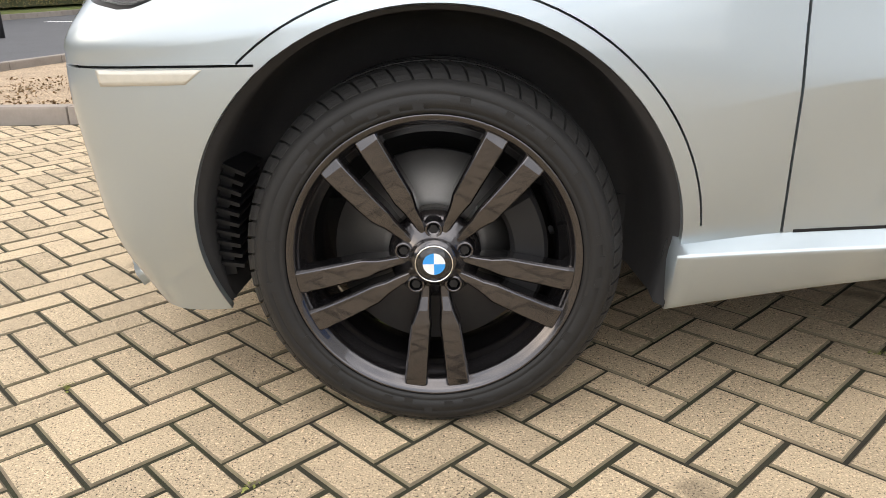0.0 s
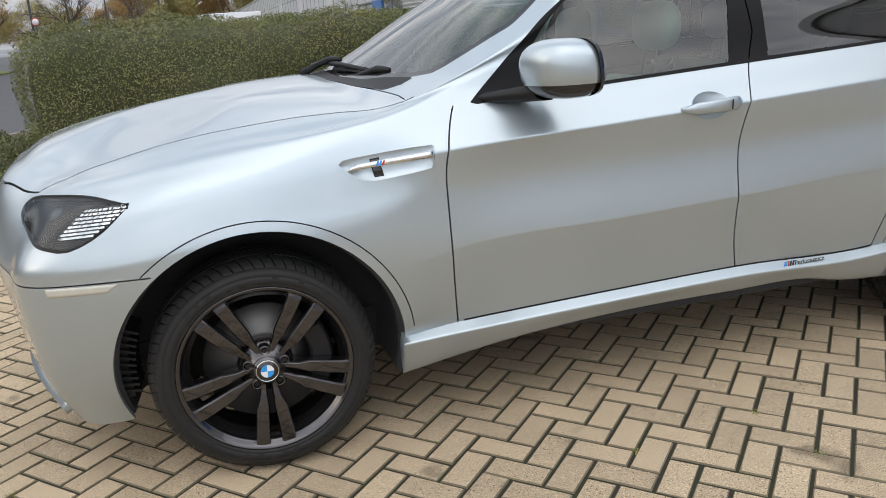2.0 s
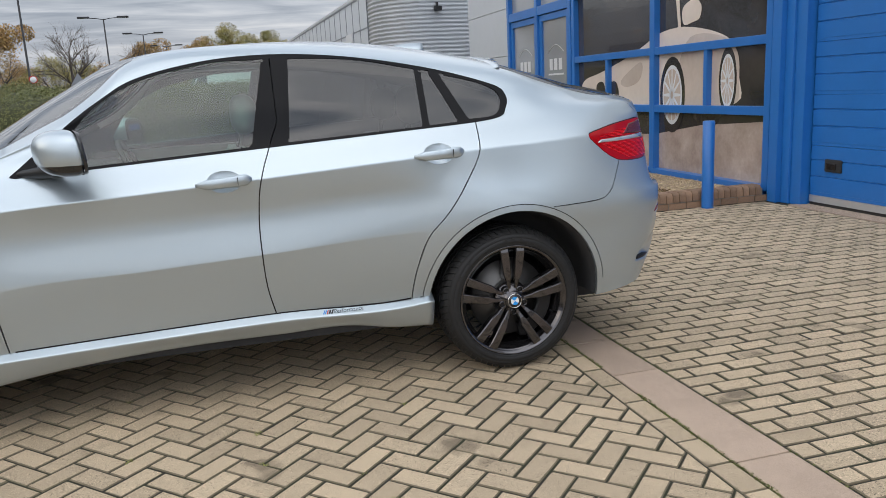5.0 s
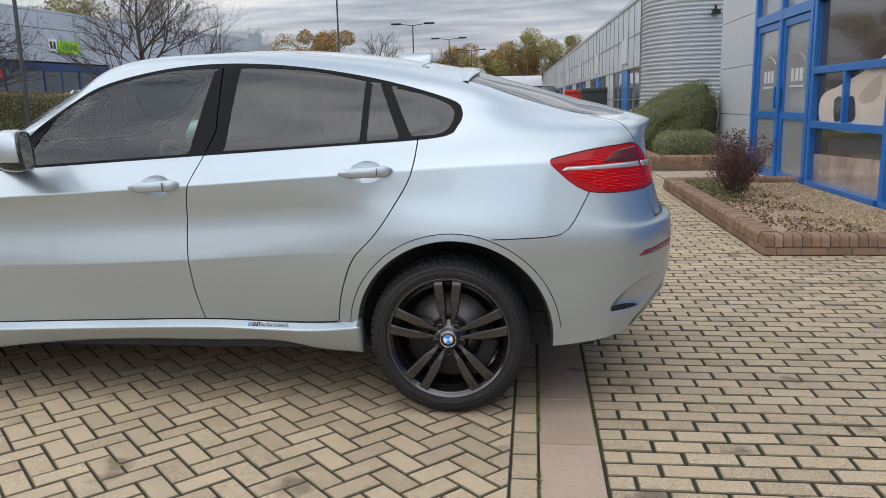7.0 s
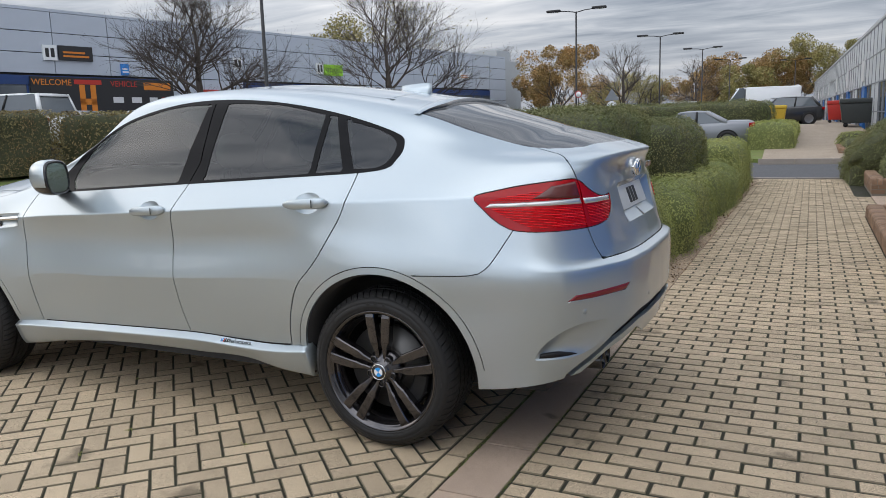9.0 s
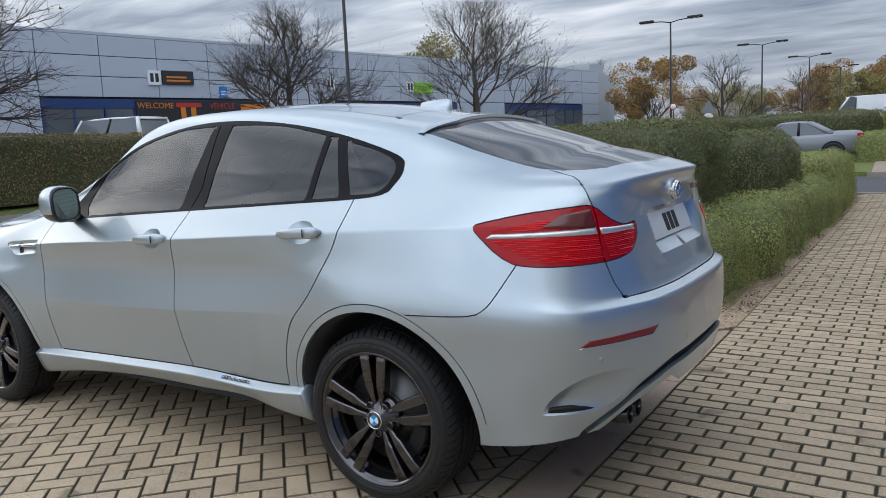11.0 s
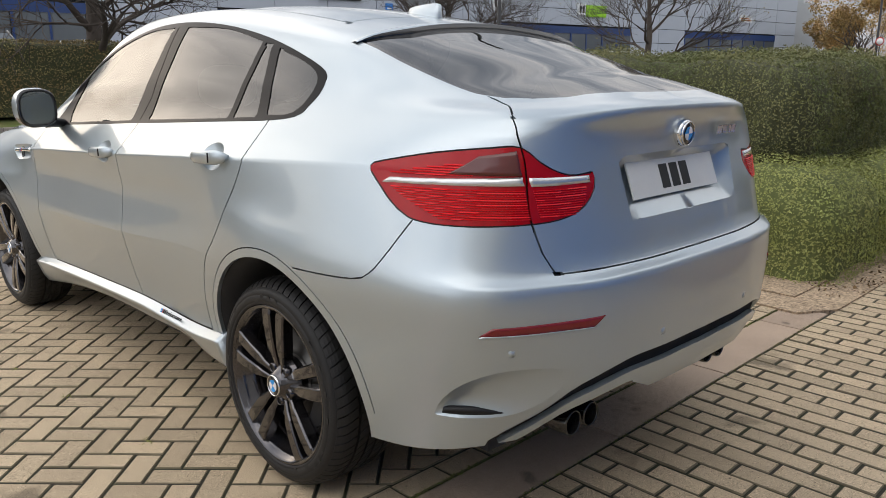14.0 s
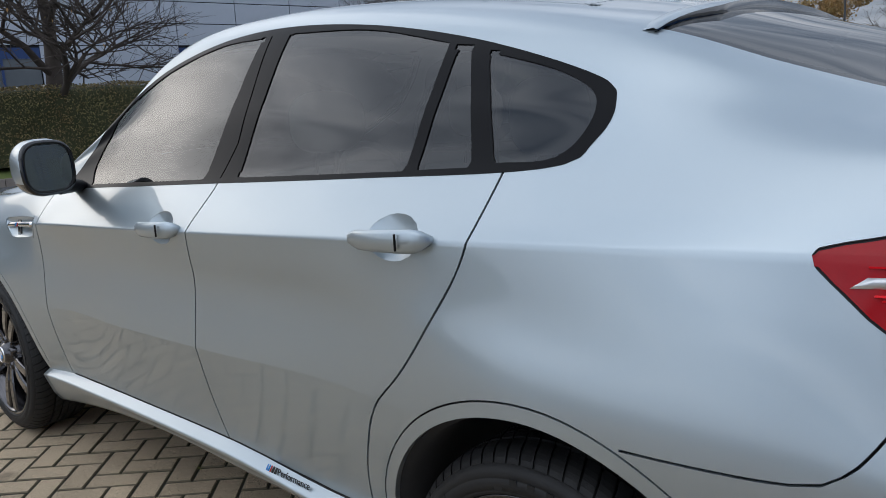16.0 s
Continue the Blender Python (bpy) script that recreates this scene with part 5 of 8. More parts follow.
    for side_ in (1, -1):
        part("tail_lamp", boxes((L - 0.20, L - 0.005, side_ * w * 0.76 - 0.15, side_ * w * 0.76 + 0.15, deck - 0.24, deck - 0.09) if not van else (L - 0.05, L + 0.005, side_ * 0.9 - 0.06, side_ * 0.9 + 0.06, 0.9, 1.4), bevel=0.02), M_RED, t)
        part("headlamp", boxes((-L + 0.04, -L + 0.22, side_ * w * 0.68 - 0.15, side_ * w * 0.68 + 0.15, 0.62, 0.74), bevel=0.03), M_SIGN_GREY, t)
    part("number_plate", boxes((L - 0.04, L + 0.006, -0.26, 0.26, 0.62, 0.73)), M_WHITE, t, smooth=False)
    return t


vehicle("saloon_car", SALOON, 0.45, 26.6, 3, P_GREY, "grey saloon car parked behind the hedge", "car")
vehicle("off_road_car", SUV, 2.9, 47.0, 14, P_BLACK, "black off-road car parked beside the path", "car")
vehicle("van", VAN, 1.1, 53.0, 8, P_WHITE, "white panel van parked beside the path", "van")
vehicle("hatchback_car", HATCH, 2.1, 51.0, 12, P_WHITE, "white hatchback parked in the row", "car")
vehicle("hatchback_car", HATCH, 2.6, 66.0, 15, P_SILVER, "silver hatchback parked in the row", "car")
vehicle("hatchback_car", HATCH, 2.4, 75.0, 15, P_BLUECAR, "blue hatchback parked in the row", "car")
vehicle("saloon_car", SALOON, 2.6, 84.0, 15, P_REDCAR, "red saloon car parked in the row", "car")
vehicle("van", VAN, -8.5, 72.0, 90, P_WHITE, "white van parked beyond the road", "van")
park = [(-20.3, -8, HATCH, P_SILVER), (-20.6, -5.0, HATCH, P_BLUECAR), (-20.4, -2.0, SALOON, P_SILVER), (-20.5, 1.2, HATCH, P_WHITE), (-20.4, 4.4, SUV, P_BLACK), (-20.6, 8.0, HATCH, P_SILVER), (-20.6, 17.5, SALOON, P_GREY), (-20.6, 21.0, HATCH, P_WHITE), (-20.6, 24.5, HATCH, P_REDCAR), (-20.2, 28.0, SALOON, P_WHITE),
        (-20.2, 38.0, SUV, P_WHITE), (-20.0, 42.0, HATCH, P_GREY), (-20.0, 46.0, HATCH, P_WHITE), (-20.0, 50.0, SALOON, P_BLUECAR), (-19.8, 54.0, SALOON, P_WHITE), (-19.6, 58.0, HATCH, P_SILVER)]
for x, y, prof_, paint_ in park:
    vehicle("parked_car", prof_, x - 0.8, y, 8 if int(y) % 2 else 186, paint_, {id(P_WHITE): "white", id(P_SILVER): "silver", id(P_GREY): "grey", id(P_BLACK): "black", id(P_REDCAR): "red", id(P_BLUECAR): "dark blue"}[id(paint_)] + " car parked behind the roadside hedge", "car")
MPV = (2.40, 0.95, 1.16, 1.98, -1.35, -0.78, 2.12, 2.36, 1.18)
vehicle("off_road_car", MPV, -21.3, 14.6, 8, P_WHITE, "white off-road car parked behind the roadside hedge", "car")
M_BINRED, M_BINDARK, M_GRIT = mat("red_bin", (0.50, 0.03, 0.02), rough=0.45, vary=0.1), mat("dark_bin", (0.03, 0.035, 0.035), rough=0.5, vary=0.15), mat("yellow_bin", (0.55, 0.36, 0.03), rough=0.5, vary=0.1)


def wheelie_bin(x, y, w, d, h, material, label):
    t = thing("bin", label, "bin", group="large waste bins", at=(x, y, 0.05 + rise(y)))
    bm = boxes((-w / 2, w / 2, -d / 2, d / 2, 0.18, h * 0.82), bevel=0.03)
    for v in bm.verts:
        f = 0.84 + 0.16 * (v.co.z / (h * 0.82))
        v.co.x *= f
        v.co.y *= f
    part("tub", bm, material, t)
    part("lid", boxes((-w / 2 - 0.03, w / 2 + 0.03, -d / 2 - 0.03, d / 2 + 0.03, h * 0.82, h), bevel=0.06), material, t)
    for sx in (-1, 1):
        for sy in (-1, 1):
            bm = bmesh.new()
            lathe(bm, [(0.0, -0.03), (0.09, -0.03), (0.09, 0.03), (0.0, 0.03)], 14, m=Matrix.Translation((sx * w * 0.36, sy * d * 0.36, 0.09)))
            part("castor", bm, M_BLACK, t)


wheelie_bin(6.75, 51.2, 1.25, 1.0, 1.35, M_BINRED, "large red wheeled waste bin by the wall")
wheelie_bin(6.1, 50.0, 1.25, 1.0, 1.35, M_BINRED, "large red wheeled waste bin by the wall")
wheelie_bin(6.75, 37.0, 1.9, 1.2, 1.3, M_BINDARK, "large dark waste bin by the wall")

wheelie_bin(2.7, 41.0, 1.4, 1.0, 1.1, M_GRIT, "yellow grit bin beside the path")

# ---- the car: one smooth body surface, cut into its panels ----
# Stations run round the left half from the nose to the tail; each line gives (x, half width, height) there.
STA = [0, 0.40, 0.75, 1.0, 1.25, 1.65, 2.07, 2.37, 2.90, 3.45, 4.05, 4.58, 5.03, 5.33, 5.58, 5.90, 6.25]
LINE_BOTTOM = [(-0.78, 0, 0.24), (-0.745, 0.40, 0.24), (-0.645, 0.66, 0.23), (-0.57, 0.78, 0.22), (-0.46, 0.80, 0.215), (0, 0.86, 0.30), (0.44, 0.88, 0.33), (0.72, 0.886, 0.395), (1.25, 0.886, 0.412),
               (1.8, 0.886, 0.425), (2.4, 0.89, 0.415), (2.93, 0.90, 0.35), (3.37, 0.905, 0.325), (3.66, 0.84, 0.36), (3.83, 0.60, 0.38), (3.91, 0.35, 0.38), (3.93, 0, 0.38)]
LINE_LOW = [(-0.83, 0, 0.36), (-0.785, 0.40, 0.36), (-0.69, 0.68, 0.36), (-0.62, 0.83, 0.36), (-0.45, 0.885, 0.38), (0, 0.94, 0.45), (0.44, 0.925, 0.43), (0.72, 0.908, 0.52), (1.25, 0.908, 0.54),
            (1.8, 0.910, 0.55), (2.4, 0.922, 0.55), (2.93, 0.955, 0.50), (3.39, 0.93, 0.46), (3.71, 0.83, 0.48), (3.89, 0.60, 0.50), (3.965, 0.35, 0.50), (3.985, 0, 0.50)]
LINE_CREASE = [(-0.86, 0, 0.55), (-0.81, 0.42, 0.55), (-0.712, 0.70, 0.55), (-0.645, 0.86, 0.55), (-0.44, 0.945, 0.57), (0, 0.985, 0.68), (0.40, 0.962, 0.64), (0.72, 0.935, 0.685), (1.25, 0.940, 0.703),
               (1.8, 0.942, 0.725), (2.4, 0.947, 0.755), (2.93, 0.985, 0.74), (3.39, 0.945, 0.66), (3.75, 0.845, 0.67), (3.92, 0.60, 0.68), (3.985, 0.35, 0.69), (4.0, 0, 0.69)]
LINE_MID = [(-0.88, 0, 0.74), (-0.83, 0.42, 0.74), (-0.722, 0.72, 0.73), (-0.64, 0.885, 0.73), (-0.41, 0.966, 0.75), (0, 0.985, 0.81), (0.40, 0.955, 0.84), (0.72, 0.922, 0.89), (1.25, 0.922, 0.91),
            (1.8, 0.924, 0.925), (2.4, 0.935, 0.95), (2.93, 0.975, 0.90), (3.39, 0.955, 0.86), (3.755, 0.85, 0.845), (3.915, 0.62, 0.85), (3.98, 0.35, 0.855), (3.99, 0, 0.855)]
LINE_LEDGE = [(-0.875, 0, 0.80), (-0.82, 0.42, 0.80), (-0.705, 0.71, 0.79), (-0.63, 0.885, 0.79), (-0.40, 0.962, 0.80), (0, 0.975, 0.855), (0.40, 0.942, 0.90), (0.72, 0.930, 0.955), (1.25, 0.932, 0.975),
              (1.8, 0.936, 0.995), (2.4, 0.942, 1.02), (2.93, 0.947, 1.0), (3.39, 0.926, 0.965), (3.725, 0.825, 0.90), (3.872, 0.615, 0.878), (3.932, 0.35, 0.878), (3.945, 0, 0.878)]
LINE_SHOULDER = [(-0.855, 0, 0.88), (-0.80, 0.42, 0.88), (-0.672, 0.68, 0.87), (-0.56, 0.86, 0.88), (-0.36, 0.93, 0.91), (0, 0.945, 0.95), (0.40, 0.928, 0.985), (0.72, 0.942, 1.010), (1.25, 0.946, 1.037),
                 (1.8, 0.948, 1.065), (2.4, 0.946, 1.10), (2.93, 0.925, 1.128), (3.39, 0.868, 1.145), (3.66, 0.765, 1.14), (3.80, 0.65, 1.135), (3.86, 0.37, 1.13), (3.87, 0, 1.13)]
LINE_BELT = [(-0.81, 0, 0.985), (-0.76, 0.42, 0.975), (-0.63, 0.63, 0.955), (-0.52, 0.77, 0.965), (-0.32, 0.86, 1.0), (0, 0.885, 1.045), (0.42, 0.88, 1.095), (0.74, 0.85, 1.14), (1.25, 0.858, 1.163),
             (1.8, 0.860, 1.190), (2.4, 0.852, 1.222), (2.93, 0.825, 1.25), (3.36, 0.78, 1.26), (3.60, 0.715, 1.265), (3.755, 0.63, 1.275), (3.87, 0.35, 1.30), (3.89, 0, 1.305)]
LINE_GLASS = [(-0.74, 0, 1.04), (-0.69, 0.40, 1.03), (-0.57, 0.58, 1.00), (-0.45, 0.71, 1.015), (-0.27, 0.79, 1.045), (0, 0.81, 1.085), (0.44, 0.83, 1.125), (0.86, 0.80, 1.25), (1.26, 0.755, 1.37),
              (1.8, 0.765, 1.40), (2.4, 0.765, 1.385), (2.96, 0.735, 1.375), (3.30, 0.68, 1.345), (3.52, 0.62, 1.325), (3.66, 0.56, 1.32), (3.78, 0.33, 1.335), (3.80, 0, 1.34)]
LINE_RAIL = [(-0.66, 0, 1.085), (-0.62, 0.36, 1.075), (-0.50, 0.54, 1.045), (-0.38, 0.63, 1.055), (-0.22, 0.71, 1.08), (0.05, 0.74, 1.115), (0.50, 0.79, 1.148), (0.97, 0.76, 1.345), (1.29, 0.635, 1.58),
             (1.8, 0.635, 1.62), (2.4, 0.635, 1.575), (2.97, 0.625, 1.497), (3.25, 0.585, 1.422), (3.42, 0.55, 1.378), (3.54, 0.48, 1.366), (3.64, 0.28, 1.378), (3.66, 0, 1.382)]
LINE_ROOF = [(-0.5, 0, 1.13), (-0.48, 0.25, 1.12), (-0.40, 0.36, 1.10), (-0.28, 0.42, 1.11), (-0.12, 0.47, 1.14), (0.08, 0.48, 1.18), (0.46, 0.52, 1.20), (0.88, 0.48, 1.43), (1.24, 0.40, 1.62),
             (1.8, 0.40, 1.672), (2.4, 0.40, 1.645), (2.95, 0.40, 1.556), (3.20, 0.38, 1.489), (3.36, 0.34, 1.447), (3.48, 0.28, 1.416), (3.56, 0.16, 1.403), (3.58, 0, 1.402)]
LINE_SPINE = [(-0.35, 0, 1.155), (-0.34, 0, 1.157), (-0.30, 0, 1.165), (-0.22, 0, 1.178), (-0.08, 0, 1.198), (0.10, 0, 1.222), (0.40, 0, 1.24), (0.82, 0, 1.46), (1.20, 0, 1.64),
              (1.8, 0, 1.69), (2.4, 0, 1.668), (2.93, 0, 1.586), (3.18, 0, 1.516), (3.34, 0, 1.470), (3.45, 0, 1.438), (3.50, 0, 1.424), (3.52, 0, 1.419)]
LINES = [LINE_BOTTOM, LINE_LOW, LINE_CREASE, LINE_MID, LINE_LEDGE, LINE_SHOULDER, LINE_BELT, LINE_GLASS, LINE_RAIL, LINE_ROOF, LINE_SPINE]
U = np.array([0, 0.12, 0.30, 0.48, 0.56, 0.63, 0.78, 1.0, 1.25, 1.55, 1.95])
NL = len(LINES)
TABLE = np.array(LINES).transpose(1, 0, 2)
# one more station before the scuttle keeps the hood straight up to the windscreen
BEFORE_SCREEN = 1.90
extra_row = spline(STA, TABLE.reshape(len(STA), -1))(np.array([BEFORE_SCREEN])).reshape(NL, 3)
extra_row[8:] = TABLE[5, 8:] * 0.4 + TABLE[6, 8:] * 0.6
along = spline(STA[:6] + [BEFORE_SCREEN] + STA[6:], np.insert(TABLE, 6, extra_row, axis=0).reshape(len(STA) + 1, -1))
# how sharp the crease on a line is, by station
SHARP = {2: spline(STA, [0, 0, 0, 0, 0, 0, 0, 0.6, 1, 1, 0.5, 0, 0, 0, 0, 0, 0]), 4: spline(STA, [0] * 13 + [0.3, 1, 1, 1]), 3: spline(STA, [0] * 13 + [0.3, 1, 1, 1]),
         5: spline(STA, [0, 0, 0, 0, 0, 0, 0.6, 1, 1, 1, 1, 1, 1, 0.7, 0, 0, 0]), 6: spline(STA, [0, 0, 0, 0, 0, 0, 0, 0, 0, 0, 0, 0, 0, 0, 0.5, 1, 1])}


def body(s, u):
    """The place on the left body surface at (s, u), as x, -half width, height; arrays allowed."""
    s, u = np.asarray(s, float), np.asarray(u, float)
    L = along(s).reshape(*s.shape, NL, 3)
    d = np.diff(L, axis=-2) / np.diff(U)[:, None]
    h = np.diff(U)
    tan = np.zeros_like(L)
    tan[..., 1:-1, :] = (d[..., :-1, :] * h[1:, None] + d[..., 1:, :] * h[:-1, None]) / (h[1:] + h[:-1])[:, None]
    tan[..., 0, :] = d[..., 0, :]
    tan[..., -1, :] = d[..., -1, :] * np.array([0.2, 1, 0])
    lo, hi = tan.copy(), tan.copy()
    for k, f in SHARP.items():
        w = np.clip(f(s), 0, 1)
        lo[..., k, :] += w * (d[..., k - 1, :] - tan[..., k, :]) * (1.0 if k == 2 else 0.85)
        hi[..., k, :] += w * (d[..., k, :] - tan[..., k, :]) * (1.0 if k == 2 else 0.85)
    i = np.clip(np.searchsorted(U, u, side="right") - 1, 0, NL - 2)
    q = ((u - U[i]) / h[i])[..., None]
    take = lambda a, j: np.take_along_axis(a, j[..., None, None].repeat(3, -1), -2)[..., 0, :]  # noqa: E731
    hh = h[i][..., None]
    p = (2 * q**3 - 3 * q**2 + 1) * take(L, i) + (q**3 - 2 * q**2 + q) * hh * take(hi, i) + (3 * q**2 - 2 * q**3) * take(L, i + 1) + (q**3 - q**2) * hh * take(lo, i + 1)
    p[..., 1] *= -1
    return p


def normals(s, u):
    e = 2e-3
    a = body(np.clip(s + e, 0, STA[-1]), u) - body(np.clip(s - e, 0, STA[-1]), u)
    b = body(s, np.clip(u + e, 0, U[-1])) - body(s, np.clip(u - e, 0, U[-1]))
    n = np.cross(a, b)
    return n / np.maximum(np.linalg.norm(n, axis=-1, keepdims=True), 1e-9)


S_GRID = np.concatenate([np.linspace(a, b, max(2, int((b - a) / (0.022 if 2.3 < a < 4.5 else 0.03))), endpoint=False) for a, b in zip(STA, STA[1:])] + [[STA[-1]]])
U_GRID = np.concatenate([np.linspace(a, b, n, endpoint=False) for a, b, n in zip(U, U[1:], (6, 8, 8, 5, 5, 8, 14, 15, 8, 8))] + [[U[-1]]])
U_GRID = np.sort(np.concatenate([U_GRID, U[2] + np.array((-0.009, -0.003, 0.003, 0.009)), U[5] + np.array((-0.006, 0.006))]))
car = thing("car", "silver blue four-door coupe off-road car with black wheels", "car")


FINE_S, FINE_U = np.meshgrid(np.linspace(0, STA[-1], 500), np.linspace(0, U[-1], 200), indexing="ij")
FINE_P = body(FINE_S, FINE_U)


def station(x, w, z):
    """The (s, u) of the body surface nearest to a place."""
    k = np.argmin(((FINE_P - np.array((x, -w, z))) ** 2).sum(-1))
    return FINE_S.flat[k], FINE_U.flat[k]


def sz(*places):
    return [(station(*p)[0], p[2]) for p in places]


# outlines: side view (x, z), plan (x, w), or station and height (s, z)
GAP_FRONT = spline([0.30, 0.40, 0.60, 0.80, 1.00, 1.08, 1.15, 1.25], [0.668, 0.660, 0.645, 0.640, 0.648, 0.672, 0.706, 0.78])
GAP_MID = spline([0.30, 0.43, 0.55, 0.72, 0.90, 1.06, 1.19, 1.30], [1.82, 1.783, 1.757, 1.745, 1.748, 1.772, 1.822, 1.87])
GAP_REAR = spline([0.30, 0.425, 0.612, 0.745, 0.825, 0.977, 1.087, 1.245, 1.35], [2.42, 2.425, 2.465, 2.527, 2.605, 2.715, 2.778, 2.805, 2.81])
ARCH_F, ARCH_R = (0.005, 0.368, 0.462), (2.955, 0.372, 0.445)
DLO = rounded([(0.748, 1.132), (1.25, 1.160), (1.8, 1.190), (2.4, 1.222), (2.89, 1.252), (2.978, 1.300), (2.996, 1.365), (2.935, 1.420), (2.62, 1.513), (2.25, 1.580), (1.9, 1.606), (1.58, 1.588), (1.28, 1.522), (1.12, 1.430), (0.99, 1.335)], 6, sharp=(0,))
GLASS_FRONT = rounded([(0.985, 1.157), (1.748, 1.199), (1.833, 1.584), (1.60, 1.577), (1.315, 1.518), (1.15, 1.436), (1.045, 1.345), (0.958, 1.217)], 6, sharp=(0, 1, 2))
GLASS_REAR = rounded([(1.916, 1.209), (2.542, 1.240), (2.550, 1.511), (2.27, 1.566), (1.953, 1.586)], 6, sharp=(0, 1, 2, 4))
GLASS_SMALL = rounded([(2.574, 1.243), (2.722, 1.251), (2.616, 1.496), (2.580, 1.504)], 6, sharp=(0, 1, 2, 3))
GLASS_QUARTER = rounded([(2.773, 1.260), (2.905, 1.270), (2.955, 1.322), (2.948, 1.384), (2.85, 1.434), (2.668, 1.482)], 6, sharp=(0, 5))
HOOD = [(-0.84, -0.2), (-0.84, 0.0), (-0.81, 0.30), (-0.74, 0.46), (-0.66, 0.58), (-0.606, 0.645), (-0.387, 0.685), (-0.134, 0.711), (0.2, 0.735), (0.42, 0.78), (0.555, 0.80), (0.545, 0.74), (0.445, 0.50), (0.375, 0.25), (0.355, 0), (0.355, -0.2)]
SCREEN = [(0.40, -0.2), (0.40, 0), (0.42, 0.25), (0.48, 0.45), (0.61, 0.66), (0.68, 0.715), (0.97, 0.705), (1.15, 0.64), (1.27, 0.575), (1.245, 0.30), (1.235, 0), (1.235, -0.2)]
COWL = [(0.355, -0.2), (0.355, 0), (0.375, 0.25), (0.445, 0.50), (0.515, 0.655), (0.56, 0.672), (0.605, 0.672), (0.61, 0.66), (0.48, 0.45), (0.42, 0.25), (0.40, 0), (0.40, -0.2)]
REAR_SCREEN = [(2.975, -0.2), (2.975, 0), (2.985, 0.30), (3.005, 0.600), (3.15, 0.596), (3.35, 0.590), (3.53, 0.585), (3.61, 0.565), (3.68, 0.51), (3.735, 0.43), (3.772, 0.28), (3.788, 0.13), (3.792, 0), (3.792, -0.2)]
DECK = [(3.40, -0.2), (3.40, 0.50), (3.49, 0.575), (3.60, 0.585), (3.66, 0.60), (3.712, 0.645), (4.2, 0.70), (4.2, -0.2)]
HEAD = rounded(sz((-0.323, 0.918, 0.944), (-0.447, 0.835, 0.966), (-0.569, 0.719, 0.961), (-0.640, 0.635, 0.942), (-0.667, 0.666, 0.892), (-0.612, 0.828, 0.852), (-0.552, 0.903, 0.834), (-0.504, 0.925, 0.832), (-0.412, 0.934, 0.870)), 6, sharp=(0,))
TAIL_3D = [(3.385, 0.868, 1.145), (3.43, 0.865, 1.09), (3.48, 0.86, 1.043), (3.55, 0.84, 1.011), (3.66, 0.78, 1.003), (3.804, 0.663, 1.008), (3.845, 0.57, 1.022), (3.865, 0.50, 1.05), (3.868, 0.465, 1.09), (3.844, 0.45, 1.132), (3.83, 0.55, 1.128),
           (3.80, 0.62, 1.158), (3.766, 0.668, 1.205), (3.70, 0.72, 1.203), (3.58, 0.80, 1.188), (3.45, 0.855, 1.166)]
TAIL = rounded(sz(*TAIL_3D), 5, sharp=(9,))
GATE_S = [station(3.712, 0.645, 1.283)[0], station(3.766, 0.668, 1.205)[0], station(3.808, 0.675, 1.005)[0], station(3.88, 0.64, 0.872)[0]]
GATE = spline([0.80, 0.872, 1.005, 1.205, 1.283, 1.40], [GATE_S[3] + 0.07, GATE_S[3], GATE_S[2], GATE_S[1], GATE_S[0], GATE_S[0] - 0.05])
BUMPER_R = signed(rounded([(2.9, 0.1), (2.9, 0.815), (3.15, 0.822), (3.28, 0.826), (3.36, 0.829), (3.42, 0.836), (3.455, 0.856), (3.48, 0.885), (3.51, 0.935), (3.568, 1.040), (4.3, 1.040), (4.3, 0.1)], 5, sharp=(0, 1, 9, 10, 11)))
BUMPER_F = spline([0, 0.7, 1.0, 1.3, 2.0], [0.745, 0.738, 0.730, 0.734, 0.736])
MARK_S = (station(-0.582, 0.92, 0.717)[0], station(-0.41, 0.965, 0.725)[0])
REFL_S = (station(3.771, 0.833, 0.727)[0], station(3.935, 0.554, 0.749)[0])

half = bmesh.new()
LS, LU = half.verts.layers.float.new("s"), half.verts.layers.float.new("u")
grid = []
P0 = body(*np.meshgrid(S_GRID, U_GRID, indexing="ij"))
for s, row in zip(S_GRID, P0):
    line = []
    for u, p in zip(U_GRID, row):
        v = half.verts.new(p)
        v[LS], v[LU] = s, u
        line.append(v)
    grid.append(line)
for a, b in zip(grid, grid[1:]):
    for k in range(len(a) - 1):
        half.faces.new((a[k], b[k], b[k + 1], a[k + 1]))


def places(items):
    """s, u and place (with half width positive) of vertices."""
    s, u = np.array([v[LS] for v in items]), np.array([v[LU] for v in items])
    p = body(s, u)
    return s, u, p[:, 0], -p[:, 1], p[:, 2]


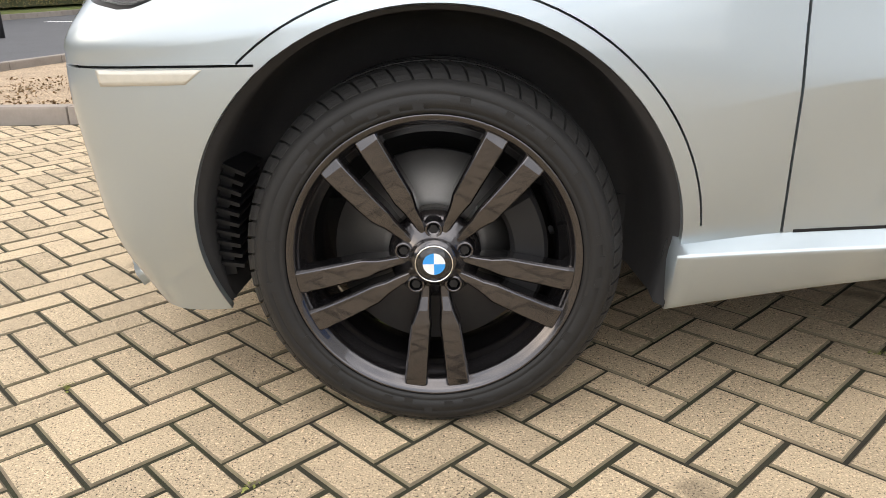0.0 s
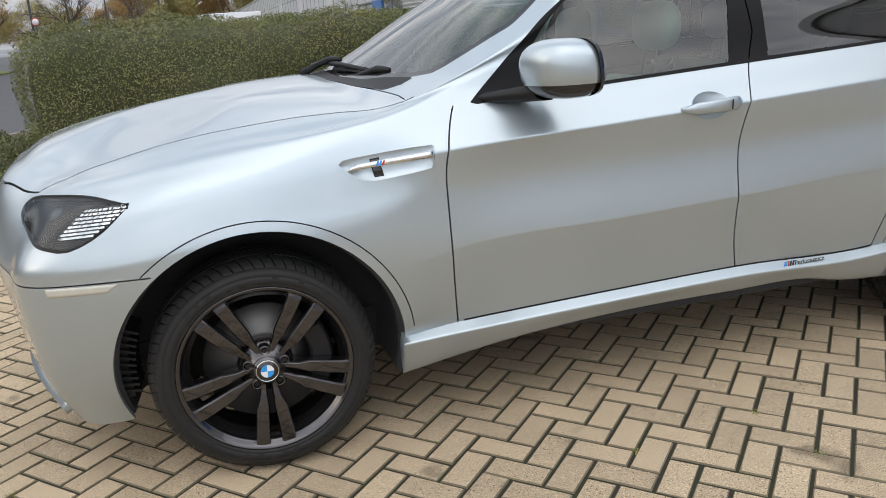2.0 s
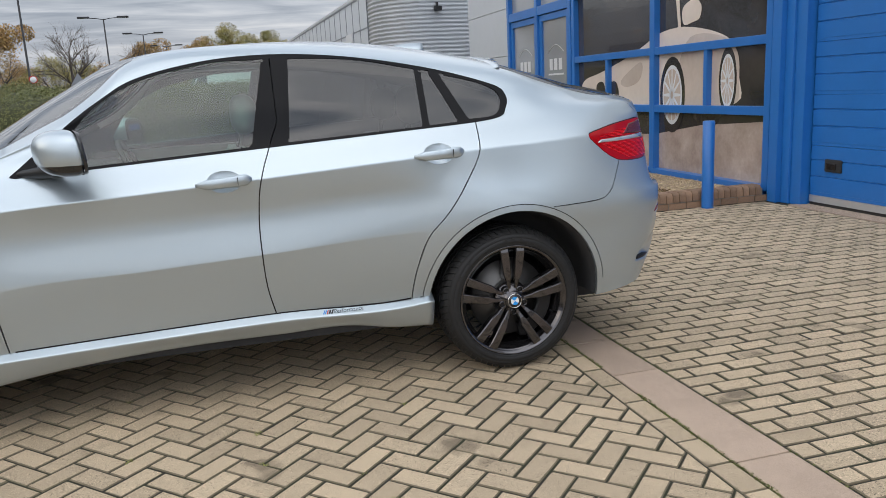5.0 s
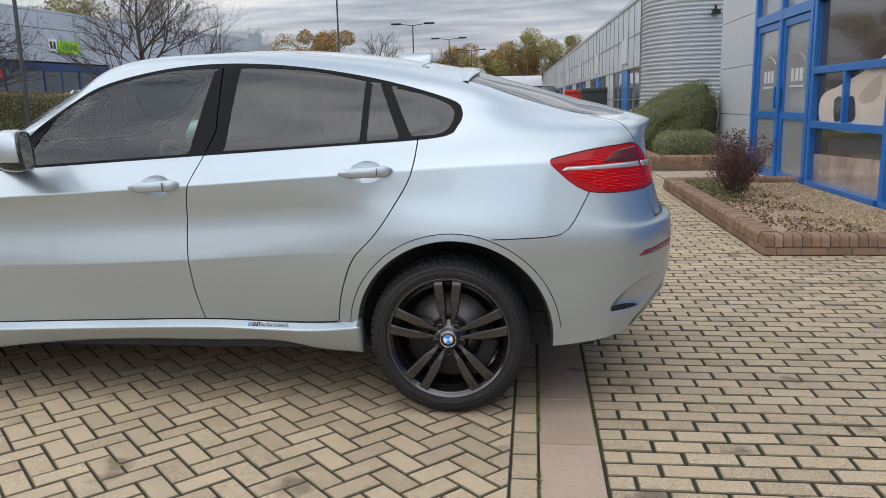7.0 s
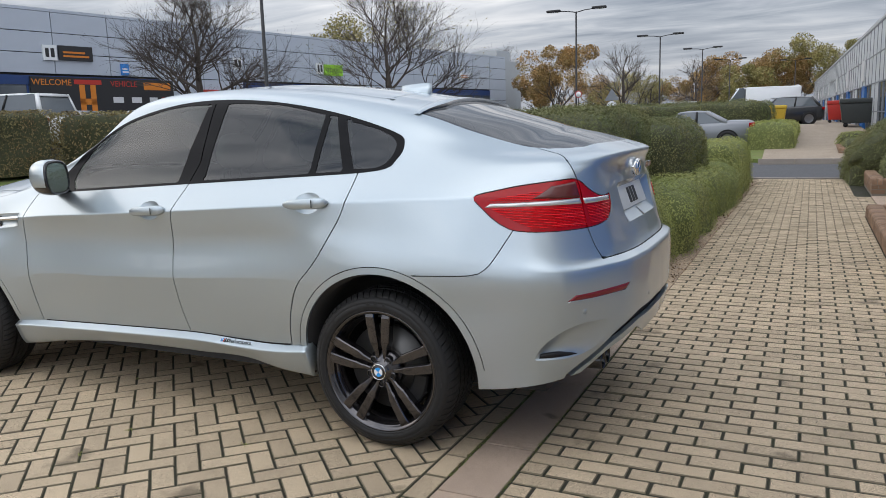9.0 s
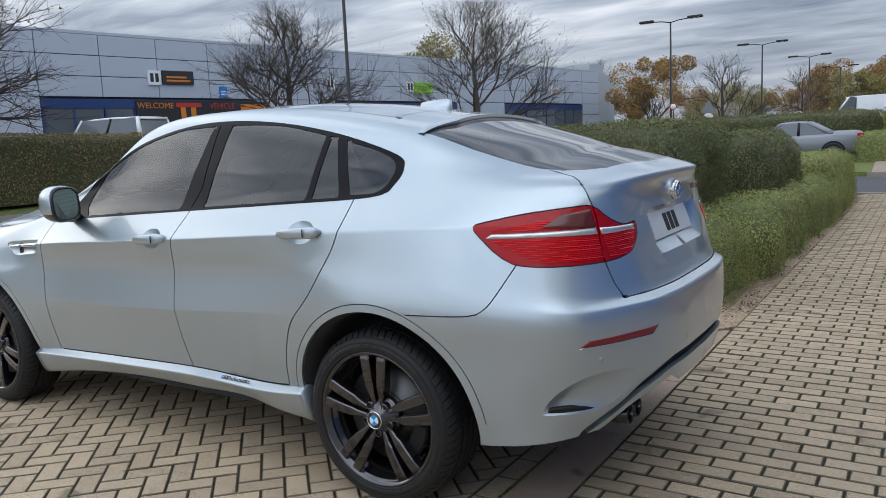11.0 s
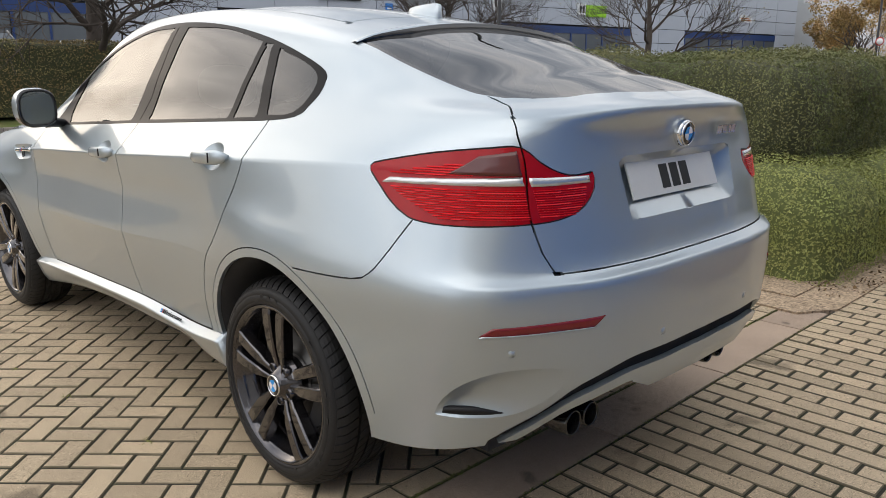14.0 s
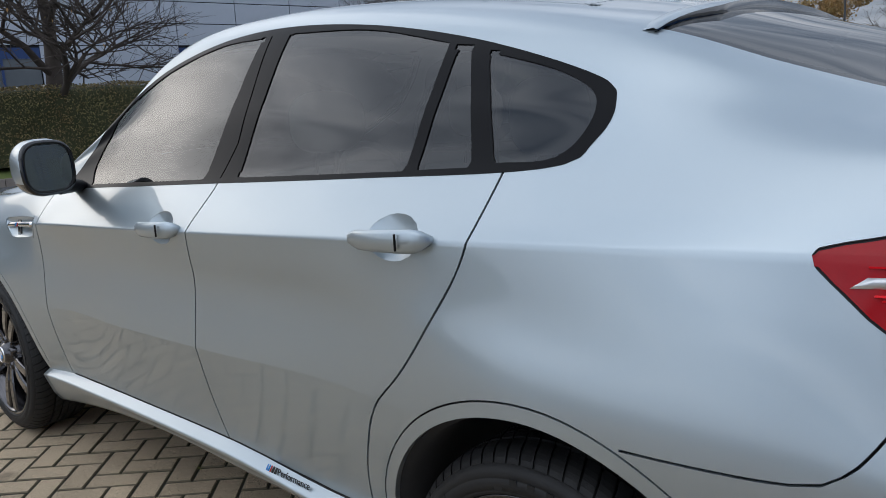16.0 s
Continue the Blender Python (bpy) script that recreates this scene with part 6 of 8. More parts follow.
def cut(f, mask=None):
    """Splits the faces of the half body along f = 0, where mask holds."""
    half.verts.index_update()
    items = list(half.verts)
    where = places(items)
    val = f(*where)
    val[np.abs(val) < 1e-5] = 0.0
    ok = np.ones(len(items), bool) if mask is None else mask(*where)
    zero = {items[i] for i in np.flatnonzero((val == 0) & ok)}
    touched = set()
    for e in list(half.edges):
        i, j = e.verts[0].index, e.verts[1].index
        if i < 0 or j < 0 or not (ok[i] and ok[j]) or val[i] * val[j] >= 0:
            continue
        t = val[i] / (val[i] - val[j])
        v0, v1 = e.verts
        s, u = v0[LS] + t * (v1[LS] - v0[LS]), v0[LU] + t * (v1[LU] - v0[LU])
        touched.update(e.link_faces)
        _, v = bmesh.utils.edge_split(e, v0, t)
        v[LS], v[LU] = s, u
        v.index = -1
        zero.add(v)
    for fc in touched:
        ring = [v for v in fc.verts if v in zero]
        if len(ring) == 2 and not any(ring[0] in e.verts and ring[1] in e.verts for e in fc.edges):
            bmesh.utils.face_split(fc, ring[0], ring[1])


GAP = 0.0055
rules = []  # (test of face centres, name), later ones win


def seam(f, mask, width=GAP):
    """A shut line: a strip left open along f = 0."""
    for d in (-width / 2, width / 2):
        cut(lambda *a, d=d: f(*a) - d, mask)
    rules.append((lambda *a: (np.abs(f(*a)) < width / 2) & mask(*a), "gap"))


def region(f, mask, name, grow=0.0):
    cut(lambda *a: f(*a) + grow, mask)
    rules.append((lambda *a: (f(*a) + grow > 0) & mask(*a), name))


def poly_xz(poly):
    g = signed(poly)
    return lambda s, u, x, w, z: g(np.stack([x, z], -1))


def poly_xw(poly):
    g = signed(poly)
    return lambda s, u, x, w, z: g(np.stack([x, w], -1))


def poly_sz(poly):
    g = signed(poly)
    return lambda s, u, x, w, z: g(np.stack([s, z], -1))


fl = lambda g, t: g(t)[..., 0]  # noqa: E731
gf = lambda s, u, x, w, z: (x - fl(GAP_FRONT, z))  # noqa: E731
gm = lambda s, u, x, w, z: (x - fl(GAP_MID, z))  # noqa: E731
gr = lambda s, u, x, w, z: (x - fl(GAP_REAR, z)) * np.where((z > 0.62) & (z < 1.05), 0.82, 1.0)  # noqa: E731
gate = lambda s, u, x, w, z: s - fl(GATE, z)  # noqa: E731
rb = lambda s, u, x, w, z: -BUMPER_R(np.stack([x, z], -1))  # noqa: E731
fb = lambda s, u, x, w, z: z - fl(BUMPER_F, s)  # noqa: E731
ring = lambda c: (lambda s, u, x, w, z: c[2] - np.hypot(x - c[0], z - c[1]))  # noqa: E731
low = lambda s, u, x, w, z: u < 0.80  # noqa: E731

# panels by default, before the shut lines
everywhere = lambda *a: np.ones(len(a[0]), bool)  # noqa: E731
rules.append((everywhere, "body_side"))
rules.append((lambda s, u, x, w, z: (x < 0.7) & (gf(s, u, x, w, z) < 0) & (u < 0.95), "front_wing"))
rules.append((lambda s, u, x, w, z: (gf(s, u, x, w, z) > 0) & (gm(s, u, x, w, z) < 0) & (u < 0.80), "front_door"))
rules.append((lambda s, u, x, w, z: (gm(s, u, x, w, z) > 0) & (gr(s, u, x, w, z) < 0) & (u < 0.80), "rear_door"))
rules.append((lambda s, u, x, w, z: (u > 1.235) & (x > 0.9) & (x < 3.0), "roof"))
rules.append((lambda s, u, x, w, z: (x > 3.0) & (rb(s, u, x, w, z) < 0) & (u < 0.7), "rear_bumper"))
rules.append((lambda s, u, x, w, z: (s > 5.2) & (gate(s, u, x, w, z) > 0) & (z > 0.872) & (z < 1.30), "tailgate"))
rules.append((lambda s, u, x, w, z: (s < 1.4) & (fb(s, u, x, w, z) < 0) & (x < 0), "front_bumper"))
rules.append((lambda s, u, x, w, z: (s < 0.85) & (z < 0.96) & (fb(s, u, x, w, z) >= 0), "front_bumper"))
VENT = rounded([(0.291, 1.000), (0.409, 1.018), (0.580, 1.028), (0.606, 1.015), (0.597, 0.956), (0.575, 0.948), (0.414, 0.932), (0.355, 0.942)], 5)
CUPS = ((1.615, 1.062), (2.588, 1.114))
cup = lambda k: (lambda s, u, x, w, z: 0.047 - np.hypot((x - CUPS[k][0]) * 0.62, z - CUPS[k][1]))  # noqa: E731
region(poly_xz(VENT), lambda s, u, x, w, z: (x > 0.2) & (x < 0.64) & (u < 0.75) & (u > 0.4), "vent_rim", 0.004)
region(poly_xz(VENT), lambda s, u, x, w, z: (x > 0.2) & (x < 0.64) & (u < 0.75) & (u > 0.4), "vent_recess", -0.003)
for k in (0, 1):
    region(cup(k), lambda s, u, x, w, z, k=k: (np.abs(x - CUPS[k][0]) < 0.2) & (u < 0.77) & (u > 0.4), ("front_cup", "rear_cup")[k])
seam(gf, lambda s, u, x, w, z: (u < 0.78) & (np.abs(x - 0.68) < 0.25))
seam(gm, lambda s, u, x, w, z: (u < 0.78) & (np.abs(x - 1.78) < 0.25))
seam(gr, lambda s, u, x, w, z: (u < 0.79) & (x > 2.2) & (x < 3.05))
seam(rb, lambda s, u, x, w, z: (x > 3.122) & (x < 3.60) & (u < 0.73) & (z > 0.78), 0.0045)
seam(lambda s, u, x, w, z: x - 2.80 + 0.02 * (w / 0.46) ** 2, lambda s, u, x, w, z: (u > 1.465) & (x > 2.65) & (x < 2.95), 0.004)
seam(lambda s, u, x, w, z: u - 1.46, lambda s, u, x, w, z: (u > 1.3) & (u < 1.6) & (x > 1.30) & (x < 2.80), 0.006)
seam(fb, lambda s, u, x, w, z: (s < 1.4) & (x < -0.2) & (u < 0.7), 0.0045)
seam(gate, lambda s, u, x, w, z: (s > 5.2) & (z > 0.872) & (z < 1.285) & (u < 0.85), 0.006)
seam(lambda s, u, x, w, z: z - 0.8735, lambda s, u, x, w, z: (s > 5.3) & (gate(s, u, x, w, z) > 0.003) & (u < 0.7), 0.0035)
region(poly_xw(HOOD), lambda s, u, x, w, z: (u > 0.6) & (x < 0.7) & (z > 0.93), "hood")
seam(poly_xw(HOOD), lambda s, u, x, w, z: (u > 0.6) & (x < 0.7) & (z > 0.93))
recess = lambda s, u, x, w, z: np.minimum(np.minimum(0.345 - 0.10 * (1.15 - z) - w, z - 0.985), 1.165 - z)  # noqa: E731
region(recess, lambda s, u, x, w, z: (s > 5.5) & (z > 0.93) & (z < 1.22) & (u < 0.8), "plate_recess")
VALANCE = spline([5.40, 5.46, 5.517, 5.579, 5.68, 5.776, 6.07, 6.25], [0.36, 0.425, 0.474, 0.535, 0.578, 0.598, 0.612, 0.614])
val = lambda d: (lambda s, u, x, w, z: fl(VALANCE, s) - d - z)  # noqa: E731
for d, name in ((0.0, "valance_insert"), (0.048, "diffuser_strip"), (0.082, "open_below")):
    region((lambda s, u, x, w, z: fl(VALANCE, s) - 0.082 - 0.05 * np.clip((s - 5.85) / 0.12, 0, 1) - z) if d > 0.08 else val(d), lambda s, u, x, w, z: (s > 5.42) & (u < 0.45), name)
SCOOP = rounded([(5.252, 0.470), (5.275, 0.530), (5.33, 0.585), (5.42, 0.618), (5.56, 0.606), (5.545, 0.540), (5.46, 0.478), (5.35, 0.468)], 5, sharp=(0,))
region(poly_sz(SCOOP), lambda s, u, x, w, z: (s > 5.1) & (s < 5.7) & (u < 0.45), "scoop")
region(poly_xw(DECK), lambda s, u, x, w, z: (u > 0.78) & (x > 3.3), "tailgate")
seam(poly_xw(DECK), lambda s, u, x, w, z: (u > 0.76) & (x > 3.56) & (x < 3.725) & (w > 0.45), 0.006)
region(poly_xw(COWL), lambda s, u, x, w, z: (u > 0.95) & (x < 0.8), "cowl")
region(poly_xw(SCREEN), lambda s, u, x, w, z: (u > 0.95) & (x < 1.5) & (z > 1.12), "windscreen")
region(poly_xw(SCREEN), lambda s, u, x, w, z: (u > 0.95) & (x < 1.5) & (z > 1.12), "screen_band", -0.0)
region(poly_xw(SCREEN), lambda s, u, x, w, z: (u > 0.95) & (x < 1.5) & (z > 1.12), "windscreen", -0.022)
region(poly_xw(REAR_SCREEN), lambda s, u, x, w, z: (u > 0.95) & (x > 2.8), "rear_band")
region(poly_xw(REAR_SCREEN), lambda s, u, x, w, z: (u > 0.95) & (x > 2.8), "rear_window", -0.012)
region(poly_xz(DLO), lambda s, u, x, w, z: (u > 0.70) & (u < 1.4) & (w > 0.5), "window_frame")
for name, outline in (("front_glass", GLASS_FRONT), ("rear_glass", GLASS_REAR), ("small_glass", GLASS_SMALL), ("quarter_glass", GLASS_QUARTER)):
    region(poly_xz(outline), lambda s, u, x, w, z: (u > 0.70) & (u < 1.4) & (w > 0.5), name)
seam(gm, lambda s, u, x, w, z: (u >= 0.78) & (u < 1.24) & (np.abs(x - 1.85) < 0.2) & (signed(DLO)(np.stack([x, z], -1)) > 0.01), 0.006)
region(poly_sz(HEAD), lambda s, u, x, w, z: (s < 1.6) & (u > 0.4) & (u < 1.1), "headlight_rim", 0.004)
region(poly_sz(HEAD), lambda s, u, x, w, z: (s < 1.6) & (u > 0.4) & (u < 1.1), "headlight_lens", -0.004)
region(poly_sz(TAIL), lambda s, u, x, w, z: (s > 4.8) & (u > 0.4) & (u < 0.9), "tail_rim", 0.003)
region(poly_sz(TAIL), lambda s, u, x, w, z: (s > 4.8) & (u > 0.4) & (u < 0.9), "tail_light", -0.001)
seam(gate, lambda s, u, x, w, z: (s > 5.2) & (z > 0.95) & (z < 1.25) & (u < 0.85), 0.008)
for c, name in ((ARCH_F, "f"), (ARCH_R, "r")):
    near = lambda s, u, x, w, z, c=c: (np.hypot(x - c[0], z - c[1]) < 0.62) & (u < 0.7) & (w > 0.6)  # noqa: E731
    wide = (c[0], c[1] - 0.003, c[2] + 0.034)
    seam(ring(wide), lambda s, u, x, w, z, near=near, c=c: near(s, u, x, w, z) & (z > 0.415) & ((x > c[0] - 0.34) | (c[0] > 1)), 0.004)
    region(ring(c), near, "hole")

faces = list(half.faces)
cs = np.array([np.mean([v[LS] for v in f.verts]) for f in faces])
cu = np.array([np.mean([v[LU] for v in f.verts]) for f in faces])
cp = body(cs, cu)
names = np.full(len(faces), "body_side", dtype="U20")
for test, name in rules:
    names[test(cs, cu, cp[:, 0], -cp[:, 1], cp[:, 2])] = name
half.verts.index_update()
hs, hu = np.array([v[LS] for v in half.verts]), np.array([v[LU] for v in half.verts])
HP, HN = body(hs, hu), normals(hs, hu)
groups = {}
for f, n in zip(faces, names):
    groups.setdefault(str(n), []).append([v.index for v in f.verts])
half.free()
PANES = ("front_glass", "rear_glass", "small_glass", "quarter_glass", "windscreen", "rear_window", "screen_band", "rear_band")


def panel(name, sides=(1,), depth=0.014, lift=0.0, edge=True, push=None):
    """The faces of a panel with their edges turned in; sides: 1 left, -1 right."""
    bm = bmesh.new()
    sunk = push(hs, hu, HP[:, 0], -HP[:, 1], HP[:, 2])[:, None] if push else np.zeros((len(HP), 1))
    PP = HP - HN * sunk
    for side in sides:
        flip = np.array((1, side, 1))
        made, rim = {}, {}
        count = {}
        for f in groups.get(name, ()):
            vs = []
            for i in f:
                if i not in made:
                    made[i] = bm.verts.new((PP[i] + HN[i] * lift) * flip)
                vs.append(made[i])
            if len(set(vs)) < 3:
                continue
            try:
                bm.faces.new(vs if side > 0 else vs[::-1])
            except ValueError:
                continue
            for a, b in zip(f, f[1:] + f[:1]):
                count[(min(a, b), max(a, b))] = count.get((min(a, b), max(a, b)), []) + [(a, b)]
        if edge:
            tops = {}
            for pair in count.values():
                if len(pair) > 1:
                    continue
                a, b = pair[0]
                if abs(PP[a][1]) < 1e-4 and abs(PP[b][1]) < 1e-4:
                    continue
                for i in (a, b):
                    if i not in rim:
                        tops[i] = bm.verts.new((PP[i] + HN[i] * lift) * flip)
                        rim[i] = bm.verts.new((PP[i] - HN[i] * depth) * flip)
                q = (tops[b], tops[a], rim[a], rim[b])
                bm.faces.new(q if side > 0 else q[::-1])
    if len(sides) == 2:
        bmesh.ops.remove_doubles(bm, verts=[v for v in bm.verts if abs(v.co.y) < 1e-5], dist=1e-5)
    return bm


def offset_shell(skip, depth):
    bm = bmesh.new()
    for side in (1, -1):
        flip, made = np.array((1, side, 1)), {}
        for name, fs in groups.items():
            if name in skip:
                continue
            for f in fs:
                for i in f:
                    if i not in made:
                        made[i] = bm.verts.new((HP[i] - HN[i] * depth) * flip)
                vs = [made[i] for i in f]
                if len(set(vs)) > 2:
                    bm.faces.new(vs if side > 0 else vs[::-1])
    return bm


# normals must point outward
if HN[np.argmin(HP[:, 1])][1] > 0:
    HN = -HN


def patch(s0, s1, low_, high_, lift=0.002, depth=0.012, ns=24, nz=3, side=1, taper=(0.0, 0.0)):
    """A narrow piece lying on the body between two heights that follow the station; taper slants its ends."""
    bm = bmesh.new()
    col = np.linspace(0, U[-1], 700)
    rows_ = []
    for i in range(ns + 1):
        row_ = []
        for k in range(nz + 1):
            q, r = i / ns, k / nz
            s_ = s0 + (s1 - s0) * q + taper[0] * (1 - q) * r + taper[1] * q * r
            zz = low_(q) + (high_(q) - low_(q)) * r
            pts_ = body(np.full(700, s_), col)
            m_ = np.argmin(np.abs(pts_[:420, 2] - zz))
            u_ = col[m_]
            p, n_ = body(np.array([s_]), np.array([u_]))[0], normals(np.array([s_]), np.array([u_]))[0]
            if n_[1] > 0 and abs(n_[1]) > 0.2 or n_[0] * (1 if s_ > 3 else -1) < -0.3:
                n_ = -n_
            p[2] = zz
            row_.append((p, n_))
        rows_.append(row_)
    flip = np.array((1, side, 1))
    top = [[bm.verts.new((p + n_ * lift) * flip) for p, n_ in r] for r in rows_]
    base = [[bm.verts.new((p - n_ * depth) * flip) for p, n_ in r] for r in rows_]
    for i in range(ns):
        for k in range(nz):
            bm.faces.new((top[i][k], top[i + 1][k], top[i + 1][k + 1], top[i][k + 1]))
    edge_t = [r[0] for r in top] + top[-1][1:] + [r[-1] for r in top[-2::-1]] + top[0][-2:0:-1]
    edge_b = [r[0] for r in base] + base[-1][1:] + [r[-1] for r in base[-2::-1]] + base[0][-2:0:-1]
    for i in range(len(edge_t)):
        j = (i + 1) % len(edge_t)
        bm.faces.new((edge_t[j], edge_t[i], edge_b[i], edge_b[j]))
    bmesh.ops.recalc_face_normals(bm, faces=bm.faces)
    return bm

M_REFLECT = mat("dark_red_reflector", (0.20, 0.006, 0.010), rough=0.25, vary=0.2, scale=90, coat=0.4)
hood = part("hood", panel("hood", (1, -1)), M_PAINT, car)
roof = part("roof", panel("roof", (1, -1)), M_PAINT, car)
front_bumper = part("front_bumper", panel("front_bumper", (1, -1)), M_PAINT, car)
rear_bumper = part("rear_bumper", panel("rear_bumper", (1, -1)), M_PAINT, car)
tailgate = part("tailgate", panel("tailgate", (1, -1)), M_PAINT, car)
part("scuttle", panel("cowl", (1, -1)), M_BLACK, car, "black plastic scuttle panel below the windscreen")
windscreen = part("windscreen", panel("windscreen", (1, -1), 0.005), M_SCREEN, car, "clear windscreen")
part("band", panel("screen_band", (1, -1), 0.006), M_GLOSS, windscreen)
rear_window = part("rear_window", panel("rear_window", (1, -1), 0.005), M_REARSCREEN, car, "dark tinted rear window")
part("band", panel("rear_band", (1, -1), 0.006), M_GLOSS, rear_window)
part("inner_shell", offset_shell(PANES + ("hole", "scoop", "plate_recess", "front_cup", "rear_cup", "vent_recess", "open_below"), 0.022), M_DARK, car)
for side in (1, -1):
    wing = part("front_wing", panel("front_wing", (side,)), M_PAINT, car)
    part("side_marker", patch(*MARK_S, lambda q: 0.697 + 0.006 * q, lambda q: 0.725 + 0.003 * q, 0.0012, side=side, taper=(-0.01, 0.03)), M_LENS, front_bumper, "clear amber-white side marker lens")
    door_f = part("front_door", panel("front_door", (side,)), M_PAINT, car)
    door_r = part("rear_door", panel("rear_door", (side,)), M_PAINT, car)
    quarter = part("rear_quarter_panel", panel("body_side", (side,)), M_PAINT, car)
    part("window_frame", panel("window_frame", (side,), 0.008, 0.0012), M_SATIN, car, "gloss black window frame and pillars")
    part("window", panel("front_glass", (side,), 0.006, -0.0015), M_GLASS if side > 0 else M_FARSIDE, door_f, "lightly tinted door window")
    part("window", panel("rear_glass", (side,), 0.006, -0.0015), M_TINT, door_r, "dark tinted door window")
    part("fixed_window", panel("small_glass", (side,), 0.006, -0.0015), M_TINT, door_r, "dark tinted fixed window")
    part("quarter_window", panel("quarter_glass", (side,), 0.006, -0.0015), M_TINT, quarter, "dark tinted quarter window")
    head = part("headlight", panel("headlight_lens", (side,), 0.012, -0.002), M_CLEAR, car, "clear headlight lens")
    part("rim", panel("headlight_rim", (side,), 0.02, -0.006), M_BLACK, head)
    tail = part("tail_light", panel("tail_light", (side,), 0.012, -0.001), M_RED, car, "red tail light with a clear bar")
    part("rim", panel("tail_rim", (side,), 0.02, -0.005), M_BLACK, tail)
    part("reflector", patch(*REFL_S, lambda q: 0.722 + 0.004 * q, lambda q: 0.745 + 0.010 * q, 0.002, side=side, taper=(0.03, 0.045)), M_REFLECT, rear_bumper, "dark red rear reflector")
    part("reflector_edge", patch(*REFL_S, lambda q: 0.717 + 0.004 * q, lambda q: 0.7225 + 0.004 * q, 0.003, side=side, taper=(0.005, 0.01)), M_PAINT, rear_bumper)


def wheel(parent, x, side, width, face, turn):
    """An alloy wheel with its tyre; face: half width of the car at the tyre's outer bulge."""
    hub = part("wheel", ring_mesh([(0.030, 0.05), (0.080, 0.05), (0.086, 0.06), (0.086, 0.12), (0.045, 0.12)], 40), M_RIM, parent)
    hub.matrix_basis = pose(x, -face * side, 0.364, 0, 0, 0 if side > 0 else 180) @ pose(0, 0, 0, 0, turn, 0)
    half_w = width / 2
    # tyre
    prof = [(0.272, 0.022), (0.280, 0.009), (0.2815, 0.005), (0.288, 0.002), (0.2895, 0.0035), (0.291, 0.0012), (0.302, 0.0), (0.313, 0.002), (0.3145, 0.004), (0.316, 0.0025), (0.328, 0.010), (0.338, 0.017), (0.346, 0.024), (0.353, 0.034), (0.3585, 0.046), (0.361, 0.060), (0.362, 0.082), (0.362, 0.086), (0.354, 0.088), (0.354, 0.098), (0.363, 0.100), (0.364, half_w - 0.006), (0.356, half_w - 0.005), (0.356, half_w + 0.005), (0.364, half_w + 0.006)]
    prof += [(r, width - h) for r, h in reversed(prof[:-4])]
    bm = bmesh.new()
    rings = lathe(bm, prof, 240)
    for j, (r, h) in enumerate(prof):
        if r > 0.345:
            for v in rings[j]:
                v.co.x *= 1 - 0.007 / r
                v.co.z *= 1 - 0.007 / r
    tyre = part("tyre", bm, M_RUBBER, hub)
    # tread: shoulder blocks and three ribs, cut by slanting slots
    verts, polys = [], []

    def block(line, a0, a1, slant):
        b0, n_ = len(verts), len(line)
        for k in range(4):
            for drop in (0.0, 0.0085):
                for r, h in line:
                    a = a0 + (a1 - a0) * k / 3 + slant * (h - half_w)
                    verts.append(((r - drop) * math.cos(a), h, (r - drop) * math.sin(a)))
        at_ = lambda k, d_, i: b0 + (k * 2 + d_) * n_ + i  # noqa: E731
        for k in range(3):
            for i in range(n_ - 1):
                polys.append((at_(k, 0, i), at_(k, 0, i + 1), at_(k + 1, 0, i + 1), at_(k + 1, 0, i)))
            polys.append((at_(k, 0, 0), at_(k + 1, 0, 0), at_(k + 1, 1, 0), at_(k, 1, 0)))
            polys.append((at_(k + 1, 0, n_ - 1), at_(k, 0, n_ - 1), at_(k, 1, n_ - 1), at_(k + 1, 1, n_ - 1)))
        for k in (0, 3):
            for i in range(n_ - 1):
                q = (at_(k, 0, i + 1), at_(k, 0, i), at_(k, 1, i), at_(k, 1, i + 1))
                polys.append(q if k == 0 else q[::-1])

    edge_line = [(0.340, 0.0185), (0.3475, 0.0260), (0.3545, 0.036), (0.3595, 0.047), (0.362, 0.060), (0.3635, 0.084)]
    ribs = [(0.094, 0.094 + (width - 0.188) * 0.30), (0.094 + (width - 0.188) * 0.37, 0.094 + (width - 0.188) * 0.63), (0.094 + (width - 0.188) * 0.70, width - 0.094)]
    for k in range(66):
        a, step_ = 2 * math.pi * k / 66, 2 * math.pi / 66
        block(edge_line, a, a + step_ * 0.84, 1.2)
        block([(r, width - h) for r, h in reversed(edge_line)], a, a + step_ * 0.84, 1.2)
        for h0, h1 in ribs:
            block([(0.3645, h0), (0.3645, h1)], a + step_ * 0.3, a + step_ * 1.18, 1.6)
    me = bpy.data.meshes.new("tread")
    me.from_pydata(verts, [], polys)
    me.materials.append(M_RUBBER)
    tread = new("tread", me)
    tread.parent = tyre
    tagged(tread, kind="stuff")
    # raised marks on the sidewall, too small to read
    bm = bmesh.new()
    rnd = random.Random(5)
    for k in range(46):
        if rnd.random() < 0.35:
            continue
        a, r, h = 2 * math.pi * k / 46, rnd.choice((0.296, 0.306, 0.309)), rnd.choice((0.005, 0.009))
        m = Matrix.Rotation(a, 4, "Y") @ Matrix.Translation((r, 0.0015 if r < 0.31 else 0.003, 0))
        box(bm, -h, h, -0.0012, 0.002, -0.010 * rnd.uniform(0.4, 1), 0.011, m=m)
    tagged(part("sidewall_lettering", bm, M_RUBBER, tyre, smooth=False), kind="stuff")
    # rim: outer lip, step, barrel
    bm = bmesh.new()
    lathe(bm, [(0.268, 0.016), (0.274, 0.007), (0.280, 0.008), (0.280, 0.018), (0.274, 0.03)], 128)
